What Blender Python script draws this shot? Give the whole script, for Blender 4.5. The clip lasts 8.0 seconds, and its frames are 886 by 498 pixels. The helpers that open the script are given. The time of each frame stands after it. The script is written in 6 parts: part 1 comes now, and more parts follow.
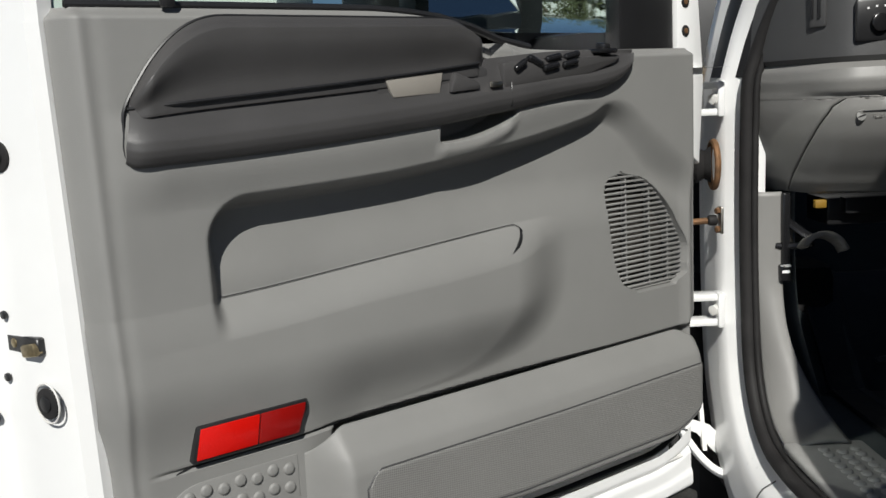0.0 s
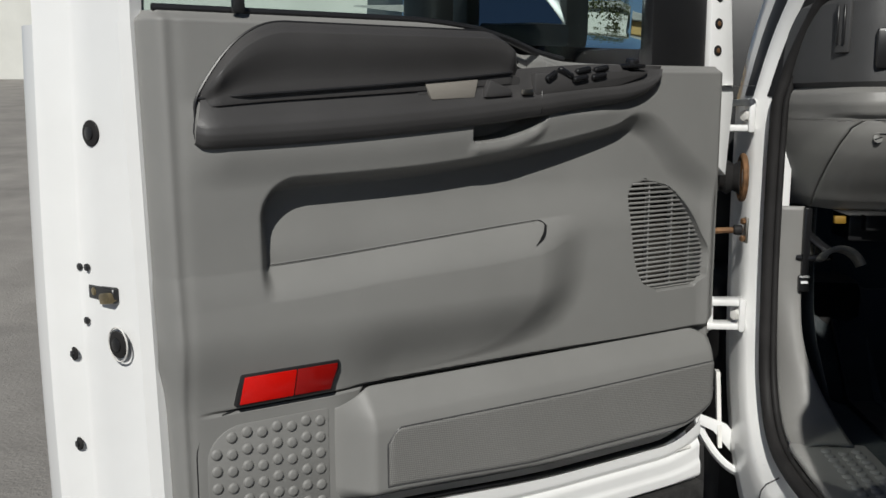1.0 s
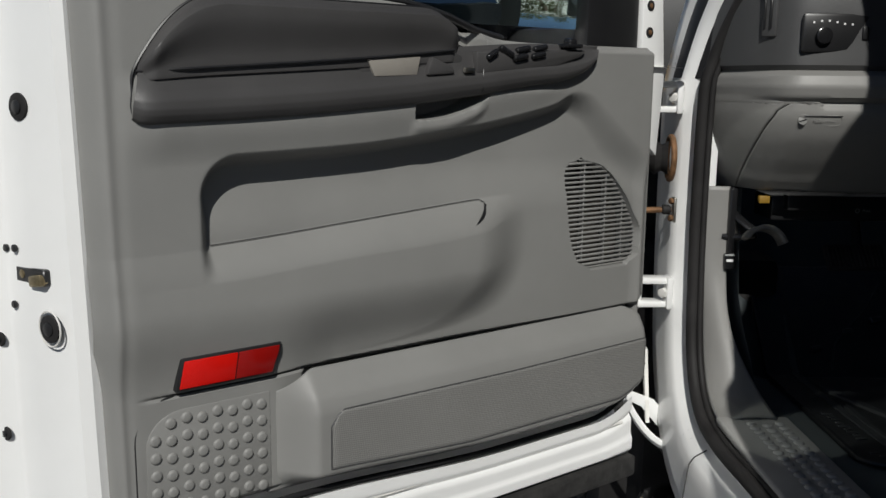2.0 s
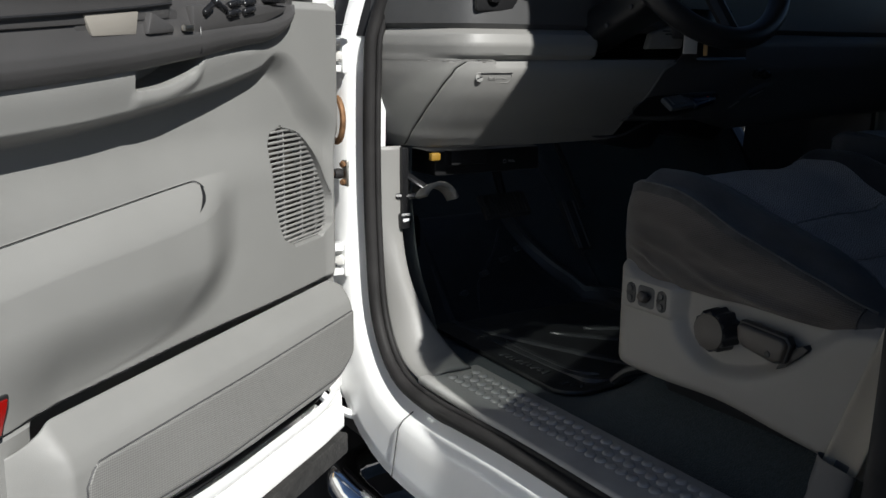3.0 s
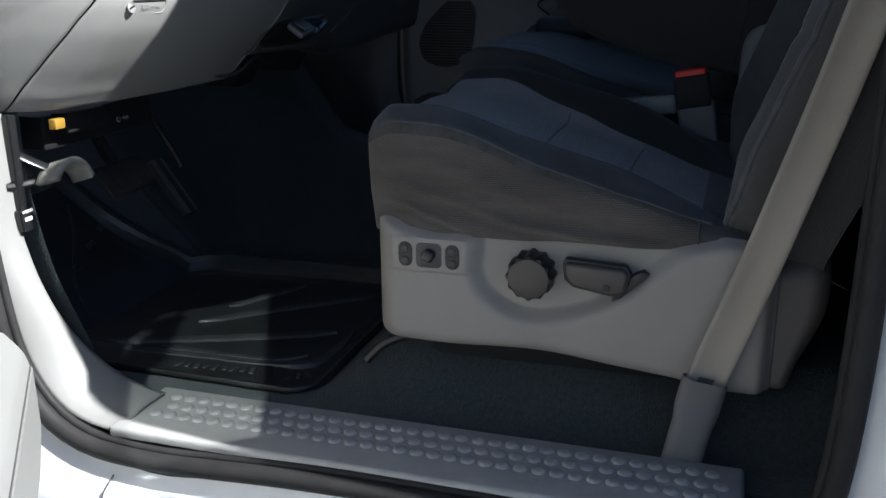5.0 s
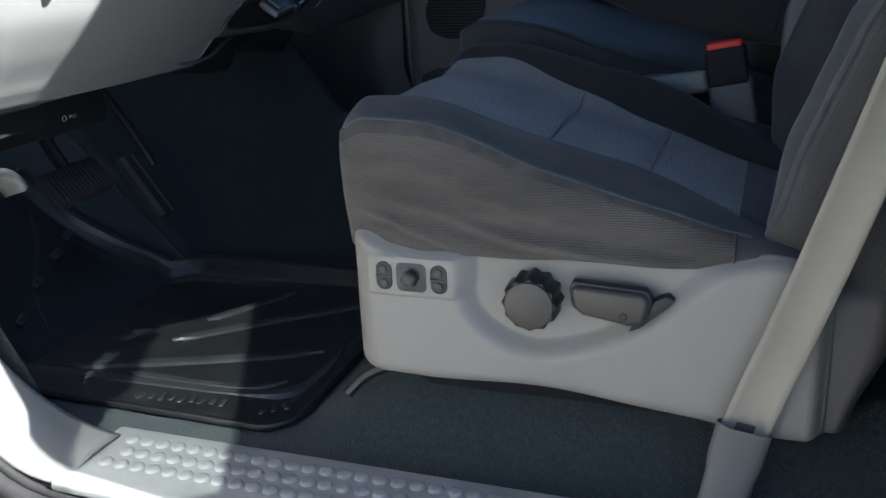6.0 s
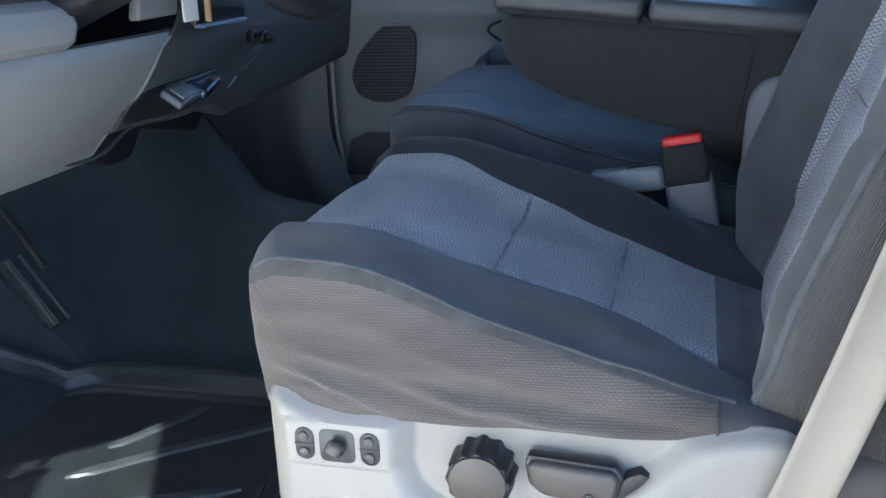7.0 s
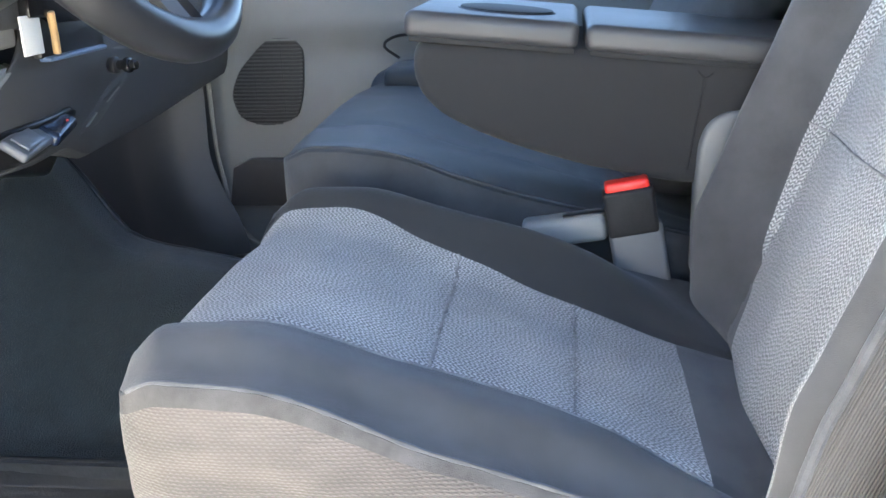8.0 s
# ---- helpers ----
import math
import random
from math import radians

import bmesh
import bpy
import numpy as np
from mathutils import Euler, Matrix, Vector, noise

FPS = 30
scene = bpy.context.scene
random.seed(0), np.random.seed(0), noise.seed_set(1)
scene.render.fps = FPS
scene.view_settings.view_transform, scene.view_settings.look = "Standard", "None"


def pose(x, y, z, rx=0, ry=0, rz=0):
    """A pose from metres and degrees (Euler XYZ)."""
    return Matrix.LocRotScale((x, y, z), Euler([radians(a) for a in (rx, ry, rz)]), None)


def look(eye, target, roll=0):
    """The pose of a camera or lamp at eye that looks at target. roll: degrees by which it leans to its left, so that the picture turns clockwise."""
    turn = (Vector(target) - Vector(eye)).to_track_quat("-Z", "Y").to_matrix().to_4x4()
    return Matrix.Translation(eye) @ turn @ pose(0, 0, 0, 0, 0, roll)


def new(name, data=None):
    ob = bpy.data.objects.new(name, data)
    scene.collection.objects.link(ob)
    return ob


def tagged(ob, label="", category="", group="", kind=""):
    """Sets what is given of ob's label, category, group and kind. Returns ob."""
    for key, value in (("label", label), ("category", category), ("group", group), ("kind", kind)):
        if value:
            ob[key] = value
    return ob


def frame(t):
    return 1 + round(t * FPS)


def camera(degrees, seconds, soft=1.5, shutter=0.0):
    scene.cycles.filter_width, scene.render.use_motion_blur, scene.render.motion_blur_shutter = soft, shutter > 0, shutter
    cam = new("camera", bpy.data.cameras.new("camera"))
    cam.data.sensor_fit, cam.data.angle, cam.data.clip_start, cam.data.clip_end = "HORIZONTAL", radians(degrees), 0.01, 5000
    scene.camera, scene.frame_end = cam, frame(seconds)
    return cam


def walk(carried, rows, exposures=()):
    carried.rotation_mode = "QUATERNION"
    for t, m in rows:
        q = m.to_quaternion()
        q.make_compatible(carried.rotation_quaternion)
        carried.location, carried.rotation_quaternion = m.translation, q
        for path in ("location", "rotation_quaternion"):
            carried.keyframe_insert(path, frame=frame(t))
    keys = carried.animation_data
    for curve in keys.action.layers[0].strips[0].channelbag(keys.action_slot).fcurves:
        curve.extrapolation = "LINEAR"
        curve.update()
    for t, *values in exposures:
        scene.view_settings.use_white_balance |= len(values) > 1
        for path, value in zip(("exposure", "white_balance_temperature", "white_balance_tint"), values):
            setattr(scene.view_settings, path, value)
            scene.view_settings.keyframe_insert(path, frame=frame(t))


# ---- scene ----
cam = camera(51.1, 8.0)
PATH = [
    (0, (-0.535, -1.171, 1.353), (-0.554, 0.803, 1.029), -2.9),
    (0.5, (-0.552, -1.275, 1.334), (-0.59, 0.711, 1.1), -1.9),
    (0.6, (-0.53, -1.289, 1.352), (-0.609, 0.692, 1.088), -1.1),
    (1, (-0.464, -1.313, 1.352), (-0.643, 0.654, 1.038), -0.1),
    (1.2, (-0.464, -1.328, 1.345), (-0.638, 0.645, 1.067), -0.1),
    (2.3, (-0.592, -1.264, 1.348), (-0.298, 0.679, 0.979), 1.4),
    (2.5, (-0.685, -1.209, 1.338), (-0.097, 0.671, 0.988), 0.5),
    (2.7, (-0.74, -1.157, 1.348), (0.039, 0.644, 0.962), 0.8),
    (3, (-0.822, -1.071, 1.355), (0.222, 0.577, 0.915), 0.6),
    (3.3, (-0.831, -0.966, 1.35), (0.407, 0.543, 0.91), -0.1),
    (3.5, (-0.871, -0.883, 1.365), (0.511, 0.485, 0.896), -0.2),
    (4, (-0.946, -0.686, 1.369), (0.73, 0.26, 0.825), -0.6),
    (4.5, (-0.988, -0.511, 1.353), (0.82, 0.154, 0.817), -0.6),
    (4.6, (-0.985, -0.486, 1.347), (0.839, 0.114, 0.788), 0.0),
    (5.8, (-0.745, -0.435, 1.331), (1.045, 0.19, 0.696), -2.1),
    (6, (-0.715, -0.443, 1.337), (1.061, 0.205, 0.685), -2.5),
    (6.2, (-0.69, -0.433, 1.353), (1.1, 0.186, 0.711), -2.0),
    (6.5, (-0.639, -0.429, 1.369), (1.166, 0.163, 0.745), -1.4),
    (7, (-0.535, -0.389, 1.41), (1.298, 0.126, 0.797), -2.3),
    (7.2, (-0.498, -0.37, 1.422), (1.346, 0.093, 0.8), -3.1),
    (7.5, (-0.447, -0.356, 1.42), (1.423, 0.049, 0.837), -3.1),
    (8, (-0.348, -0.308, 1.436), (1.53, -0.039, 0.802), -2.2),
]
EXPOSURES = [(0.0, -0.05, 6400, 8), (0.5, -0.24, 6400, 8), (1.2, -0.42, 6400, 8), (2.3, -0.5, 6350, 8), (2.6, -0.2, 6300, 8), (3.0, 0.45, 6300, 8), (3.5, 0.92, 6300, 8), (4.5, 1.3, 6050, 9),
             (5.8, 2.4, 5950, 6), (6.2, 2.95, 5950, 6), (6.5, 3.5, 5950, 6), (7.0, 4.15, 5800, 6), (7.5, 4.85, 6000, 6), (8.0, 5.4, 6850, 8)]
walk(cam, [(t, look(eye, target, roll)) for t, eye, target, roll in PATH], EXPOSURES)

# ---- light ----
SUN_WAY = Vector((0.05, 1.0, -0.83)).normalized()
world = bpy.data.worlds.new("sky")
scene.world = world
world.use_nodes = True
wn = world.node_tree
sky = wn.nodes.new("ShaderNodeTexSky")
sky.sky_type = "NISHITA"
sky.sun_disc = False
sky.air_density, sky.dust_density = 0.5, 0.2
sky.sun_elevation = math.asin(-SUN_WAY.z)
sky.sun_rotation = math.atan2(-SUN_WAY.x, -SUN_WAY.y)
wn.links.new(sky.outputs["Color"], wn.nodes["Background"].inputs["Color"])
wn.nodes["Background"].inputs["Strength"].default_value = 0.05
sun = new("sun", bpy.data.lights.new("sun", "SUN"))
sun.data.energy, sun.data.angle, sun.data.color = 5.0, radians(0.5), (1.0, 0.965, 0.91)
sun.matrix_basis = look((0, 0, 0), SUN_WAY)
# added area lamp: stands in for the weak, narrow share of sun that the open door's window glass mirrors down into the
# footwell
GLINT_WAY = Vector((0.635, 0.127, -0.762))
glint = new("door_glass_glint", bpy.data.lights.new("door_glass_glint", "AREA"))
glint.data.shape, glint.data.size, glint.data.size_y = "RECTANGLE", 0.46, 0.27
glint.data.spread, glint.data.energy, glint.data.color = radians(1.5), 0.09, (0.97, 1.0, 0.90)
GLINT_X = Vector((0.494, 0.376, 0.475)).normalized()
GLINT_Y = (-GLINT_WAY).cross(GLINT_X).normalized()
glint.matrix_basis = Matrix((GLINT_X, GLINT_Y, -GLINT_WAY)).transposed().to_4x4()
glint.matrix_basis.translation = Vector((-0.225, 0.272, 1.283))


# ---- materials ----
def material(name, colour, rough=0.5, metal=0.0, grain=0.0, grain_size=900.0, blotch=0.12, blotch_size=6.0, coat=0.0, weave=None, sheen=0.0, stretch=None):
    """A surface with colour blotches, fine grain in its relief, and if wanted a weave (kind, size, depth)."""
    m = bpy.data.materials.new(name)
    m.use_nodes = True
    n, link = m.node_tree.nodes, m.node_tree.links.new
    b = n["Principled BSDF"]
    b.inputs["Roughness"].default_value = rough
    b.inputs["Metallic"].default_value = metal
    b.inputs["Coat Weight"].default_value = coat
    b.inputs["Coat Roughness"].default_value = 0.08
    b.inputs["Sheen Weight"].default_value = sheen
    b.inputs["Sheen Roughness"].default_value = 0.5
    tc = n.new("ShaderNodeTexCoord")
    big = n.new("ShaderNodeTexNoise")
    big.inputs["Scale"].default_value = blotch_size
    big.inputs["Detail"].default_value = 6
    big.inputs["Roughness"].default_value = 0.62
    if stretch:
        pull = n.new("ShaderNodeMapping")
        pull.inputs["Scale"].default_value = stretch
        link(tc.outputs["Object"], pull.inputs["Vector"])
        link(pull.outputs["Vector"], big.inputs["Vector"])
    else:
        link(tc.outputs["Object"], big.inputs["Vector"])
    ramp = n.new("ShaderNodeValToRGB")
    lo = [c * (1 - blotch) for c in colour]
    hi = [min(1, c * (1 + blotch)) for c in colour]
    ramp.color_ramp.elements[0].position, ramp.color_ramp.elements[1].position = 0.3, 0.72
    ramp.color_ramp.elements[0].color, ramp.color_ramp.elements[1].color = (*lo, 1), (*hi, 1)
    link(big.outputs["Fac"], ramp.inputs["Fac"])
    out = ramp.outputs["Color"]
    fine = n.new("ShaderNodeTexNoise")
    fine.inputs["Scale"].default_value = grain_size
    fine.inputs["Detail"].default_value = 3
    link(tc.outputs["Object"], fine.inputs["Vector"])
    height = fine.outputs["Fac"]
    depth = grain
    if weave:
        kind, size, wdepth, mix = weave
        if kind == "dots":
            # a fine even grid of small holes
            t = n.new("ShaderNodeTexVoronoi")
            t.inputs["Scale"].default_value = size
            t.inputs["Randomness"].default_value = 0.0
            mp = n.new("ShaderNodeMapping")
            mp.inputs["Scale"].default_value = (1.0, 0.0, 1.0)
            mp.inputs["Rotation"].default_value = (0.0, 0.12, 0.0)
            link(tc.outputs["Object"], mp.inputs["Vector"])
            link(mp.outputs["Vector"], t.inputs["Vector"])
            w = t.outputs["Distance"]
        elif kind in ("herring_y", "herring_z", "dash_rows"):
            # rows of short slanting stitches that lean one way and then the other
            def calc(op, a, b_=None, c=None):
                m_ = n.new("ShaderNodeMath")
                m_.operation = op
                for k_, q in enumerate((a, b_, c)):
                    if isinstance(q, (int, float)):
                        m_.inputs[k_].default_value = q
                    elif q is not None:
                        link(q, m_.inputs[k_])
                return m_.outputs[0]
            wob = n.new("ShaderNodeTexNoise")
            wob.inputs["Scale"].default_value = 90
            wob.inputs["Detail"].default_value = 2
            link(tc.outputs["Object"], wob.inputs["Vector"])
            xyz = n.new("ShaderNodeSeparateXYZ")
            link(tc.outputs["Object"], xyz.inputs[0])
            row = calc("MULTIPLY_ADD", xyz.outputs["Z" if kind == "dash_rows" else "X"], size, calc("MULTIPLY", wob.outputs["Fac"], 0.9))
            fold = calc("PINGPONG", row, 0.5)
            jog = n.new("ShaderNodeTexWhiteNoise")
            jog.noise_dimensions = "1D"
            link(calc("FLOOR", calc("MULTIPLY", row, 2.0)), jog.inputs["W"])
            run = calc("MULTIPLY_ADD", xyz.outputs["Y" if kind[-1] == "y" else "Z"], size * 1.25, calc("MULTIPLY_ADD", fold, 1.3, calc("ADD", wob.outputs["Fac"], jog.outputs["Value"])))
            dash = calc("MULTIPLY_ADD", calc("SINE", calc("MULTIPLY", run, 2 * math.pi)), 0.5, 0.5)
            gap = calc("MULTIPLY_ADD", calc("SINE", calc("MULTIPLY", row, 4 * math.pi)), 0.3, 0.7)
            if kind == "dash_rows":
                # rows of short level dashes, each row set off by half a dash
                run = calc("MULTIPLY_ADD", xyz.outputs["Y"], size * 0.5, calc("MULTIPLY_ADD", calc("FLOOR", row), 0.5, wob.outputs["Fac"]))
                dash = calc("MULTIPLY_ADD", calc("SINE", calc("MULTIPLY", run, 2 * math.pi)), 0.45, 0.55)
                gap = calc("MULTIPLY_ADD", calc("SINE", calc("MULTIPLY", row, 2 * math.pi)), 0.5, 0.5)
            w = calc("MULTIPLY", dash, gap)
        else:
            t = n.new("ShaderNodeTexWave")
            t.inputs["Scale"].default_value = size
            t.inputs["Distortion"].default_value = 1.2
            t.inputs["Detail"].default_value = 2
            t.inputs["Detail Scale"].default_value = 6
            t.bands_direction = "DIAGONAL" if kind == "rib_lean" else kind[-1].upper()
            mp = n.new("ShaderNodeMapping")
            mp.inputs["Scale"].default_value = (1.0, 1.0, 0.386 if kind == "rib_lean" else 1.0)
            link(tc.outputs["Object"], mp.inputs["Vector"])
            link(mp.outputs["Vector"], t.inputs["Vector"])
            w = t.outputs["Fac"]
        mx = n.new("ShaderNodeMix")
        mx.data_type, mx.blend_type = "RGBA", "MULTIPLY"
        mx.inputs["Factor"].default_value = mix
        cr = n.new("ShaderNodeValToRGB")
        cr.color_ramp.elements[0].color = (0.24, 0.24, 0.25, 1) if kind[:3] == "her" else (0.45, 0.45, 0.45, 1)
        cr.color_ramp.elements[0].position, cr.color_ramp.elements[1].position = (0.08, 0.62) if kind[:3] == "her" else (0.1, 0.7)
        link(w, cr.inputs["Fac"])
        link(out, mx.inputs["A"])
        link(cr.outputs["Color"], mx.inputs["B"])
        out = mx.outputs["Result"]
        height, depth = w, wdepth
    link(out, b.inputs["Base Color"])
    if depth:
        bump = n.new("ShaderNodeBump")
        bump.inputs["Strength"].default_value = 0.7
        bump.inputs["Distance"].default_value = depth
        link(height, bump.inputs["Height"])
        link(bump.outputs["Normal"], b.inputs["Normal"])
    rr = n.new("ShaderNodeMapRange")
    rr.inputs["To Min"].default_value = max(0.02, rough - 0.08)
    rr.inputs["To Max"].default_value = min(1, rough + 0.1)
    link(big.outputs["Fac"], rr.inputs["Value"])
    link(rr.outputs["Result"], b.inputs["Roughness"])
    return m


def glass(name, tint, transmission=1.0):
    m = bpy.data.materials.new(name)
    m.use_nodes = True
    b = m.node_tree.nodes["Principled BSDF"]
    b.inputs["Base Color"].default_value = (*tint, 1)
    b.inputs["Roughness"].default_value = 0.02
    b.inputs["IOR"].default_value = 1.05 if transmission == 1 else 1.45
    b.inputs["Transmission Weight"].default_value = transmission
    return m


GREY = material("grey_plastic", (0.222, 0.22, 0.211), 0.52, grain=0.0004, blotch=0.05)
GREY_DASH = material("grey_dash_plastic", (0.2226, 0.2184, 0.2083), 0.45, grain=0.0004, blotch=0.05)
SILL_GREY = material("scuffed_sill_plastic", (0.33, 0.325, 0.315), 0.42, grain=0.0005, grain_size=500, blotch=0.14, blotch_size=18)
SEAT_PLASTIC = material("pale_grey_plastic", (0.275, 0.255, 0.226), 0.5, grain=0.0003, blotch=0.05)
DARK = material("charcoal_plastic", (0.056, 0.054, 0.054), 0.42, grain=0.0004, blotch=0.12)
DASH_DARK = material("slate_plastic", (0.060, 0.060, 0.061), 0.5, grain=0.0004, blotch=0.08)
BLACK = material("black_plastic", (0.016, 0.016, 0.017), 0.35, blotch=0.2)
SWITCH = material("satin_dark_plastic", (0.040, 0.041, 0.043), 0.3, blotch=0.08)
GLOSS = material("gloss_black_plastic", (0.012, 0.012, 0.013), 0.18, blotch=0.1)
RUBBER = material("black_rubber", (0.022, 0.021, 0.021), 0.6, grain=0.0006, grain_size=300, blotch=0.3, blotch_size=14)
RUBBER.node_tree.nodes["Principled BSDF"].inputs["Specular IOR Level"].default_value = 0.2
RUBBER_WORN = material("worn_rubber", (0.026, 0.025, 0.024), 0.8, grain=0.002, grain_size=120, blotch=0.6, blotch_size=40)
WHITE = material("white_paint", (0.84, 0.84, 0.83), 0.3, blotch=0.03, coat=0.6)
WHITE_DIRTY = material("dusty_white_paint", (0.66, 0.65, 0.62), 0.45, blotch=0.14, blotch_size=12)
RUST = material("rusty_steel", (0.22, 0.12, 0.06), 0.7, metal=0.5, grain=0.001, grain_size=200, blotch=0.5, blotch_size=60)
STEEL = material("zinc_steel", (0.55, 0.52, 0.46), 0.35, metal=1.0, blotch=0.25, blotch_size=50)
BRASS = material("worn_brass_plate", (0.36, 0.29, 0.17), 0.4, metal=0.9, grain=0.0006, grain_size=300, blotch=0.4, blotch_size=60)
CHROME = material("chrome", (0.8, 0.8, 0.82), 0.06, metal=1.0, blotch=0.02)
RED = material("red_lens", (0.60, 0.007, 0.004), 0.12, grain=0.0006, grain_size=260, blotch=0.1, coat=0.2)
RED_BUTTON = material("red_plastic", (0.75, 0.03, 0.02), 0.35, blotch=0.05)
YELLOW = material("yellow_plastic", (0.24, 0.135, 0.012), 0.6)
CARPET = material("charcoal_carpet", (0.028, 0.040, 0.043), 0.95, grain=0.006, grain_size=420, blotch=0.42, blotch_size=160, sheen=0.15)
# darker copy of the carpet: the footwell's shade is put into its colour
TOE_CARPET = material("shade_darkened_carpet", (0.0115, 0.0200, 0.0240), 0.95, grain=0.004, grain_size=420, blotch=0.3, blotch_size=30, sheen=0.2)
MAT = material("black_rubber_mat", (0.0168, 0.0176, 0.0185), 0.42, grain=0.0008, grain_size=260, blotch=0.4, blotch_size=20)
CLOTH = material("grey_velour", (0.058, 0.057, 0.0575), 0.9, grain=0.0006, grain_size=1500, blotch=0.32, blotch_size=14, sheen=0.18)
KNIT = material("blue_grey_knit", (0.45, 0.44, 0.425), 0.9, blotch=0.20, blotch_size=9, weave=("herring_y", 175, 0.0014, 0.9), sheen=0.15)
KNIT_BACK = material("blue_grey_back_knit", (0.44, 0.43, 0.415), 0.9, blotch=0.16, blotch_size=9, weave=("herring_z", 175, 0.0014, 0.9), sheen=0.15)
STITCH = material("pale_worn_thread", (0.238, 0.2345, 0.2275), 0.95, grain=0.002, grain_size=700, blotch=0.4, blotch_size=60)
WORN_EDGE = material("dusty_velour_edge", (0.07, 0.07, 0.0721), 0.95, grain=0.001, grain_size=900, blotch=0.35, blotch_size=40, sheen=0.3)
DUSTY = material("dusty_grey_velour", (0.060, 0.056, 0.053), 0.95, grain=0.0006, grain_size=1200, blotch=0.4, blotch_size=30, sheen=0.08)
CORD = material("taupe_corduroy", (0.1092, 0.0939, 0.0797), 0.9, blotch=0.34, blotch_size=13, weave=("dash_rows", 400, 0.0008, 0.42), sheen=0.15, stretch=(1.0, 0.35, 1.5))
RIB = material("ribbed_taupe_cloth", (0.084, 0.0784, 0.0728), 0.9, blotch=0.14, blotch_size=7, weave=("rib_lean", 240, 0.0008, 0.75), sheen=0.15)
# the bolster velour again, darkened to how the far bolster is lit
SHADED_VELOUR = material("shaded_velour", (0.0205, 0.0208, 0.0215), 0.9, grain=0.0006, grain_size=1500, blotch=0.2, blotch_size=12, sheen=0.15)
BROWN = material("brown_grey_velour", (0.0205, 0.0195, 0.0195), 0.9, grain=0.0006, grain_size=1200, blotch=0.18, blotch_size=10, sheen=0.1)
VINYL = material("charcoal_vinyl", (0.0322, 0.0364, 0.0392), 0.5, grain=0.0005, grain_size=500, blotch=0.12, sheen=0.1)
WEBBING = material("taupe_webbing", (0.48, 0.425, 0.34), 0.75, blotch=0.08, weave=("rib_z", 700, 0.0003, 0.15))
MESH = material("perforated_grey", (0.25, 0.247, 0.236), 0.6, blotch=0.05, weave=("dots", 330, 0.0010, 0.85))
PAPER = material("white_card", (0.8, 0.78, 0.74), 0.7, blotch=0.04)
WOOD = material("pale_wood", (0.5, 0.32, 0.14), 0.6, blotch=0.2, blotch_size=60)
KNOB = material("brown_black_plastic", (0.0595, 0.0504, 0.042), 0.32, grain=0.0003)
DIM_MARK = material("faded_grey_print", (0.30, 0.30, 0.30), 0.6)
PAINT_MARK = material("white_print", (0.8, 0.8, 0.8), 0.5)
ASPHALT = material("asphalt", (0.11, 0.106, 0.10), 0.9, grain=0.01, grain_size=60, blotch=0.35, blotch_size=1.2)
PAVING = material("pale_worn_paving", (0.27, 0.255, 0.235), 0.9, grain=0.01, grain_size=60, blotch=0.22, blotch_size=1.4)
STUCCO = material("pale_stucco", (0.62, 0.62, 0.58), 0.9, grain=0.01, grain_size=40, blotch=0.08, blotch_size=0.6)
OCHRE = material("ochre_stucco", (0.45, 0.30, 0.12), 0.9, blotch=0.12, blotch_size=1.0)
CONCRETE = material("grey_concrete", (0.33, 0.33, 0.32), 0.9, grain=0.01, grain_size=30, blotch=0.2)
PANE_DARK = material("dark_window", (0.03, 0.04, 0.05), 0.08)
GLASS = glass("tinted_glass", (0.60, 0.72, 0.69))
CLEAR = glass("shaded_glass", (0.44, 0.49, 0.48))
MIRROR = material("mirror_glass", (0.85, 0.86, 0.88), 0.02, metal=1.0, blotch=0.0)


# ---- builders ----
BASE = {}


def thing(name, label, category, m=None, group="", kind=""):
    ob = new(name)
    ob.empty_display_size = 0.05
    ob.matrix_basis = m if m is not None else Matrix()
    BASE[ob] = ob.matrix_basis.copy()
    return tagged(ob, label, category, group, kind)


def part(name, data, mat, parent, label="", smooth=True, local=False):
    """Links a mesh or bmesh as one object under parent. Unless local, its points are world places."""
    if isinstance(data, bmesh.types.BMesh):
        me = bpy.data.meshes.new(name)
        data.to_mesh(me)
        data.free()
    else:
        me = data
    if mat and not me.materials:
        me.materials.append(mat)
    if smooth:
        me.polygons.foreach_set("use_smooth", [True] * len(me.polygons))
        me.set_sharp_from_angle(angle=radians(38))
    if not local:
        me.transform(BASE[parent].inverted())
    ob = new(name, me)
    ob.parent = parent
    BASE[ob] = BASE[parent]
    return tagged(ob, label)


def solo(name, data, mat, label, category, kind="", group="", smooth=True):
    """A thing that is one mesh."""
    me = data
    if isinstance(data, bmesh.types.BMesh):
        me = bpy.data.meshes.new(name)
        data.to_mesh(me)
        data.free()
    me.materials.append(mat)
    if smooth:
        me.polygons.foreach_set("use_smooth", [True] * len(me.polygons))
        me.set_sharp_from_angle(angle=radians(38))
    ob = new(name, me)
    BASE[ob] = Matrix()
    return tagged(ob, label, category, group, kind)


def thick(ob, t, offset=-1.0):
    mod = ob.modifiers.new("thickness", "SOLIDIFY")
    mod.thickness, mod.offset = t, offset
    return ob


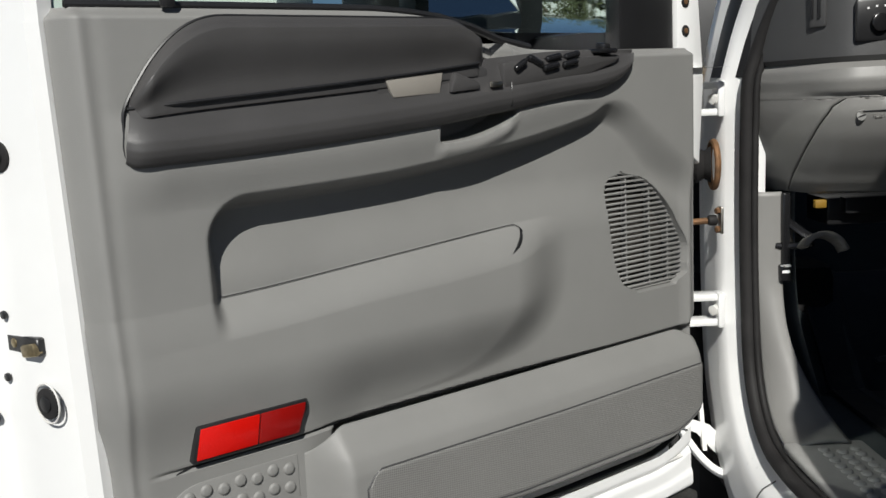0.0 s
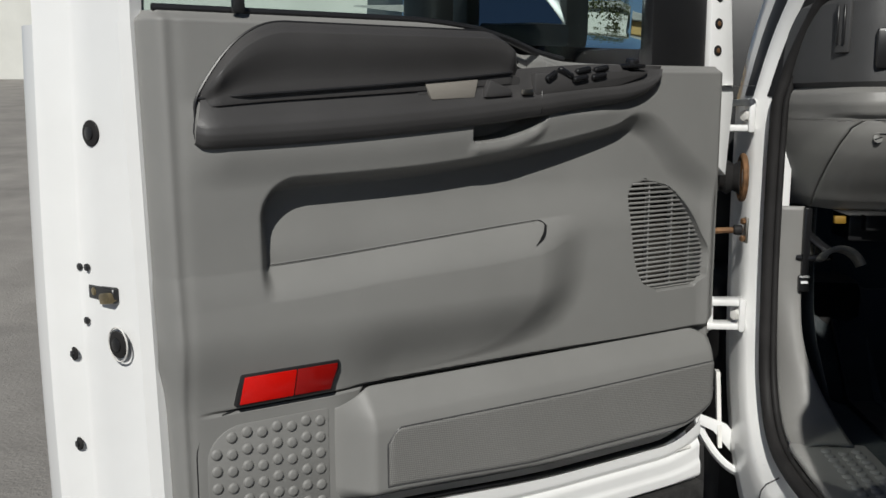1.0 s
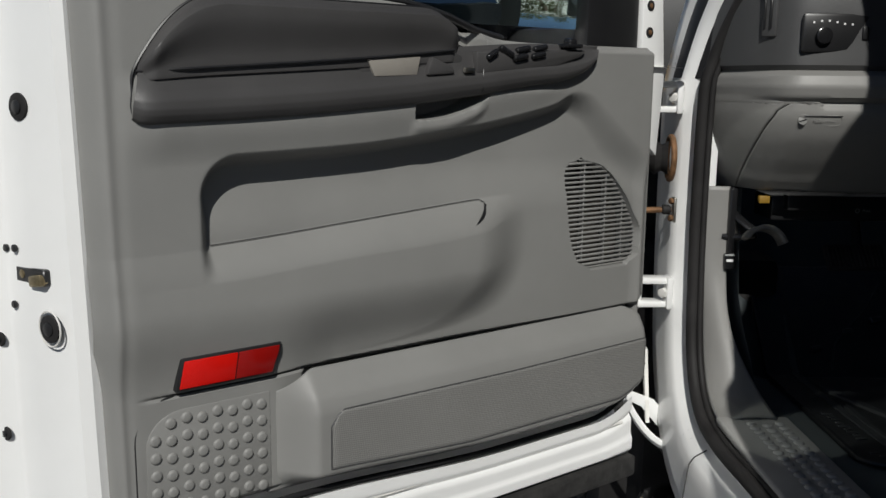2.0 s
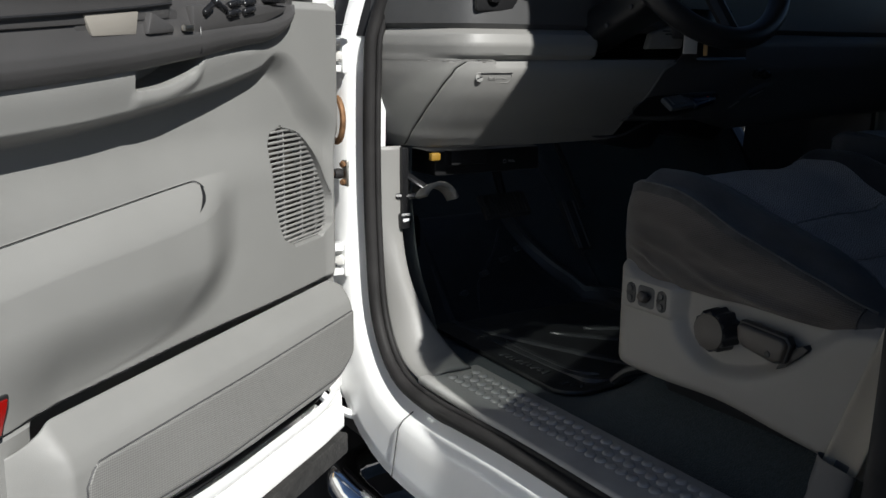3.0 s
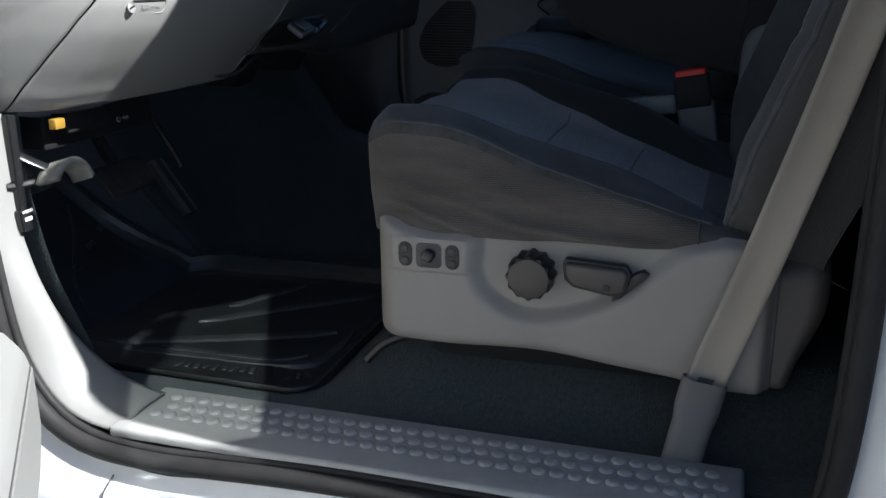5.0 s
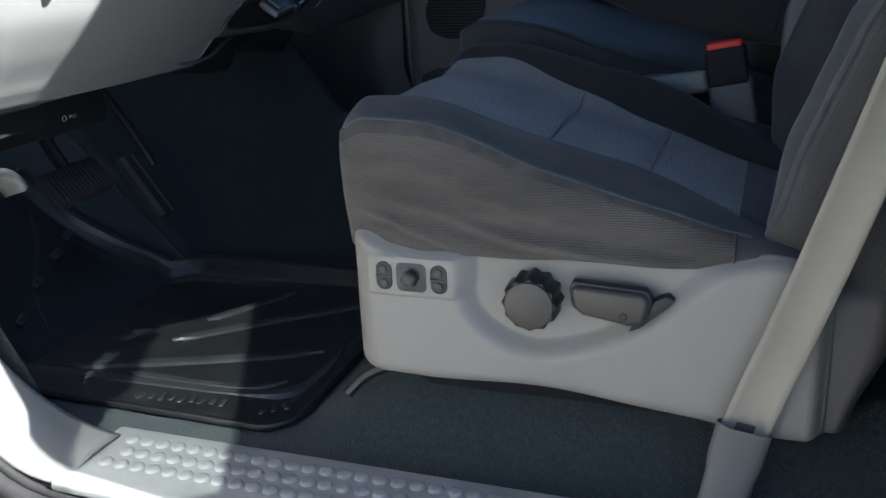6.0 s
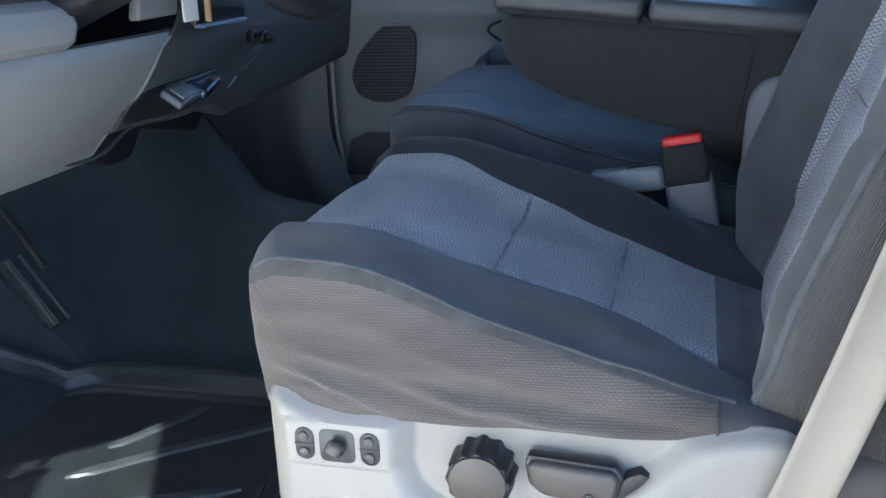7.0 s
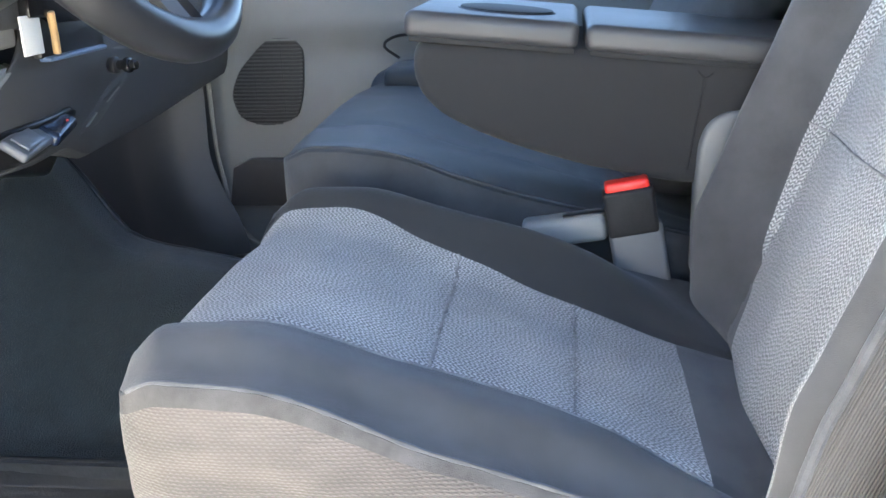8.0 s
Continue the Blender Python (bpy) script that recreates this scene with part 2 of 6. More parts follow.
def sheet(f, nu, nv, close_u=False, close_v=False):
    """A mesh over f(u, v), u and v from 0 to 1."""
    pts, faces = [], []
    du, dv = (nu if close_u else nu - 1), (nv if close_v else nv - 1)
    for j in range(nv):
        for i in range(nu):
            pts.append(tuple(f(i / du, j / dv)))
    for j in range(dv):
        for i in range(du):
            a, b = j * nu + i, j * nu + (i + 1) % nu
            c, d = ((j + 1) % nv) * nu + (i + 1) % nu, ((j + 1) % nv) * nu + i
            faces.append((a, b, c, d))
    me = bpy.data.meshes.new("sheet")
    me.from_pydata(pts, [], faces)
    me.update()
    return me


def box(cx, cy, cz, sx, sy, sz, bevel=0.004, seg=2, m=None):
    bm = bmesh.new()
    bmesh.ops.create_cube(bm, size=1.0)
    bmesh.ops.scale(bm, vec=(sx, sy, sz), verts=bm.verts)
    if bevel:
        bmesh.ops.bevel(bm, geom=bm.edges[:], offset=min(bevel, 0.49 * min(sx, sy, sz)), segments=seg, affect="EDGES", profile=0.5)
    if m is not None:
        bmesh.ops.transform(bm, matrix=m, verts=bm.verts)
    bmesh.ops.translate(bm, vec=(cx, cy, cz), verts=bm.verts)
    return bm


def prism(outline, axis, lo, hi, bevel=0.0, seg=2):
    """A flat outline (pairs) pushed from lo to hi along the axis x, y or z."""
    order = {"x": lambda a, b, h: (h, a, b), "y": lambda a, b, h: (a, h, b), "z": lambda a, b, h: (a, b, h)}[axis]
    bm = bmesh.new()
    face = bm.faces.new([bm.verts.new(order(a, b, lo)) for a, b in outline])
    top = bmesh.ops.extrude_face_region(bm, geom=[face])
    moved = [v for v in top["geom"] if isinstance(v, bmesh.types.BMVert)]
    bmesh.ops.translate(bm, vec=order(0, 0, hi - lo), verts=moved)
    bmesh.ops.recalc_face_normals(bm, faces=bm.faces)
    if bevel:
        bmesh.ops.bevel(bm, geom=bm.edges[:], offset=bevel, segments=seg, affect="EDGES", profile=0.5)
    return bm


def rounded(w, h, r, n=6, cx=0.0, cy=0.0):
    pts = []
    for k, (sx, sy) in enumerate(((1, 1), (-1, 1), (-1, -1), (1, -1))):
        for i in range(n + 1):
            a = math.pi / 2 * (k + i / n)
            pts.append((cx + sx * (w / 2 - r) + r * math.cos(a), cy + sy * (h / 2 - r) + r * math.sin(a)))
    return pts


def spline(points, n, closed=False):
    """Catmull-Rom through the points, n steps, evened out by length."""
    P = [Vector(p) for p in points]
    k = len(P)
    fine = []
    spans = k if closed else k - 1
    for i in range(spans):
        p0 = P[(i - 1) % k] if closed or i > 0 else P[0]
        p1, p2 = P[i], P[(i + 1) % k]
        p3 = P[(i + 2) % k] if closed or i + 2 < k else P[-1]
        for s in range(24):
            t = s / 24
            fine.append(0.5 * ((2 * p1) + (p2 - p0) * t + (2 * p0 - 5 * p1 + 4 * p2 - p3) * t * t + (3 * p1 - p0 - 3 * p2 + p3) * t ** 3))
    fine.append(P[0].copy() if closed else P[-1].copy())
    cum = [0.0]
    for a, b in zip(fine, fine[1:]):
        cum.append(cum[-1] + (b - a).length)
    res, j = [], 0
    for i in range(n):
        d = cum[-1] * i / (n if closed else n - 1)
        while j < len(cum) - 2 and cum[j + 1] < d:
            j += 1
        f = (d - cum[j]) / max(1e-9, cum[j + 1] - cum[j])
        res.append(fine[j].lerp(fine[j + 1], f))
    return res


def tube(path, radius, sides=12, closed=False, squash=1.0, caps=True):
    """A round bar along a path; radius may be a function of 0..1."""
    pts, faces = [], []
    n = len(path)
    up = Vector((0, 0, 1))
    for i, p in enumerate(path):
        a = path[(i - 1) % n] if closed or i else p
        b = path[(i + 1) % n] if closed or i < n - 1 else p
        tan = (b - a).normalized()
        if i == 0:
            side = tan.cross(up if abs(tan.dot(up)) < 0.9 else Vector((1, 0, 0))).normalized()
        else:
            side = (last - tan * last.dot(tan)).normalized()
        top = side.cross(tan)
        last = side
        r = radius(i / max(1, n - 1)) if callable(radius) else radius
        for s in range(sides):
            w = 2 * math.pi * s / sides
            pts.append(p + side * r * math.cos(w) + top * r * squash * math.sin(w))
    rows = n if closed else n - 1
    for i in range(rows):
        for s in range(sides):
            a, b = i * sides + s, i * sides + (s + 1) % sides
            faces.append((a, b, ((i + 1) % n) * sides + (s + 1) % sides, ((i + 1) % n) * sides + s))
    if caps and not closed:
        faces.append(tuple(range(sides))[::-1])
        faces.append(tuple((n - 1) * sides + s for s in range(sides)))
    me = bpy.data.meshes.new("tube")
    me.from_pydata([tuple(p) for p in pts], [], faces)
    me.update()
    return me


def disc(centre, axis, radius, depth, sides=24, bevel=0.0015):
    """A short round bar: centre of its base, the way it points, and its depth."""
    bm = bmesh.new()
    bmesh.ops.create_cone(bm, cap_ends=True, segments=sides, radius1=radius, radius2=radius, depth=depth)
    if bevel:
        rim = [e for e in bm.edges if abs(e.verts[0].co.z - e.verts[1].co.z) < 1e-6]
        bmesh.ops.bevel(bm, geom=rim, offset=bevel, segments=2, affect="EDGES", profile=0.5)
    q = Vector((0, 0, 1)).rotation_difference(Vector(axis).normalized()).to_matrix().to_4x4()
    bmesh.ops.transform(bm, matrix=Matrix.Translation(Vector(centre) + Vector(axis).normalized() * depth / 2) @ q, verts=bm.verts)
    return bm


def step(a, b, x):
    t = min(1.0, max(0.0, (x - a) / (b - a)))
    return t * t * (3 - 2 * t)


def along(table, x):
    """A smooth line through (x, value) pairs that never overshoots."""
    if x <= table[0][0]:
        return table[0][1]
    if x >= table[-1][0]:
        return table[-1][1]
    n = len(table)
    i = max(k for k in range(n - 1) if table[k][0] <= x)
    rise = [(table[k + 1][1] - table[k][1]) / (table[k + 1][0] - table[k][0]) for k in range(n - 1)]

    def slope(k):
        if k == 0:
            return rise[0]
        if k == n - 1:
            return rise[-1]
        a, b = rise[k - 1], rise[k]
        return 0.0 if a * b <= 0 else 2 * a * b / (a + b)

    h = table[i + 1][0] - table[i][0]
    t = (x - table[i][0]) / h
    y0, y1 = table[i][1], table[i + 1][1]
    return (2 * t ** 3 - 3 * t * t + 1) * y0 + (t ** 3 - 2 * t * t + t) * h * slope(i) + (3 * t * t - 2 * t ** 3) * y1 + (t ** 3 - t * t) * h * slope(i + 1)


def lettering(name, text, size, m, mat, parent):
    cu = bpy.data.curves.new(name, "FONT")
    cu.body, cu.size, cu.extrude = text, size, 0.0003
    cu.align_x, cu.align_y = "CENTER", "CENTER"
    tmp = bpy.data.objects.new(name, cu)
    me = bpy.data.meshes.new_from_object(tmp)
    bpy.data.objects.remove(tmp)
    me.transform(m)
    return part(name, me, mat, parent, smooth=False)


# ---- ground and distance ----
ground = solo("ground", prism([(-400, -400), (400, -400), (400, 400), (-400, 400)], "z", -0.3, 0.0), ASPHALT,
              "grey weathered asphalt of a parking lot", "asphalt", "structure", smooth=False)


def building(x0, x1, y0, depth, height, mat, trim, label, windows):
    b = thing("building", label, "building", pose((x0 + x1) / 2, y0 + depth / 2, 0))
    part("wall", box((x0 + x1) / 2, y0 + depth / 2, height / 2, x1 - x0, depth, height, 0.02), mat, b, smooth=False)
    part("roof", box((x0 + x1) / 2, y0 + depth / 2, height + 0.15, x1 - x0 + 0.5, depth + 0.5, 0.3, 0.04), trim, b, smooth=False)
    for k in range(windows):
        cx = x0 + (x1 - x0) * (k + 0.5) / windows
        w = part("window", box(cx, y0 - 0.01, 2.0, 1.4, 0.10, 1.3, 0.02), CONCRETE, b)
        part("pane", box(cx, y0 - 0.05, 2.0, 1.2, 0.06, 1.1, 0.005), PANE_DARK, w)
    return b


building(-26, -6.5, 34, 10, 9.0, STUCCO, CONCRETE, "long plain pale stucco building up the slope", 0)
solo("sloping_pavement", prism([(0.7, -0.02), (0.7, 0.006), (4.0, 0.01), (33.9, 2.25), (33.9, -0.02)], "x", -30.0, -1.15), PAVING, "pale worn paving rising towards the buildings", "pavement", "structure", smooth=False)
building(-6.0, 0.5, 30, 9, 4.2, OCHRE, CONCRETE, "low ochre stucco building with a flat roof", 2)
building(2.0, 22.0, 42, 9, 5.5, STUCCO, CONCRETE, "low pale building far behind the truck", 6)

rng = random.Random(4)
LEAF = material("dry_green_foliage", (0.075, 0.085, 0.035), 0.8, blotch=0.4, blotch_size=1.5)
BARK = material("grey_brown_bark", (0.12, 0.095, 0.07), 0.9, grain=0.01, grain_size=25, blotch=0.3)


def tree(x, y, h, spread):
    """A broad tree: trunk, limbs and a crown of many small leaves."""
    t = thing("tree", "broad dusty green tree beyond the parking lot", "tree", pose(x, y, 0))
    part("trunk", tube(spline([(x, y, 0), (x + 0.1, y, h * 0.25), (x - 0.05, y + 0.1, h * 0.5)], 10), lambda f: 0.24 - 0.12 * f, 10), BARK, t)
    pts, faces = [], []
    for k in range(7):
        a = k * 2.4
        tip = Vector((x + spread * 0.6 * math.cos(a), y + spread * 0.6 * math.sin(a), h * (0.62 + 0.05 * (k % 5))))
        part("limb", tube(spline([(x, y + 0.05, h * 0.42), tuple((Vector((x, y, h * 0.45)) + tip) / 2 + Vector((0, 0, 0.2))), tuple(tip)], 8), lambda f: 0.10 - 0.07 * f, 7), BARK, t)
        for c in range(5):
            mid = tip + Vector((rng.gauss(0, 1), rng.gauss(0, 1), rng.gauss(0, 0.7))) * spread * 0.26
            for q in range(240):
                p = mid + Vector((rng.gauss(0, 1), rng.gauss(0, 1), rng.gauss(0, 0.8))) * spread * 0.13
                e, f = Vector((rng.gauss(0, 1), rng.gauss(0, 1), rng.gauss(0, 1))).normalized() * 0.055, Vector((rng.gauss(0, 1), rng.gauss(0, 1), rng.gauss(0, 1))).normalized() * 0.035
                i = len(pts)
                pts += [tuple(p - e), tuple(p + f), tuple(p + e), tuple(p - f)]
                faces.append((i, i + 1, i + 2, i + 3))
    me = bpy.data.meshes.new("crown")
    me.from_pydata(pts, [], faces)
    part("crown", me, LEAF, t, smooth=False)


tree(3.4, 27.0, 5.0, 2.0)
tree(6.2, 31.0, 5.6, 2.4)
fence = thing("fence", "long low metal rail fence beside the lot", "fence", pose(3.0, 22.0, 0))
for k in range(8):
    part("post", box(-1.0 + 1.6 * k, 22.0, 1.35, 0.07, 0.07, 2.7, 0.01, 1), CONCRETE, fence)
for z_ in (1.4, 2.6):
    part("rail", box(4.6, 22.0, z_, 11.4, 0.05, 0.08, 0.01, 1), CONCRETE, fence)

# ---- cab: frame of the door opening ----
cab = thing("truck_cab", "white pickup truck cab with its driver side open", "truck cab", pose(0.8, 0, 0.6))


def lean(z, y=-0.6):
    """How far the side of the cab leans inwards at height z: evenly at the windscreen pillar, late and steeply behind the door."""
    back = step(0.1, -0.3, y)
    even = 0.28 * max(0.0, z - 1.35)
    late = 0.09 * max(0.0, z - 1.35) + 0.62 * max(0.0, z - 1.64)
    return even + (late - even) * back


OPENING = spline([(0, -0.50, 0.724), (0, 0.0, 0.722), (0, 0.26, 0.712), (0, 0.385, 0.735), (0, 0.455, 0.82), (0, 0.478, 0.95), (0, 0.487, 1.12),
                  (0, 0.482, 1.30), (0, 0.465, 1.44), (0, 0.36, 1.58), (0, 0.14, 1.78), (0, -0.04, 1.86), (0, -0.28, 1.89), (0, -0.50, 1.905),
                  (0, -0.576, 1.85), (0, -0.591, 1.60), (0, -0.591, 1.20), (0, -0.586, 0.90), (0, -0.565, 0.765)], 160, True)
CENTRE = Vector((0, -0.05, 1.30))


def jamb(i, out, x):
    """A point beside the opening's edge: i along it, out metres away from the opening, x metres inwards."""
    n = len(OPENING)
    p, a, b = OPENING[i % n], OPENING[(i - 1) % n], OPENING[(i + 1) % n]
    t = (b - a).normalized()
    nor = Vector((0, t.z, -t.y))
    if nor.dot(p - CENTRE) < 0:
        nor = -nor
    q = p + nor * out
    return Vector((x + lean(p.z, p.y), q.y, q.z))


def band(profile, i0, i1, closed=False):
    """A strip along the opening, with a profile of (out, x) pairs."""
    n = (i1 - i0) if closed else (i1 - i0 + 1)
    return sheet(lambda u, v: jamb(i0 + round(v * (n if closed else n - 1)), *profile[round(u * (len(profile) - 1))]), len(profile), n, False, closed)


N_OPEN = len(OPENING)


def nearest_open(y, z):
    return min(range(N_OPEN), key=lambda i: (OPENING[i].y - y) ** 2 + (OPENING[i].z - z) ** 2)


# painted jamb: flange, step and outer return, all round
side = part("door_frame", band([(-0.004, 0.03), (0.004, 0.012), (0.016, 0.006), (0.03, -0.004), (0.044, -0.026), (0.058, -0.034), (0.085, -0.037), (0.11, -0.039),
                        (0.135, -0.041), (0.16, -0.043)], 0, N_OPEN, True), WHITE, cab, "white painted steel door frame")
thick(side, 0.004, 1.0)
seal = thing("door_seal", "black rubber weatherstrip round the door opening", "weatherstrip", pose(0, 0, 0.72))
part("bulb", tube([jamb(i, 0.0, -0.002) for i in range(N_OPEN)], 0.0130, 12, True), RUBBER, seal)
part("carrier", tube([jamb(i, -0.012, 0.009) for i in range(N_OPEN)], 0.0062, 10, True), RUBBER, seal, "dull black inner lip")
I_A, I_B = nearest_open(0.478, 1.36), nearest_open(0.14, 1.78)
part("pillar_cover", band([(0.012, 0.004), (0.03, -0.010), (0.07, -0.040), (0.10, -0.042)], I_A, I_B), BLACK, cab, "black plastic cover of the windscreen pillar")
part("body_joint", tube([jamb(nearest_open(0.31, 0.71), o, x) for o, x in ((0.03, -0.007), (0.044, -0.029), (0.058, -0.0375), (0.085, -0.0405), (0.11, -0.0425), (0.155, -0.0465))], 0.0013, 6), DASH_DARK, cab, "sealed joint between two body panels")


I_SILL, I_KICK = nearest_open(0.31, 0.71), nearest_open(0.487, 1.155)
kick = thing("kick_panel_trim", "pale grey plastic trim at the foot of the door pillar", "trim panel", pose(0.06, 0.4, 0.74))


def kick_point(u, v):
    i = I_SILL + v * (I_KICK - I_SILL)
    k = int(i)
    p = jamb(k, 0, 0).lerp(jamb(k + 1, 0, 0), i - k)
    q = jamb(k, -0.03, 0).lerp(jamb(k + 1, -0.03, 0), i - k)
    way = (q - p) / 0.03
    # narrow upright band above, wide foot where it meets the sill
    reach = 0.018 + 0.030 * step(0.75, 0.35, v) - 0.012 * step(0.28, 0.0, v)
    inward = 0.055 + 0.062 * step(0.6, 0.0, v)
    k_in = 0.012 + (reach - 0.012) * math.sin(min(1, u * 1.25) * math.pi / 2)
    return p + way * k_in + Vector((0.014 + (inward - 0.014) * u ** 1.2, 0, 0.012 * step(0.3, 0.0, v) * (1 - u)))


thick(part("cover", sheet(kick_point, 14, 60), GREY_DASH, kick), 0.004)
part("lower_wall", sheet(lambda u, v: (0.075 + 0.035 * step(0.5, 0.0, v) + 0.03 * u, 0.40 + 0.5 * u + 0.06 * step(0, 0.8, v), 0.735 + 0.45 * v), 10, 16), CARPET, kick,
     "dark carpeted lower side wall")

# ---- sill plate with its raised studs ----
sill = thing("sill_plate", "grey plastic door sill plate with raised round studs", "sill plate", pose(0.085, -0.1, 0.735))
part("plate", box(0.0755, -0.085, 0.739, 0.135, 0.82, 0.016, 0.006, 3), SILL_GREY, sill)


def stud_mesh(name, r, h, mat):
    bm = bmesh.new()
    rings = [(r, 0.0), (r * 0.86, h * 0.75), (r * 0.55, h * 0.98)]
    loops = [[bm.verts.new((rr * math.cos(2 * math.pi * k / 12), rr * math.sin(2 * math.pi * k / 12), hh)) for k in range(12)] for rr, hh in rings]
    for a, b in zip(loops, loops[1:]):
        for k in range(12):
            bm.faces.new((a[k], a[(k + 1) % 12], b[(k + 1) % 12], b[k]))
    bm.faces.new(loops[-1])
    me = bpy.data.meshes.new(name)
    bm.to_mesh(me)
    bm.free()
    me.materials.append(mat)
    me.polygons.foreach_set("use_smooth", [True] * len(me.polygons))
    return me


SILL_STUD = stud_mesh("stud", 0.0095, 0.0035, SILL_GREY)
for row in range(3):
    for k in range(34):
        st = new("stud", SILL_STUD)
        st.parent = sill
        st.matrix_basis = BASE[sill].inverted() @ pose(0.062 + row * 0.026, 0.285 - k * 0.0225 - 0.011 * (row % 2), 0.747)

# ---- cab: floor, firewall, roof, far side ----
def floor_height(x, y):
    z = 0.732
    tunnel = step(0.74, 1.0, x) * step(1.26, 1.06, x)
    z += tunnel * along([(-0.3, 0.10), (0.0, 0.16), (0.27, 0.215), (0.42, 0.25), (0.50, 0.36), (0.70, 0.60)], y)
    z += 0.098 * step(0.13, -0.05, y) * step(0.15, 0.30, x) * step(0.78, 0.68, x)
    toe = max(0.0, y - 0.60)
    z += toe * 1.05 + 0.10 * step(0.5, 0.75, y) * step(0.2, 0.1, x)
    return z


def floor_piece(name, x0, x1, y0, y1, nx, ny, mat, label):
    def at(u, v):
        x, y = x0 + (x1 - x0) * u, y0 + (y1 - y0) * v
        return x, y, floor_height(x, y) + 0.0015 * noise.noise((x * 27, y * 23, 0))
    thick(solo(name, sheet(at, nx, ny), mat, label, "carpet", "structure"), 0.02)


floor_piece("floor", 0.10, 0.72, -1.62, 0.60, 60, 130, CARPET, "charcoal carpet of the cab floor")
floor_piece("toe_board", 0.10, 0.72, 0.60, 1.0, 40, 24, TOE_CARPET, "carpet up the toe board, darkened for the footwell's shade")
floor_piece("tunnel_cover", 0.72, 1.06, -1.62, 1.0, 40, 120, TOE_CARPET, "carpet over the gearbox tunnel, darkened for the shade there")
# black here paints the shadow that lies on the passenger floor
floor_piece("passenger_floor", 1.06, 1.58, -1.62, 1.0, 40, 80, BLACK, "passenger side floor, coloured black for the shadow on it")
shell = part("floor_pan", box(0.80, -0.35, 0.66, 1.60, 2.6, 0.09, 0.02), RUBBER, cab)
part("firewall", box(0.80, 0.99, 1.15, 1.66, 0.05, 0.95, 0.01), BLACK, cab)
part("rear_wall", prism([(0.03, 0.68), (1.57, 0.68), (1.57, 1.45), (0.03, 1.45)], "y", -1.66, -1.61), DASH_DARK, cab)
part("rear_header", box(0.80, -1.635, 1.90, 1.45, 0.05, 0.18, 0.02), DASH_DARK, cab)
part("roof", sheet(lambda u, v: (0.190 + 1.265 * u - 0.080 * step(0.345, 0.42, v) * (1 - u), 0.10 - 1.80 * v, 1.945 + 0.06 * math.sin(math.pi * u) * math.sin(math.pi * min(1, v + 0.08))), 20, 24), WHITE, cab)
thick(cab.children[-1], 0.05, -1)
part("headliner", sheet(lambda u, v: (0.20 + 1.24 * u, 0.06 - 1.68 * v, 1.885 + 0.05 * math.sin(math.pi * u) * math.sin(math.pi * v)), 12, 12), material("headliner_cloth", (0.22, 0.215, 0.205), 0.95, grain=0.001), cab, "grey cloth roof lining")
part("roof_rail", tube([Vector((0.130, y, 1.92)) for y in (-0.64, -0.9, -1.2, -1.66)], 0.05, 10), WHITE, cab)
part("roof_rail", tube([Vector((1.46, y, 1.92)) for y in (0.1, -0.3, -0.8, -1.2, -1.66)], 0.06, 10), WHITE, cab)
part("windscreen_pillar", tube([Vector((0.03, 0.62, 1.42)), Vector((0.09, 0.36, 1.68)), Vector((0.14, 0.10, 1.93))], 0.035, 10), WHITE, cab)
part("windscreen_pillar", tube([Vector((1.57, 0.62, 1.42)), Vector((1.52, 0.36, 1.68)), Vector((1.48, 0.10, 1.93))], 0.035, 10), DASH_DARK, cab)
# rear quarter on the driver side: lower skin, pillar and glass
part("rear_quarter", sheet(lambda u, v: (-0.075 + lean(0.56 + 0.92 * v) - 0.02 * math.sin(math.pi * v), -0.70 - 0.98 * u, 0.56 + 0.92 * v), 12, 12), WHITE, cab, "white rear door skin")
thick(cab.children[-1], 0.03, -1)
part("rear_quarter_post", tube([Vector((0.04, -1.64, 1.42)), Vector((0.085, -1.64, 1.68)), Vector((0.14, -1.64, 1.94))], 0.06, 10), WHITE, cab)
part("rear_inner_wall", box(0.020, -1.17, 1.07, 0.09, 0.98, 0.84, 0.01), DASH_DARK, cab)
pillar = part("pillar_inner_trim", prism([(-0.605, 0.70), (-0.74, 0.70), (-0.74, 1.95), (-0.612, 1.95)], "x", 0.01, 0.105, 0.006), DASH_DARK, cab, "dark plastic pillar lining")
# latch striker on the rear pillar
STRIKER = rounded(0.046, 0.018, 0.005, 4, -0.641, 1.103)
striker = part("striker_plate", prism(STRIKER, "x", -0.042, -0.030, 0.001), BLACK, cab, "black recessed striker mouth on the white pillar")
part("striker_loop", tube(spline([(-0.038, -0.626, 1.103), (-0.052, -0.632, 1.103), (-0.052, -0.650, 1.103), (-0.038, -0.656, 1.103)], 16), 0.0035, 8), STEEL, striker, "steel striker loop")
part("pillar_ring", tube([Vector((-0.0395, -0.640 + 0.017 * math.cos(k * math.pi / 16), 1.056 + 0.019 * math.sin(k * math.pi / 16))) for k in range(32)], 0.0007, 5, True), WHITE_DIRTY, cab, "faint round mark on the pillar")
# glass
screen = solo("windscreen", sheet(lambda u, v: (0.06 + 1.48 * u + (0.5 - u) * 0.14 * v, 0.60 + 0.10 * math.sin(math.pi * u) - 0.50 * v, 1.45 + 0.48 * v), 12, 6), CLEAR,
              "shaded curved windscreen glass", "windscreen")

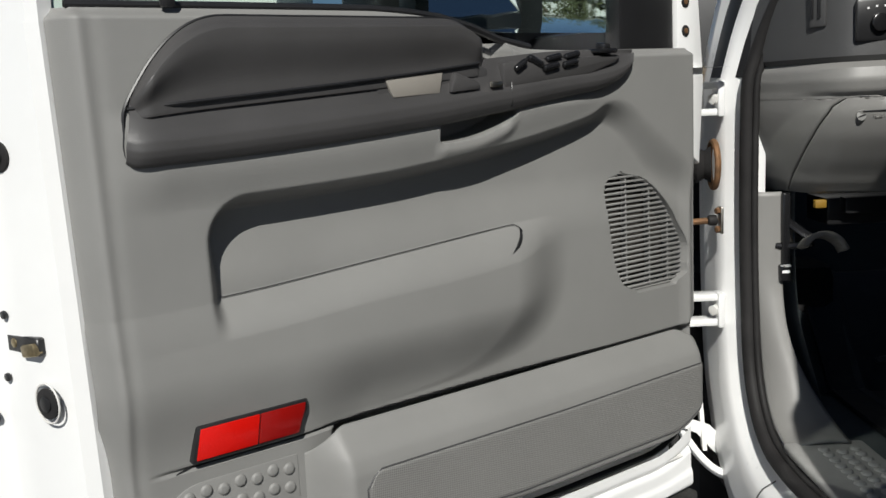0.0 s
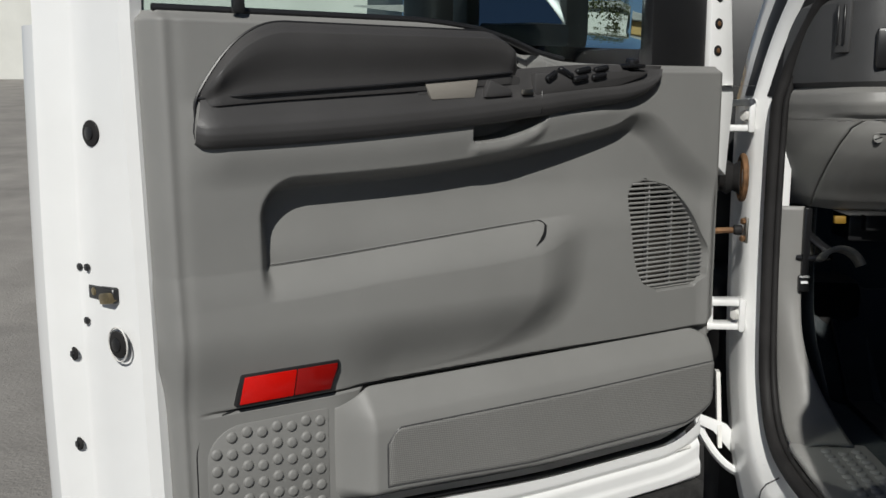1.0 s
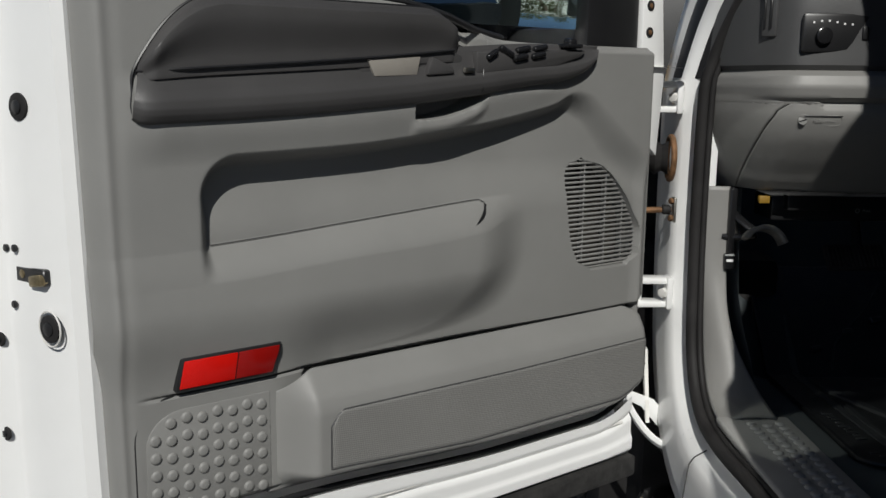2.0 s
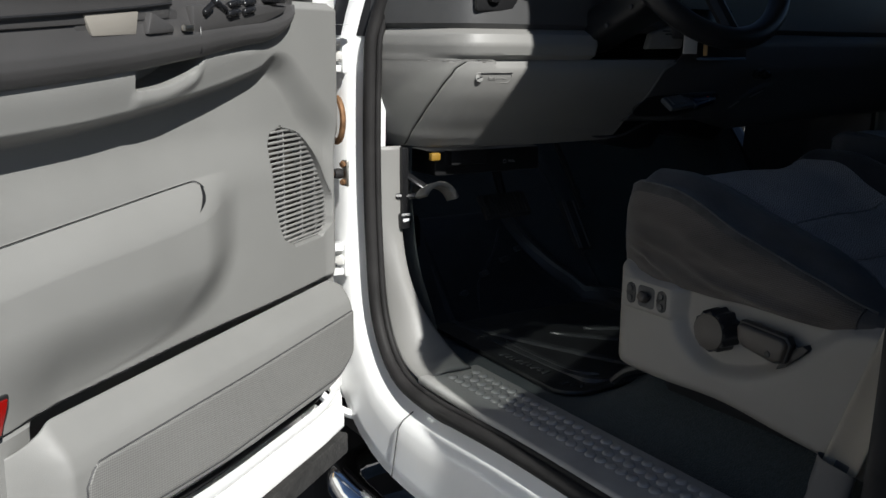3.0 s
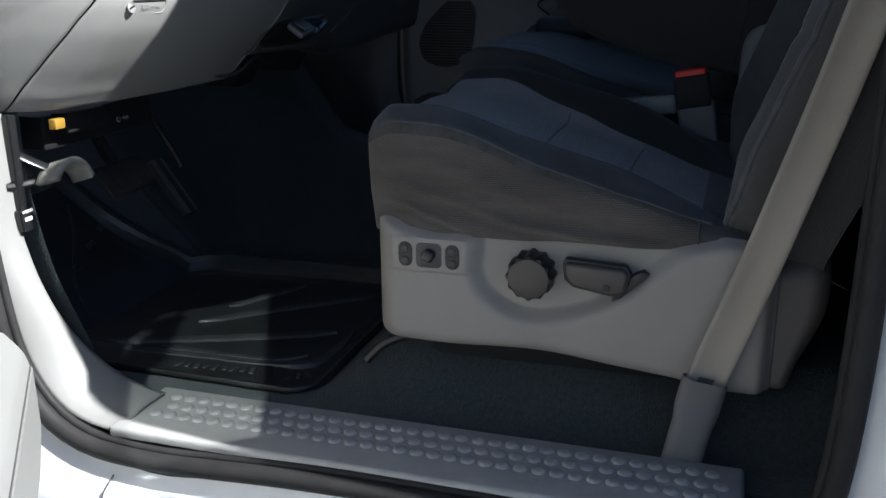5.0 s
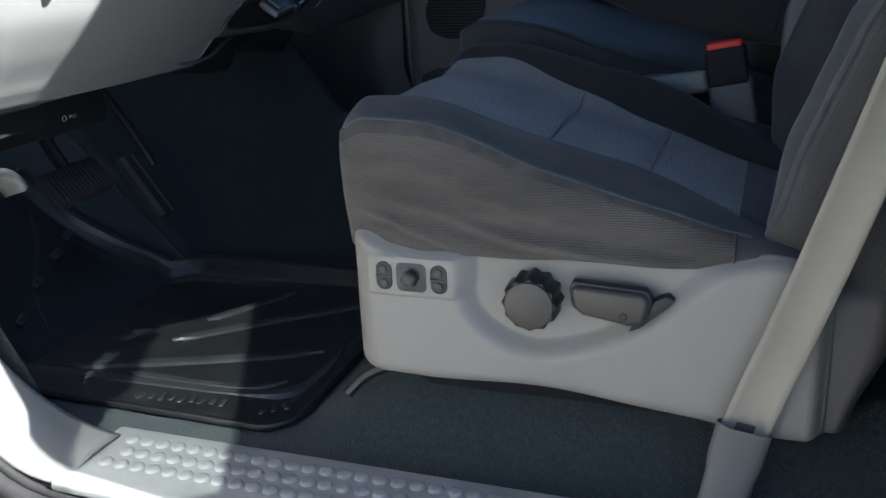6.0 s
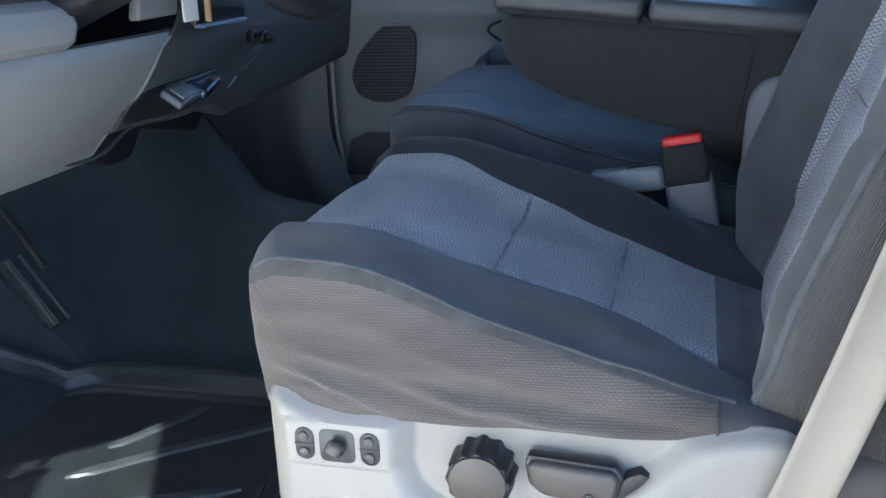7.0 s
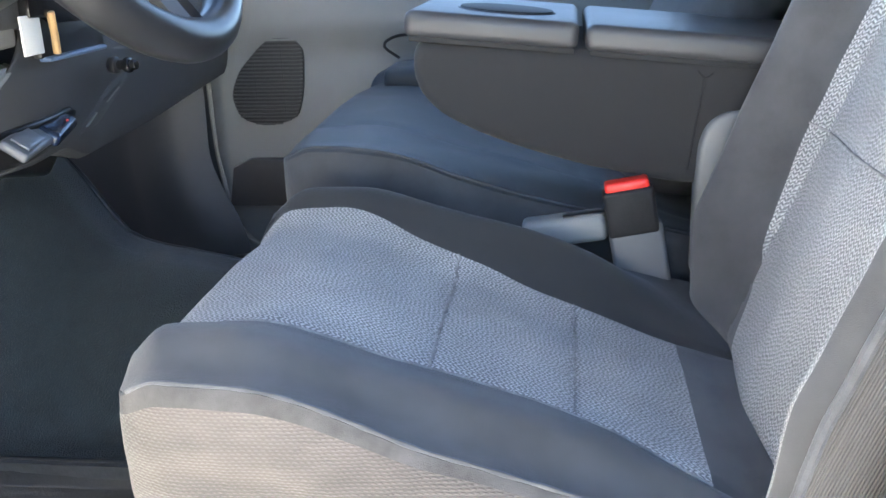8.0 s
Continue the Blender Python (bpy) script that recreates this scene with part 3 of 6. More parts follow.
# unseen opaque panes, added to keep sun from the rear off the seats
BLOCKING_PANE = material("opaque_dark_pane", (0.012, 0.014, 0.015), 0.05, blotch=0.02)
solo("rear_window", box(0.80, -1.635, 1.63, 1.44, 0.006, 0.38, 0.0), BLOCKING_PANE, "unseen opaque rear window pane, added to block the sun", "window")
for x0, x1 in ((-0.02, 0.125), (1.595, 1.475)):
    pane_q = solo("quarter_window", sheet(lambda u, v: (x0 + (x1 - x0) * v, -0.60 - 1.06 * u, 1.42 + 0.52 * v), 6, 6), BLOCKING_PANE, "unseen opaque side pane, added to block the sun", "window")
    thick(pane_q, 0.006)
part("far_pillar", box(1.54, -0.64, 1.65, 0.05, 0.14, 0.54, 0.02), DASH_DARK, cab)
part("far_quarter_post", box(1.53, -1.60, 1.70, 0.05, 0.12, 0.50, 0.02), WHITE, cab)
side_glass = solo("passenger_window", sheet(lambda u, v: (1.555 - 0.06 * v, 0.42 - 1.0 * u, 1.43 + 0.45 * v * step(-0.15, 0.45, u + 0.05)), 14, 8), CLEAR, "shaded passenger side window", "window")

# rocker underside and dark frame below
part("rocker_underside", box(0.06, -0.1, 0.585, 0.16, 1.5, 0.05, 0.01), RUBBER, cab)
part("chassis_rail", box(0.30, -0.2, 0.52, 0.10, 2.6, 0.16, 0.01), RUBBER, cab)
part("inner_wing", box(0.12, 0.98, 0.62, 0.30, 0.5, 0.7, 0.03), RUBBER, cab)

# ---- front wing (fender) beside the hinge pillar ----
wing = thing("front_fender", "white front fender behind the open door", "fender", pose(-0.1, 0.8, 0.6))
thick(part("skin", sheet(lambda u, v: (-0.115 - 0.03 * math.sin(math.pi * v), 0.625 + 0.7 * u - 0.05 * step(0.35, 0.0, v) , 0.56 + 0.9 * v), 10, 18), WHITE, wing), 0.004)
part("flange", prism([(-0.105, 0.72), (-0.052, 0.700), (-0.012, 0.655), (0.002, 0.634), (0.000, 0.612), (-0.040, 0.640), (-0.078, 0.685), (-0.110, 0.70)], "y", 0.545, 0.551, 0.001), WHITE, wing, "bent white lower flange")
part("rim", tube(spline([(-0.112, 0.600, 0.80), (-0.105, 0.575, 0.70), (-0.085, 0.545, 0.655), (-0.055, 0.515, 0.624), (-0.02, 0.495, 0.612), (0.0, 0.49, 0.610)], 24), 0.014, 8, squash=0.6), WHITE, wing, "rolled white fender edge")
part("bracket", box(-0.008, 0.487, 0.606, 0.022, 0.02, 0.034, 0.004), WHITE_DIRTY, wing)
part("bracket", prism([(0.60, 0.80), (0.545, 0.66), (0.53, 0.655), (0.58, 0.80)], "x", -0.07, -0.062), WHITE_DIRTY, wing)

# ---- hinges, boot and check strap on the pillar ----
for z in (1.325, 0.935):
    h = part("hinge", prism([(0.508, z - 0.032), (0.548, z - 0.032), (0.548, z + 0.032), (0.508, z + 0.032)], "x", -0.046, -0.034, 0.003), WHITE, cab, "white painted steel door hinge")
    part("arm", box(-0.075, 0.535, z + 0.024, 0.09, 0.038, 0.013, 0.004), WHITE, h)
    part("arm", box(-0.075, 0.535, z - 0.024, 0.09, 0.038, 0.013, 0.004), WHITE, h)
    part("knuckle", disc((-0.105, 0.535, z - 0.034), (0, 0, 1), 0.014, 0.068, 16, 0.003), WHITE, h)
    part("pin", disc((-0.105, 0.535, z - 0.040), (0, 0, 1), 0.007, 0.080, 14), STEEL, h)
    part("bolt", disc((-0.046, 0.523, z), (-0.8, -0.6, 0), 0.0105, 0.012, 6), WHITE_DIRTY, h)
boot = thing("wiring_boot", "black rubber wiring boot with a rusty ring", "cable boot", pose(-0.05, 0.535, 1.205))
part("ring", tube([Vector((-0.046, 0.540 + 0.03 * math.cos(a), 1.205 + 0.042 * math.sin(a))) for a in [k * math.pi / 12 for k in range(24)]], 0.006, 8, True), RUST, boot, "rusty steel ring")
part("bellows", tube([Vector((-0.05 - 0.012 * k, 0.543 + 0.003 * k, 1.205)) for k in range(9)], lambda f: 0.030 + 0.004 * math.cos(f * 8 * math.pi), 16), RUBBER, boot)
strap = thing("door_check", "steel door check strap with rusty bolts", "door check", pose(-0.05, 0.52, 1.10))
part("plate", box(-0.040, 0.515, 1.105, 0.005, 0.022, 0.05, 0.002), STEEL, strap)
for dz in (-0.017, 0.017):
    part("bolt", disc((-0.043, 0.515, 1.105 + dz), (-1, -0.4, 0), 0.0065, 0.007, 6), RUST, strap)
part("arm", tube([Vector((-0.045, 0.517, 1.105)), Vector((-0.09, 0.52, 1.103)), Vector((-0.14, 0.50, 1.10))], 0.006, 8), RUST, strap)
part("buffer", disc((-0.046, 0.516, 1.105), (-1, 0, 0), 0.010, 0.018, 14, 0.004), RUBBER, strap)

# ---- step bar and tyre under the cab ----
bar = thing("step_bar", "bright chrome tubular side step", "side step", pose(-0.08, 0, 0.48))
part("tube", tube(spline([(-0.07, -1.5, 0.475), (-0.07, 0.2, 0.475), (-0.07, 0.42, 0.475), (-0.045, 0.53, 0.47), (0.04, 0.60, 0.455), (0.16, 0.62, 0.45)], 40), 0.038, 20), CHROME, bar)
part("tread", box(-0.07, -0.45, 0.513, 0.05, 0.9, 0.008, 0.003), RUBBER, bar)
tyre = part("tyre", sheet(lambda u, v: (0.02 + 0.12 * math.cos(2 * math.pi * u) , 1.25 + (0.30 + 0.10 * abs(math.sin(2 * math.pi * u)) ** 0.5 * (1 if math.sin(2 * math.pi * u) > 0 else -1)) * math.cos(2 * math.pi * v),
                                     0.40 + (0.30 + 0.10 * abs(math.sin(2 * math.pi * u)) ** 0.5 * (1 if math.sin(2 * math.pi * u) > 0 else -1)) * math.sin(2 * math.pi * v)), 16, 40, True, True), RUBBER, cab, "black front tyre in the wheel arch")
part("rim", disc((-0.06, 1.25, 0.40), (-1, 0, 0), 0.215, 0.03, 32, 0.01), STEEL, tyre)

# ---- driver door, in its own frame: x from hinge to free end, y out of the panel, z up ----
door = thing("driver_door", "open white truck door with grey moulded inner panel", "truck door", pose(0.0, 0.46, 0.0, 0, 0, 217.2))


def dpart(name, data, mat, parent, label="", smooth=True):
    return part(name, data, mat, parent, label, smooth, True)


def belt(s):
    """Top edge of the trim panel."""
    return along([(0.1, 1.412), (0.42, 1.411), (0.50, 1.413), (0.56, 1.425), (0.62, 1.445), (0.68, 1.456), (0.78, 1.462), (1.2, 1.461)], s)


def skirt(s):
    """Bottom edge of the trim panel, rounded towards the hinge."""
    z = 0.757 + 0.02 * step(0.5, 0.9, s)
    if s < 0.30:
        z += 0.16 * (1 - math.sqrt(max(0.0, 1 - ((0.30 - s) / 0.165) ** 2)))
    return z


def lip(s):
    """Lower edge of the armrest's body, where the panel steps back."""
    return along([(0.13, 1.165), (0.25, 1.25), (0.33, 1.312), (0.36, 1.318), (0.40, 1.306), (0.457, 1.294), (0.576, 1.274), (0.70, 1.260), (0.78, 1.253), (0.95, 1.246), (1.1, 1.243)], s)


def grille_span(z):
    left = along([(1.028, 0.286), (1.045, 0.319), (1.095, 0.339), (1.19, 0.350), (1.212, 0.341), (1.2195, 0.314)], z)
    right = along([(1.028, 0.192), (1.042, 0.170), (1.08, 0.168), (1.128, 0.190), (1.172, 0.222), (1.206, 0.262), (1.2195, 0.312)], z)
    return right, left


def cup_floor(s):
    """Lower edge of the hollow below the armrest."""
    return along([(0.545, 1.332), (0.56, 1.321), (0.589, 1.308), (0.633, 1.297), (0.67, 1.294), (0.69, 1.294)], s)


def slit(s):
    """The joint above the map pocket's ledge."""
    return along([(0.47, 1.171), (0.54, 1.167), (0.76, 1.152), (0.97, 1.138), (1.05, 1.135)], s)


def panel_depth(s, z):
    # step back under the armrest, with a soft roll all round
    soft = 0.026 * step(0.42, 0.24, s)
    r = 0.045
    q = math.hypot(max(0, s - (1.003 - r)), max(0, z - (lip(s) - r))) - r
    if z < lip(s) - r and s < 1.003 - r:
        q = -r
    back = step(0.011 + soft, -0.011 - soft, q) * (0.58 + 0.42 * step(0.30, 0.60, s)) * step(0.13, 0.19, s)
    recess = -(0.026 + 0.015 * step(1.14, 1.23, z)) * back
    d = recess + 0.009 * step(lip(s) - 0.004, lip(s) + 0.050, z) * step(1.36, 1.33, z) * step(0.33, 0.45, s) * step(1.12, 1.05, s)
    # map pocket: a sloping ledge below the joint, a soft ridge, a face that turns in at its foot
    zs = slit(s)
    ridge = along([(0.50, 1.130), (0.547, 1.118), (0.667, 1.108), (0.80, 1.103), (0.975, 1.092), (1.1, 1.09)], s)
    edge = along([(0.955, 0.76), (0.961, 0.66), (0.969, 0.585), (0.984, 0.530), (1.007, 0.498), (1.042, 0.477), (1.085, 0.467), (1.14, 0.464), (1.17, 0.470)], z)
    inside = step(edge - 0.030, edge + 0.095, s)
    floor_d = min(-0.010, recess + 0.016 * step(0.80, 0.92, s))
    if z < zs:
        k = min(1.0, (zs - z) / max(1e-4, zs - ridge))
        ledge = recess + (0.004 - recess) * (k * (1.0 - 0.22 * k * k) / 0.78)
        foot = step(0.948, 1.062, z)
        face = 0.004 + 0.004 * math.sin(math.pi * min(1, max(0, (ridge - z) / 0.13)))
        d = recess * (1 - inside) + inside * ((ledge if k < 1 else face) * (1.0 if k < 1 else foot) + floor_d * (0.0 if k < 1 else 1 - foot))
    # hollow of the grab cup with its rounded lip
    if 0.54 < s < 0.70:
        zf = cup_floor(s)
        d += 0.005 * math.exp(-((z - zf + 0.012) / 0.010) ** 2) * step(0.545, 0.575, s) * step(0.697, 0.675, s)
        hollow = step(zf - 0.001, zf + 0.004, z) * step(0.548, 0.556, s) * step(0.686, 0.682, s)
        d = d * (1 - hollow) - 0.040 * hollow
    low = step(0.965, 0.945, z)
    d = d * (1 - low) + floor_d * low
    # groove along the lower pocket
    if s < 1.108:
        d -= 0.006 * max(0.0, 1 - abs(z - 0.949) / 0.0035) * (1 - step(1.06, 1.108, s)) * step(0.83, 0.87, s)
    # the panel ends above the lower pocket; the pocket's back wall lies deeper
    d -= 0.040 * step(0.952, 0.938, z) * step(0.155, 0.172, s) * step(0.866, 0.836, s)
    # well behind the speaker grille, with a slightly raised rim
    if 1.0 < z < 1.25 and s < 0.39:
        r_, l_ = grille_span(z)
        d -= 0.040 * step(r_ - 0.002, r_ + 0.003, s) * step(l_ + 0.002, l_ - 0.003, s) * step(1.024, 1.029, z) * step(1.223, 1.218, z)
    # free end rolls away, with a shallow vertical flute
    d -= 0.030 * step(1.125, 1.165, s) ** 1.5
    d -= 0.0018 * math.exp(-((s - 1.118) / 0.012) ** 2)
    # edges turn back
    d -= 0.016 * step(belt(s) - 0.012, belt(s), z)
    d -= 0.018 * step(skirt(s) + 0.014, skirt(s), z)
    d -= 0.020 * step(0.165, 0.138, s)
    return d


def pocket_depth(s, z):
    """The front of the lower pocket: a flat face, a soft ridge, then a ledge that leans in towards the panel and leaves a deep gap."""
    lo = skirt(s)
    out = along([(0.0, 0.060), (0.80, 0.060), (0.895, 0.060), (0.915, 0.056), (0.940, 0.040), (0.960, 0.025)], z)
    return -0.016 + out * step(0.918, 0.868, s) * step(lo + 0.002, lo + 0.036, z) * step(0.150, 0.205, s) - 0.034 * step(0.158, 0.138, s)


def end_slant(z):
    """How far the trim's free edge draws in, more towards the sill."""
    return 0.009 + 0.020 * (1.44 - z)


def panel_point(u, v):
    s = 0.138 + 1.024 * u
    z = skirt(s) + (belt(s) - skirt(s)) * v
    return s - end_slant(z) * step(1.09, 1.162, s), panel_depth(s, z), z


trim = dpart("trim_panel", sheet(panel_point, 420, 380), GREY, door, "moulded grey plastic inner panel with pockets")

# upper pad
def pad_point(u, v):
    s = 0.603 + 0.486 * u
    lo = along([(0.59, 1.390), (0.75, 1.378), (1.09, 1.356)], s) - 0.012
    hi = 1.452
    hi -= 0.056 * (max(0.0, 0.672 - s) / 0.077) ** 2.2 + 0.092 * (max(0.0, s - 0.968) / 0.119) ** 2.3
    z = lo + (max(hi, lo + 0.002) - lo) * v
    e = min(u, 1 - u)
    d = 0.003 + (0.011 + 0.010 * step(0.25, 0.75, v) * step(1.02, 0.85, v) - 0.010 * step(0.85, 1.0, v)) * step(0, 0.05, e) - 0.010 * step(0.008, 0.0, e) - 0.008 * step(0.04, 0.0, v)
    return s, d, z


dpart("upper_pad", sheet(pad_point, 90, 30), DARK, door, "soft charcoal pad above the armrest")

# armrest: a rounded bar that tapers to a tip at the hinge end
def arm_point(u, v):
    s = 0.312 + (0.783 - 0.010 * step(0.62, 0.10, v)) * u
    tip = math.sqrt(max(0.0, 1 - max(0.0, (0.43 - s) / 0.118) ** 2)) if s < 0.43 else 1.0
    end = math.sqrt(max(0.0, 1 - max(0.0, (s - 1.062) / 0.034) ** 2)) if s > 1.062 else 1.0
    k = max(0.02, min(tip, end))
    top = along([(0.31, 1.405), (0.43, 1.405), (0.58, 1.397), (0.76, 1.379), (1.1, 1.357)], s)
    bot = along([(0.31, 1.352), (0.37, 1.350), (0.425, 1.347), (0.58, 1.328), (0.715, 1.314), (0.96, 1.298), (1.12, 1.293)], s)
    if s < 0.43:
        bot = top - (top - bot) * k
    d = 0.007 + 0.015 * k
    bot = bot + 0.012 * (1 - end) ** 2
    sec = [(-0.02, top + 0.004), (0.004, top + 0.005), (d * 0.30, top - 0.001), (d * 0.50, top - 0.21 * (top - bot)), (d * 0.72, top - 0.42 * (top - bot)), (d * 0.94, top - 0.58 * (top - bot)), (d * 1.0, top - 0.73 * (top - bot)), (d * 0.92, bot + 0.16 * (top - bot)), (d * 0.72, bot + 0.05 * (top - bot)), (d * 0.4, bot), (-0.02, bot)]
    x = v * (len(sec) - 1)
    i = min(int(x), len(sec) - 2)
    f = x - i
    f = f * f * (3 - 2 * f) * 0.35 + f * 0.65
    return s, sec[i][0] + (sec[i + 1][0] - sec[i][0]) * f, sec[i][1] + (sec[i + 1][1] - sec[i][1]) * f


arm = dpart("armrest", sheet(arm_point, 120, 37), DARK, door, "charcoal armrest with switch pod")
dpart("armrest_joint", tube([Vector((0.625 + 0.463 * k / 30, 0.0165 - 0.012 * step(26, 30, k), along([(0.59, 1.3975), (0.76, 1.3805), (1.09, 1.3560)], 0.625 + 0.463 * k / 30))) for k in range(31)], 0.0022, 6), BLACK, door, "dark joint between pad and armrest")
GAP = [pad_point(k / 24, 1.0) for k in range(25)]
dpart("pad_gap", tube(spline([(p[0] + 0.001, 0.0025, p[2] + 0.0005) for p in GAP] + [(1.0925, 0.0015, 1.335), (1.0945, 0.0010, 1.312), (1.088, 0.0010, 1.297), (1.06, 0.0015, 1.2945)], 90), 0.0020, 6), BLACK, door, "dark gap round the charcoal pad")
# inner handle in its cup
dpart("handle_cup", prism([(0.785, 1.350), (0.605, 1.355), (0.605, 1.388), (0.64, 1.396), (0.785, 1.384)], "y", -0.004, 0.012, 0.004), DARK, door)
handle = dpart("inner_handle", prism([(0.762, 1.3545), (0.690, 1.3575), (0.684, 1.3835), (0.773, 1.3775)], "y", 0.004, 0.0160, 0.0015), SEAT_PLASTIC, door, "pale grey inside door handle")
dpart("handle_lever", prism([(0.677, 1.357), (0.625, 1.360), (0.628, 1.370), (0.668, 1.384)], "y", 0.004, 0.022, 0.004), DARK, door, "charcoal lever beside the handle")

# window and lock switches
pod = dpart("switch_pod", prism([(0.585, 1.3945), (0.35, 1.4025), (0.365, 1.390), (0.42, 1.374), (0.585, 1.360)], "y", 0.004, 0.0200, 0.005), DARK, door, "switch panel at the armrest's tip")
for s_, z_, w_, tilt in ((0.556, 1.389, 0.024, 30), (0.527, 1.394, 0.030, -25), (0.492, 1.398, 0.030, 10), (0.500, 1.386, 0.030, 10), (0.455, 1.401, 0.030, 10), (0.462, 1.390, 0.030, 10)):
    dpart("window_switch", box(s_, 0.021 - (z_ - 1.386) * 0.3, z_, w_, 0.013, 0.009, 0.004, 3, pose(0, 0, 0, 30, tilt, 0)), GLOSS, pod, "glossy black switch")
dpart("mirror_knob", box(0.385, 0.012, 1.4075, 0.036, 0.028, 0.007, 0.003, 2), GLOSS, pod)
dpart("mirror_dial", disc((0.385, 0.012, 1.409), (0, 0.2, 1), 0.011, 0.010, 16, 0.003), GLOSS, pod)
dpart("lock_button", box(0.600, 0.0215, 1.366, 0.02, 0.006, 0.008, 0.002), STEEL, pod)
dpart("pod_joint", box(0.572, 0.0125, 1.352, 0.002, 0.0175, 0.034, 0.001, 1), BLACK, pod)

# speaker grille
grille = dpart("speaker_grille", prism([(0.349 - 0.0, 1.19), (0.340, 1.212), (0.312, 1.219), (0.262, 1.206), (0.222, 1.172), (0.190, 1.128), (0.168, 1.08), (0.170, 1.042), (0.192, 1.028), (0.283, 1.029), (0.318, 1.045), (0.338, 1.095)], "y", -0.064, -0.054), material("dusty_speaker_cloth", (0.066, 0.057, 0.048), 0.9, grain=0.001, grain_size=700, blotch=0.3, blotch_size=40), door, "dark slotted speaker opening")


for k in range(23):
    z = 1.034 + k * 0.00815
    r, l = grille_span(z)
    dpart("slat", box((r + l) / 2, -0.0255, z, l - r + 0.004, 0.005, 0.0038, 0.0010, 1), GREY, grille)
for s in (0.30, 0.245, 0.20):
    zs = [1.03 + 0.19 * q / 20 for q in range(21)]
    zs = [z for z in zs if grille_span(z)[0] < s < grille_span(z)[1]]
    dpart("rib", box(s, -0.0300, (zs[0] + zs[-1]) / 2, 0.003, 0.010, zs[-1] - zs[0], 0.0005, 1), GREY, grille)
rim_path = [Vector((grille_span(1.028 + 0.1915 * q / 30)[1] + 0.002, -0.0265, 1.028 + 0.1915 * q / 30)) for q in range(31)] + [Vector((grille_span(1.2195 - 0.1915 * q / 30)[0] - 0.002, -0.0265, 1.2195 - 0.1915 * q / 30)) for q in range(31)]
dpart("rim", tube(rim_path, 0.0018, 8, True), GREY, grille)

# courtesy reflector
refl = dpart("reflector", prism([(1.045, 0.999), (0.903, 0.999), (0.904, 0.987), (0.912, 0.972), (0.916, 0.9565), (1.054, 0.9565)], "y", -0.03, 0.0005, 0.002), BLACK, door, "black surround of the red door reflector")
dpart("lens", prism([(1.041, 0.9955), (0.968, 0.9955), (0.974, 0.960), (1.049, 0.960)], "y", -0.006, 0.0028, 0.001), RED, refl, "bright red ribbed lens")
dpart("lens", prism([(0.966, 0.9955), (0.907, 0.9955), (0.909, 0.986), (0.915, 0.972), (0.919, 0.960), (0.972, 0.960)], "y", -0.006, 0.0024, 0.001), material("dark_red_lens", (0.24, 0.005, 0.004), 0.12, coat=0.2), refl, "darker red clear lens")

# stud plate
PLATE = [(0.918, 0.790), (0.918, 0.930)] + [(1.042 + 0.050 * math.sin(a), 0.884 + 0.046 * math.cos(a)) for a in [math.pi / 16 * k for k in range(9)]] + [(1.092, 0.790)]
plate = dpart("stud_plate", prism(PLATE, "y", -0.02, -0.0085, 0.002), GREY, door, "grey plate with raised round studs")
DOOR_STUD = stud_mesh("stud", 0.0078, 0.0032, GREY)
for i in range(8):
    for j in range(6):
        if i == 0 and j == 0:
            continue
        st = new("stud", DOOR_STUD)
        st.parent = plate
        st.matrix_basis = pose(1.080 - i * 0.0212, -0.0087, 0.918 - j * 0.0235 - 0.004 * (i % 2), -90)
# perforated face of the lower pocket
def pocket_point(u, v):
    s = 0.137 + 0.784 * u
    top = 0.9575 - 0.036 * step(0.862, 0.922, s) - 0.027 * step(0.235, 0.168, s)
    lo = skirt(s) + 0.002
    z = lo + (top - lo) * v
    return s, pocket_depth(s, z), z


pocket = dpart("lower_pocket", sheet(pocket_point, 200, 60), GREY, door, "open grey lower door pocket")
thick(pocket, 0.005, 1.0)


def mesh_point(u, v):
    a = 0.182 + 0.671 * u
    lo = max(skirt(a) + 0.040, 0.800 + 0.018 * step(0.6, 0.88, a))
    hi = 0.898 + 0.003 * abs(2 * u - 1) - 0.022 * step(0.035, 0.0, min(u, 1 - u)) ** 2
    z = lo + (max(hi, lo + 0.002) - lo) * v
    edge = 1 if u < 0.006 or u > 0.994 or v < 0.03 or v > 0.97 else 0
    return a, pocket_depth(a, z) + 0.0022 - 0.0018 * edge, z


dpart("mesh_face", sheet(mesh_point, 120, 34), MESH, pocket, "finely perforated grey pocket face")
RIM = [mesh_point(k / 60, 1.0) for k in range(61)] + [mesh_point(1.0, 1 - k / 12) for k in range(1, 13)] + [mesh_point(1 - k / 60, 0.0) for k in range(1, 61)] + [mesh_point(0.0, k / 12) for k in range(1, 12)]
dpart("mesh_groove", tube([Vector(p) for p in RIM], 0.0013, 6, True), DASH_DARK, pocket, "dark groove round the perforated face")
def slit_place(k):
    """Along the joint of the map pocket, and round its end."""
    if k <= 40:
        q = 0.992 - 0.448 * k / 40
        z = slit(q)
    else:
        a = math.pi / 2 * (k - 40) / 8
        q, z = 0.544 - 0.013 * math.sin(a), slit(0.544) - 0.010 * (1 - math.cos(a))
    return Vector((q, panel_depth(q, z) + 0.0034, z))


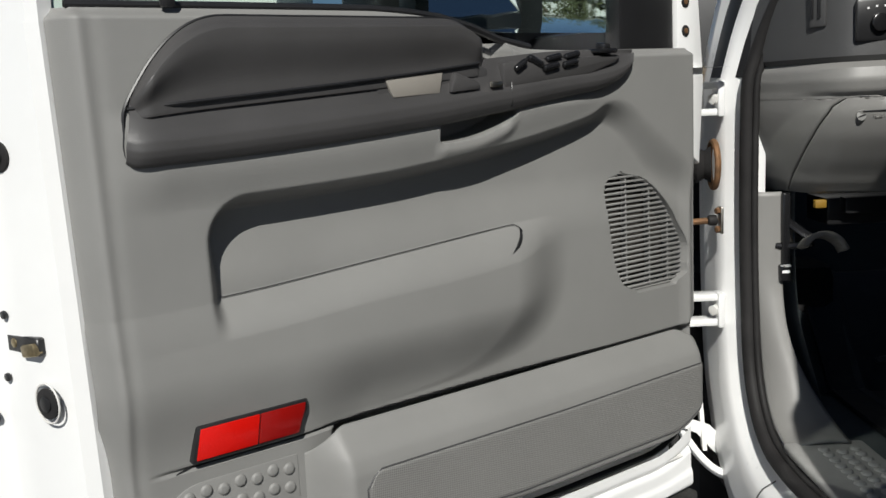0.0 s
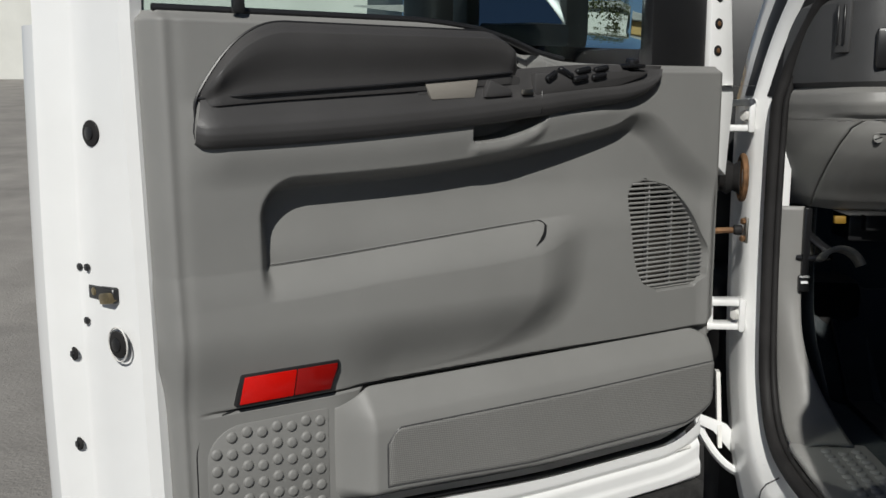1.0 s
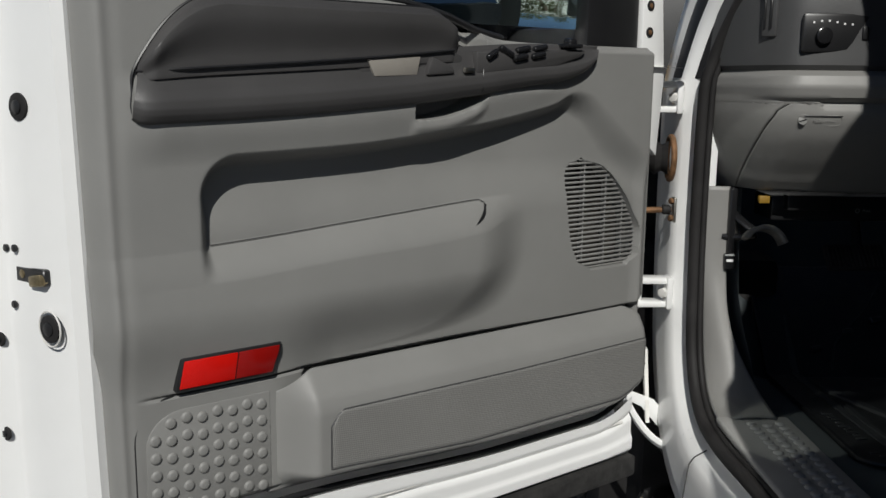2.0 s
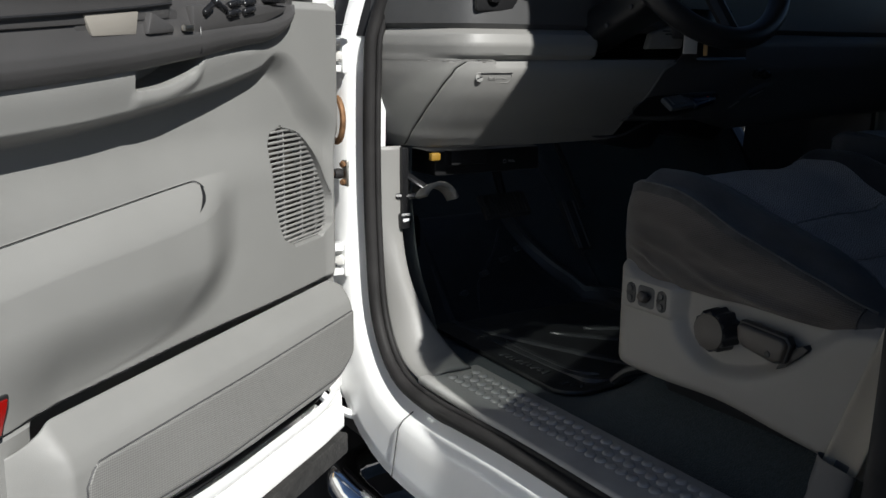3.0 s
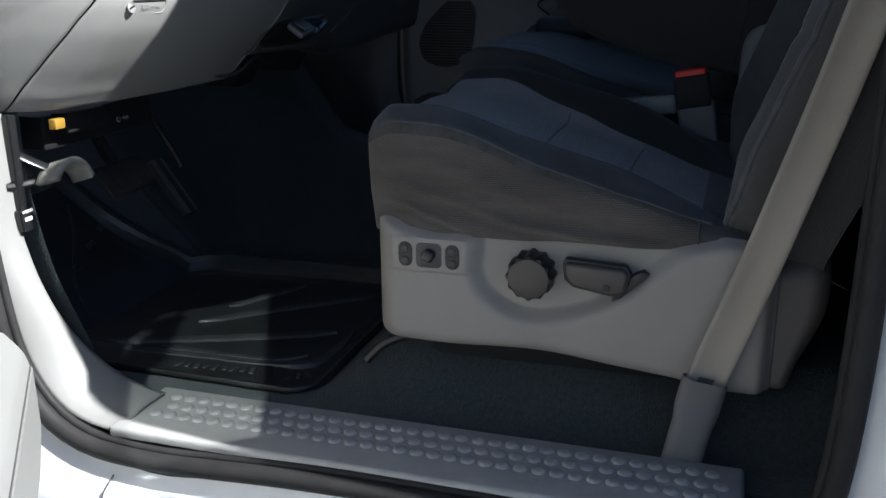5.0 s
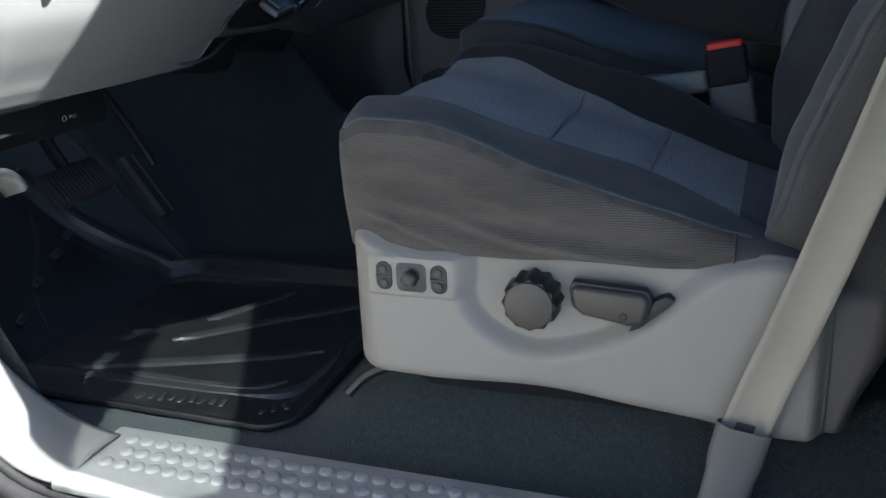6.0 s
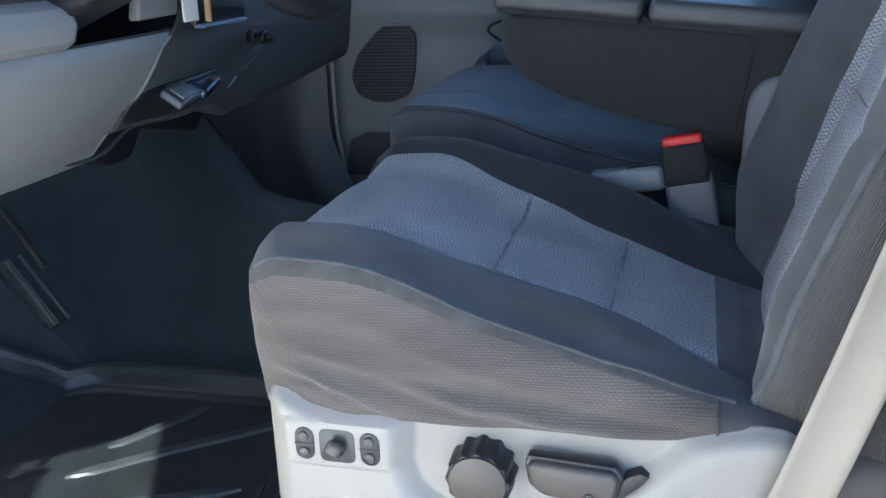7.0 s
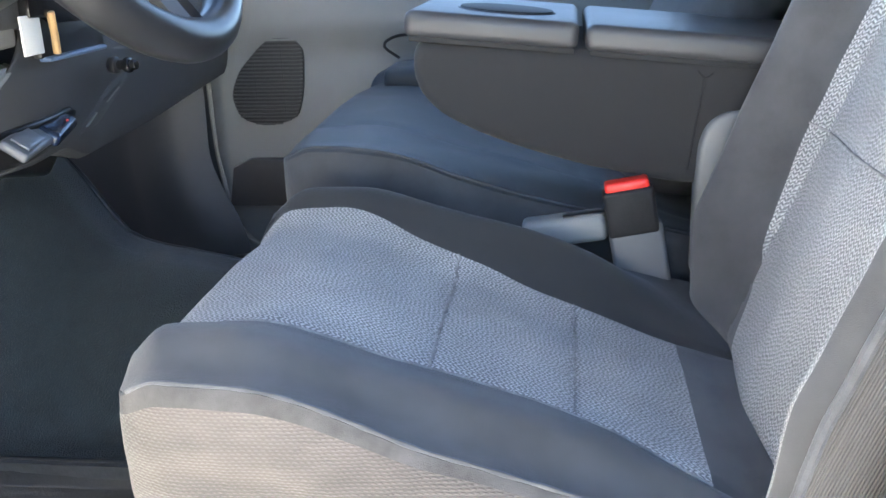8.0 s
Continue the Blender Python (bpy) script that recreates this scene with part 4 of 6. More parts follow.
dpart("pocket_seam", tube([slit_place(k) for k in range(49)], 0.0006, 6), BLACK, door, "dark joint above the map pocket")
def mouth_shade(inner, outer, depth):
    """A sheet over the surface that paints the shade in a pocket's mouth at its hinge end, between the back wall's edge
    and the rim.
    """
    a, b = spline([(p, 0, q) for p, q in inner], 24), spline([(p, 0, q) for p, q in outer], 24)

    def at(u, v):
        k = min(len(a), len(b)) - 1
        p = a[round(v * k)].lerp(b[round(v * k)], u)
        return p.x, depth(p.x, p.z) + 0.003, p.z
    return sheet(at, 8, 20)


dpart("map_pocket_gap", mouth_shade([(0.533, 1.161), (0.540, 1.151), (0.551, 1.141), (0.565, 1.130)], [(0.531, 1.159), (0.535, 1.150), (0.545, 1.140), (0.565, 1.130)], panel_depth), BLACK, door, "black sheet painting the shade in the map pocket's mouth")
dpart("lower_seam", tube([Vector((0.19 + 0.86 * k / 60, panel_depth(0.19 + 0.86 * k / 60, 0.949) + 0.002, 0.949)) for k in range(61)] + [Vector((1.05 + 0.055 * math.sin(a), -0.0115, 0.893 + 0.056 * math.cos(a))) for a in [math.pi / 20 * k for k in range(1, 11)]] + [Vector((1.105, -0.0115, 0.893 - 0.09 * k / 8)) for k in range(1, 9)], 0.0012, 6), BLACK, door, "dark joint round the lower pocket")
# painted shell: inner skin, shut face with its plugs, outer skin, bottom
SECTION = [(0.118, -0.060), (0.124, -0.052), (0.150, -0.052), (0.19, -0.075), (1.12, -0.075), (1.15, -0.034), (1.166, -0.026), (1.178, -0.030), (1.192, -0.075), (1.205, -0.112), (1.212, -0.118),
           (1.238, -0.122), (1.250, -0.130), (1.256, -0.150), (1.257, -0.166), (1.245, -0.172), (0.6, -0.185), (0.02, -0.172), (0.03, -0.155), (0.10, -0.10)]


def shell_point(u, v):
    i = round(u * len(SECTION)) % len(SECTION)
    s, d = SECTION[i]
    z = 0.672 + (belt(s) - (0.014 if s > 1.14 else 0.030) - 0.672) * v
    if s < 0.2:
        s += 0.10 * step(0.24, 0.0, v)
        if d > -0.11:
            s -= 0.045 * step(0.72, 0.90, v)
    if s > 1.185:
        s += 0.006 * math.sin(math.pi * v)
    elif s > 1.14:
        s -= end_slant(z) * (1.0 if s < 1.17 else 0.8)
    return s, d, z


shell_door = dpart("painted_shell", sheet(shell_point, len(SECTION), 40, True), WHITE, door, "white painted steel door shell")
dpart("shell_floor", prism([(0.16, -0.03), (1.17, -0.03), (1.25, -0.165), (0.1, -0.165)], "z", 0.672, 0.69), WHITE, door)
dpart("shell_top", sheet(lambda u, v: (0.02 + 1.12 * u + 0.07 * v * u, -0.03 - 0.14 * v, belt(0.02 + 1.15 * u) - 0.032), 40, 4), WHITE, door)
for s, d, z, r in ((1.1965, -0.0824, 1.314, 0.0165), (1.1855, -0.049, 1.050, 0.0175), (1.2265, -0.1205, 1.028, 0.0090), (1.2275, -0.1205, 0.905, 0.0090)):
    plug = dpart("plug", disc((s, d, z), (0.93, 0.35, 0), r, 0.004, 24, 0.0015), RUBBER, shell_door, "black rubber plug")
    dpart("plug_hole", disc((s + 0.003, d + 0.001, z), (0.93, 0.35, 0), r * 0.5, 0.003, 16, 0.0008), BLACK, plug)
dpart("plug_rim", tube([Vector((1.1875 - 0.0068 * math.cos(a), -0.049 + 0.020 * math.cos(a), 1.050 + 0.022 * math.sin(a))) for a in [k * math.pi / 12 for k in range(24)]], 0.0012, 6, True), WHITE_DIRTY, shell_door, "raised white rim round the lower plug")
for d, z in ((-0.116, 1.1425), (-0.099, 1.1438), (-0.106, 1.073)):
    dpart("screw_hole", disc((1.1795 + 0.329 * (-0.03 - d) + 0.006 * math.sin(math.pi * (z - 0.672) / 0.775), d, z), (0.93, 0.35, 0), 0.0048, 0.004, 12, 0.001), BLACK, shell_door)
latch = dpart("latch", box(1.1950, -0.078, 1.112, 0.010, 0.058, 0.020, 0.002, 1, pose(0, 0, 0, 0, 0, 18)), BLACK, shell_door, "dark latch mouth")
dpart("latch_claw", box(1.1935, -0.062, 1.108, 0.013, 0.026, 0.014, 0.003, 2, pose(0, 0, 0, 10, 0, 18)), BRASS, latch, "worn brass-coloured latch claw")
dpart("latch_pin", disc((1.2015, -0.092, 1.113), (0.95, 0.31, 0), 0.0055, 0.004, 14, 0.001), BRASS, latch)
POST = SECTION[5:13] + [(1.15, -0.165)]
dpart("upper_post", sheet(lambda u, v: (POST[round(u * 8)][0] - (0.009 if round(u * 8) < 3 else 0) - 0.035 * v * v, POST[round(u * 8)][1] + 0.06 * v * v, 1.4465 + 0.413 * v), 9, 14), WHITE, door, "white upper door post")
dpart("bottom_flange", sheet(lambda u, v: (0.20 + 0.965 * u, 0.020 - 0.006 * math.exp(-((v - 0.30) / 0.05) ** 2) - 0.014 * step(0.85, 1.0, v) + 0.004 * step(0.6, 0.7, v), (skirt(0.20 + 0.965 * u) - 0.004) * (1 - v) + 0.668 * v), 60, 30), WHITE, shell_door, "white flange below the trim")
# bottom strip and drip lines
dpart("bottom_crease", tube([Vector((0.22 + 0.93 * k / 10, 0.0155, 0.737 + 0.006 * k / 10)) for k in range(11)], 0.0035, 8), WHITE_DIRTY, shell_door)
dpart("bottom_seal", box(0.68, 0.006, 0.650, 0.98, 0.044, 0.040, 0.006, 2), RUBBER_WORN, door, "worn black rubber strip along the door's bottom")
dpart("trim_gasket", tube([Vector((0.155 + 1.0 * k / 40, 0.004, skirt(0.155 + 1.0 * k / 40) - 0.004)) for k in range(41)], 0.005, 8), BLACK, door)

# window: belt strip, sash, mirror sail, glass
dpart("belt_strip", tube([Vector((0.50 + 0.632 * k / 12, -0.022, belt(0.50 + 0.632 * k / 12) + 0.003)) for k in range(13)], 0.0055, 8), BLACK, door, "black window wiper strip")
FRAME = spline([(1.152, -0.06, 1.44), (1.145, -0.05, 1.62), (1.115, -0.01, 1.80), (1.03, 0.01, 1.86), (0.75, 0.01, 1.83), (0.45, -0.01, 1.72), (0.30, -0.03, 1.64), (0.23, -0.07, 1.55)], 50)
sash = dpart("window_frame", tube(FRAME, 0.020, 8), BLACK, door, "black window frame")
dpart("sail", prism([(0.152, 1.395), (0.286, 1.395), (0.286, 1.66), (0.152, 1.66)], "y", -0.080, -0.045, 0.008), BLACK, door, "dark triangular mirror cover")
strip = dpart("front_strip", prism([(0.150, 1.60), (0.150, 1.40), (0.140, 1.36), (0.118, 1.235), (0.094, 1.215), (0.082, 1.36), (0.104, 1.60)], "y", -0.060, -0.040, 0.004), WHITE, door, "white front edge of the door")
for z_ in (1.535, 1.488, 1.441):
    pl = dpart("plug", disc((0.131, -0.0405, z_), (0, 1, 0), 0.0095, 0.002, 18, 0.0008), RUBBER, strip, "dark plug hole")
    dpart("plug_core", disc((0.131, -0.039, z_), (0, 1, 0), 0.0045, 0.0015, 12, 0.0004), RUST, pl)
dpart("lock_pin", box(1.03, -0.006, 1.472, 0.016, 0.010, 0.022, 0.003, 2), BLACK, door, "black lock knob on the sill")
pane = dpart("pane", sheet(lambda u, v: (0.285 + 0.865 * u - 0.02 * v, -0.065 + 0.05 * v * v, 1.44 + 0.40 * v * (0.62 + 0.38 * step(0.0, 0.6, u))), 14, 10), GLASS, door, "green-tinted side window")
thick(pane, 0.004, 1.0)
pane.visible_shadow = False

# outside mirror
mirror = thing("side_mirror", "black outside mirror showing blue sky", "mirror", pose(-0.5, 0.52, 1.45))
W2D = BASE[door]


def mpart(name, bm, mat, label=""):
    bmesh.ops.transform(bm, matrix=W2D, verts=bm.verts)
    return part(name, bm, mat, mirror, label)


mpart("housing", box(0.372, -0.455, 1.585, 0.290, 0.12, 0.36, 0.03, 4), BLACK)
for cx, cz, w, h in ((0.250, 1.585, 0.056, 0.36), (0.492, 1.585, 0.030, 0.36), (0.372, 1.4885, 0.21, 0.020), (0.372, 1.410, 0.21, 0.018), (0.372, 1.757, 0.21, 0.02)):
    mpart("bezel", box(cx, -0.308, cz, w, 0.05, h, 0.006, 2), BLACK)
mpart("arm", box(0.20, -0.30, 1.452, 0.20, 0.06, 0.045, 0.012), BLACK)
mpart("arm", box(0.235, -0.17, 1.42, 0.07, 0.22, 0.06, 0.015), BLACK)
mpart("main_glass", box(0.372, -0.350, 1.630, 0.240, 0.006, 0.31, 0.001, 1, pose(0, 0, 0, 24, 0, 0)), MIRROR, "mirror glass full of blue sky")
mpart("spotter_glass", box(0.372, -0.335, 1.450, 0.230, 0.006, 0.075, 0.001, 1, pose(0, 0, 0, 26, 0, 0)), MIRROR)

# ---- dashboard ----
dash = thing("dashboard", "grey plastic truck dashboard", "dashboard", pose(0.8, 0.5, 1.15))
PLAN = spline([(0.005, 0.545, 0), (0.022, 0.47, 0), (0.052, 0.375, 0), (0.085, 0.318, 0), (0.13, 0.297, 0), (0.25, 0.288, 0), (0.42, 0.288, 0), (0.60, 0.30, 0), (0.90, 0.34, 0), (1.25, 0.36, 0), (1.55, 0.40, 0)], 140)


def dash_section(u0, u1, prof, nu):
    """A stretch of the dashboard: prof(f, x) gives a list of (out, z) from top to bottom."""
    def at(u, v):
        f = (u0 + (u1 - u0) * u) * (len(PLAN) - 1)
        i = min(int(f), len(PLAN) - 2)
        p = PLAN[i].lerp(PLAN[i + 1], f - i)
        ta = PLAN[min(i + 3, len(PLAN) - 1)] - PLAN[max(i - 3, 0)]
        tb = PLAN[min(i + 4, len(PLAN) - 1)] - PLAN[max(i - 2, 0)]
        t = ta.lerp(tb, f - i).normalized()
        nor = Vector((t.y, -t.x, 0))
        rows = prof(p.x)
        x = v * (len(rows) - 1)
        j = min(int(x), len(rows) - 2)
        o = rows[j][0] + (rows[j + 1][0] - rows[j][0]) * (x - j)
        z = rows[j][1] + (rows[j + 1][1] - rows[j][1]) * (x - j)
        return p.x + nor.x * o, p.y + nor.y * o, z
    return at


def u_of(x):
    i = max(k for k in range(len(PLAN) - 1) if PLAN[k].x <= x)
    return (i + (x - PLAN[i].x) / (PLAN[i + 1].x - PLAN[i].x)) / (len(PLAN) - 1)


def top_rows(x):
    return [(-0.30, 1.545), (-0.12, 1.545), (-0.02, 1.53), (-0.004, 1.515), (0.0, 1.48), (0.002, 1.42), (0.004, 1.385), (-0.004, 1.376), (-0.02, 1.374)]


def shelf_rows(x):
    swell = step(0.04, 0.11, x)
    g = step(0.5, 1.0, x / PLAN[round(0.188 * (len(PLAN) - 1))].x)
    g = g if g > 0.93 else 0.0
    return [(-0.02, 1.3735), (-0.002, 1.3725), (0.004 + 0.010 * swell, 1.364), (0.006 + 0.013 * swell, 1.348), (0.004 + 0.010 * swell, 1.332), (0.004 - 0.004 * g, 1.3235), (0.0038 - 0.0158 * g, 1.3200 + 0.001 * g)]


def knee_rows(x):
    low = 1.156 - 0.004 * step(0.10, 0.40, x)
    g = step(0.5, 1.0, x / PLAN[round(0.188 * (len(PLAN) - 1))].x)
    g = g if g > 0.93 else 0.0
    return [(0.0036 - 0.0156 * g, 1.3200), (0.0034 - 0.0034 * g, 1.3185), (0.003, 1.306), (0.002, 1.27), (0.0, 1.225), (-0.004, low + 0.022), (-0.012, low + 0.004), (-0.035, low), (-0.12, low + 0.03)]


thick(part("top_cover", sheet(dash_section(0, 1, top_rows, 1), 120, 33), DASH_DARK, dash, "dark slate upper dashboard"), 0.003)
def seam_u(v):
    """Where the slanting joint between end cap and knee panel runs, from top (0) to bottom (1)."""
    return along([(0.0, 0.190), (0.03, 0.166), (0.09, 0.154), (0.167, 0.1463), (0.267, 0.1373), (0.333, 0.1305), (0.458, 0.1215), (0.575, 0.117), (0.708, 0.1125), (0.80, 0.106), (1.0, 0.099)], v)


def right_u(v):
    """The knee panel's slanting inner edge beside the steering column."""
    return along([(0.0, 0.455), (0.125, 0.447), (0.30, 0.4174), (0.483, 0.4095), (0.567, 0.405), (1.0, 0.400)], v)


def knee_at(u, v):
    """The knee panel slopes away forwards, all of it by the same amount."""
    x, y, z = dash_section(0, 1, knee_rows, 1)(u, v)
    return x, y + along([(1.150, 0.112), (1.18, 0.092), (1.225, 0.050), (1.27, 0.014), (1.306, 0.0), (1.32, 0.0)], z), z




def band_u(u):
    """Along the trim band: its first columns stand over those of the end cap."""
    k, end = u * 73, seam_u(0.0) - 0.0009
    return end * k / 33 if k <= 33 else end + (u_of(0.36) - end) * (k - 33) / 40


bm = bmesh.new()
for me in (sheet(lambda u, v: dash_section(0, 1, shelf_rows, 1)(band_u(u), v), 74, 25), sheet(lambda u, v: knee_at((seam_u(v) - 0.0009) * u, v), 34, 49)):
    bm.from_mesh(me)
    bpy.data.meshes.remove(me)
bmesh.ops.remove_doubles(bm, verts=bm.verts, dist=0.0005)
thick(part("trim_band", bm, GREY_DASH, dash, "pale grey rounded trim band that runs down into the end cap"), 0.003)
knee = part("knee_panel", sheet(lambda u, v: knee_at(seam_u(v) + 0.0009 + (right_u(v) - seam_u(v) - 0.0009) * u, v), 90, 49), GREY_DASH, dash, "pale grey knee panel with fuse cover")
thick(knee, 0.003)
part("dash_core", sheet(lambda u, v: Vector(knee_at(u * u_of(0.49), 0.05 + 0.85 * v)) + Vector((0.006, 0.012, 0.0)), 50, 20), BLACK, dash)


def centre_rows(x):
    low = 1.196 - 0.026 * step(0.74, 0.84, x) + 0.012 * step(1.0, 1.3, x)
    return [(-0.02, 1.372), (0.002, 1.370), (0.011, 1.355), (0.011, 1.30), (0.003, 1.26), (-0.009, low + 0.022), (-0.016, low + 0.006), (-0.030, low), (-0.20, low + 0.03)]


def centre_at(u, v):
    """The centre and passenger dashboard; its driver's edge tucks behind the knee panel."""
    z = dash_section(0, 1, centre_rows, 1)(0.45, v)[2]
    u0 = along([(1.15, 0.398), (1.225, 0.405), (1.27, 0.411), (1.306, 0.424), (1.3185, 0.440), (1.335, 0.452), (1.38, 0.462)], z)
    x, y, z = dash_section(0, 1, centre_rows, 1)(u0 + (1.0 - u0) * u, v)
    return x, y + along([(1.18, 0.052), (1.225, 0.042), (1.27, 0.018), (1.32, 0.008), (1.37, 0.0)], z) * step(0.16, 0.0, u), z


CENTRE_FACE = [centre_at(0.55 * i / 70, 0.25 + 0.55 * k / 60) for i in range(71) for k in range(61)]


def centre_y(x, z):
    """How far forward the centre dashboard's face lies at a place across and up."""
    return min(CENTRE_FACE, key=lambda p: (p[0] - x) ** 2 + (p[2] - z) ** 2)[1]


def hug(bm):
    """Lays a flat piece, built round y = 0, on the centre dashboard's face."""
    for v in bm.verts:
        v.co.y += centre_y(v.co.x, v.co.z)
    return bm


thick(part("centre_panel", sheet(centre_at, 110, 49), DASH_DARK, dash, "slate grey centre and passenger dashboard"), 0.003)
part("knee_edge", tube([Vector(knee_at(right_u(k / 30), k / 30)) for k in range(1, 25)], 0.005, 8), GREY_DASH, dash)
# added blocker: stops bright ground showing through the gap beside the column
part("bulkhead", box(0.68, 0.452, 1.38, 0.70, 0.010, 0.32, 0.002), BLACK, dash, "black sheet added to block light through the dashboard gap")
# light switch plate and vent
plate_l = part("light_switch_plate", box(0.162, 0.292, 1.437, 0.122, 0.012, 0.066, 0.006), BLACK, dash, "black headlamp switch plate")
part("rotary_knob", disc((0.135, 0.284, 1.432), (0, -1, 0.05), 0.014, 0.008, 24, 0.003), GLOSS, plate_l)
part("dimmer", box(0.205, 0.284, 1.437, 0.010, 0.006, 0.022, 0.002), BLACK, plate_l)
for k in range(6):
    part("mark", box(0.118 + 0.013 * k, 0.2852, 1.454 + 0.003 * math.sin(k), 0.0032, 0.0012, 0.0032, 0.0), PAINT_MARK, plate_l, smooth=False)
vent = part("air_vent", box(0.0625, 0.3375, 1.475, 0.028, 0.008, 0.086, 0.003, 2, pose(0, 0, 0, 0, 0, -52)), DASH_DARK, dash, "narrow side air vent")
for k in range(2):
    part("slit", box(0.0545 + 0.0075 * k, 0.3415 - 0.0098 * k, 1.478, 0.0042, 0.006, 0.066, 0.001, 1, pose(0, 0, 0, 0, 0, -52)), BLACK, vent)


def knee_y(x, z):
    """How far forward the knee panel's face lies at a place across and up."""
    u = u_of(x)
    return min((knee_at(u, 0.1 + 0.5 * k / 120) for k in range(121)), key=lambda p: abs(p[2] - z))[1] - 0.0034


# fuse cover latch
LATCH = rounded(0.074, 0.018, 0.0088, 6, 0.144, 1.2905)
fuse = part("fuse_latch", tube([Vector((x, knee_y(x, z) + 0.0002, z)) for x, z in LATCH], 0.0009, 6, True), GREY_DASH, dash, "moulded rim of the fuse cover's latch")
# black line paints the shadow under the slot's upper edge
part("slot_shadow", tube([Vector((0.118 + 0.062 * k / 12, knee_y(0.118 + 0.062 * k / 12, 1.2985) - 0.0004, 1.2985)) for k in range(13)], 0.0013, 6), BLACK, fuse, "painted shadow line along the latch's upper edge")
part("screw", disc((0.1165, knee_y(0.1165, 1.2905) + 0.001, 1.2905), (0, -1, 0.12), 0.0078, 0.0028, 20, 0.0008), GREY, fuse)
part("screw_slot", box(0.1165, knee_y(0.1165, 1.2905) - 0.0019, 1.2905, 0.013, 0.001, 0.002, 0.0, 2, pose(0, 0, 0, 0, -20, 0)), BLACK, fuse, smooth=False)
lettering("fuse_text", "FUSE PANEL", 0.0070, pose(0.1520, knee_y(0.152, 1.2905) - 0.0006, 1.2905, 84, 0, -3), GREY_DASH, fuse)
# hood release
hood = thing("hood_release", "black hood release lever with white marks", "lever", pose(0.055, 0.48, 1.0))
part("plate", box(0.060, 0.472, 1.080, 0.014, 0.030, 0.150, 0.003), GLOSS, hood)
part("lip", box(0.058, 0.462, 1.012, 0.020, 0.022, 0.030, 0.004), GLOSS, hood)
lettering("mark", "HOOD", 0.006, pose(0.057, 0.4503, 1.026, 90), PAINT_MARK, hood)
part("mark", box(0.057, 0.4505, 1.0155, 0.013, 0.0012, 0.005, 0.0), PAINT_MARK, hood, smooth=False)
# parking brake
brake = thing("parking_brake", "black parking brake pedal with worn pad", "pedal", pose(0.12, 0.48, 1.05))
part("arm", tube(spline([(0.046, 0.50, 1.122), (0.066, 0.475, 1.104), (0.082, 0.455, 1.088), (0.100, 0.44, 1.074)], 16), 0.013, 10, squash=0.5), GLOSS, brake, "black steel arm")
part("arm_web", prism([(0.046, 1.106), (0.060, 1.098), (0.100, 1.070), (0.098, 1.064), (0.048, 1.066)], "y", 0.470, 0.476, 0.001), STEEL, brake, "bare metal web of the arm")
part("bracket", tube(spline([(0.045, 0.47, 1.060), (0.08, 0.455, 1.060), (0.100, 0.44, 1.066)], 10), 0.006, 8), GLOSS, brake)


def brake_pad(u, v):
    a = math.pi * (0.92 - 0.80 * u)
    return 0.108 + 0.036 * math.cos(a) + 0.012 * u, 0.412 + 0.034 * v, 1.060 + 0.036 * math.sin(a) - 0.010 * v - 0.014 * u * u


thick(part("pad", sheet(brake_pad, 20, 6), material("worn_grey_rubber", (0.20, 0.19, 0.175), 0.7, grain=0.001, grain_size=200, blotch=0.3, blotch_size=40), brake, "worn grey rubber pad"), 0.009)

# service pedals
pedal = thing("brake_pedal", "black rubber brake pedal with ribs", "pedal", pose(0.31, 0.5, 1.0))
BP = pose(0.315, 0.485, 1.017, -38, 0, 4)
bm = box(0, 0, 0, 0.125, 0.012, 0.058, 0.006)
bmesh.ops.transform(bm, matrix=BP, verts=bm.verts)
part("pad", bm, RUBBER, pedal)
for k in range(14):
    bm = box(-0.055 + 0.0085 * k, -0.008, 0, 0.0035, 0.006, 0.046, 0.001, 1)
    bmesh.ops.transform(bm, matrix=BP, verts=bm.verts)
    part("rib", bm, RUBBER, pedal)
part("arm", tube(spline([(0.33, 0.50, 1.01), (0.34, 0.56, 1.10), (0.34, 0.60, 1.25)], 12), 0.010, 8), BLACK, pedal)
gas = thing("accelerator_pedal", "long black rubber accelerator pedal", "pedal", pose(0.53, 0.53, 0.9))
GP = pose(0.607, 0.596, 0.926, -37, 3, 1)
bm = box(0, 0, 0, 0.049, 0.016, 0.128, 0.006)
bmesh.ops.transform(bm, matrix=GP, verts=bm.verts)
part("pad", bm, RUBBER_WORN, gas)
for x in (-0.020, -0.013, 0.012):
    bm = box(x, -0.009, 0, 0.0035, 0.006, 0.124, 0.001, 1)
    bmesh.ops.transform(bm, matrix=GP, verts=bm.verts)
    part("rib", bm, DASH_DARK, gas)
part("arm", tube(spline([(0.60, 0.565, 0.972), (0.585, 0.60, 1.05), (0.57, 0.68, 1.18)], 10), 0.007, 8), BLACK, gas)
# under the dashboard
ubox = thing("diagnostic_bracket", "black plastic box under the dashboard with a pull tab", "bracket", pose(0.25, 0.5, 1.1))
part("body", box(0.27, 0.53, 1.115, 0.26, 0.10, 0.05, 0.006), BLACK, ubox)
part("tab", box(0.105, 0.425, 1.138, 0.020, 0.012, 0.014, 0.002), YELLOW, ubox, "yellow plastic tab")
part("pull_handle", box(0.205, 0.470, 1.128, 0.085, 0.03, 0.030, 0.004), BLACK, ubox)
lettering("mark", "PULL", 0.0075, pose(0.327, 0.4790, 1.111, 90), DIM_MARK, ubox)
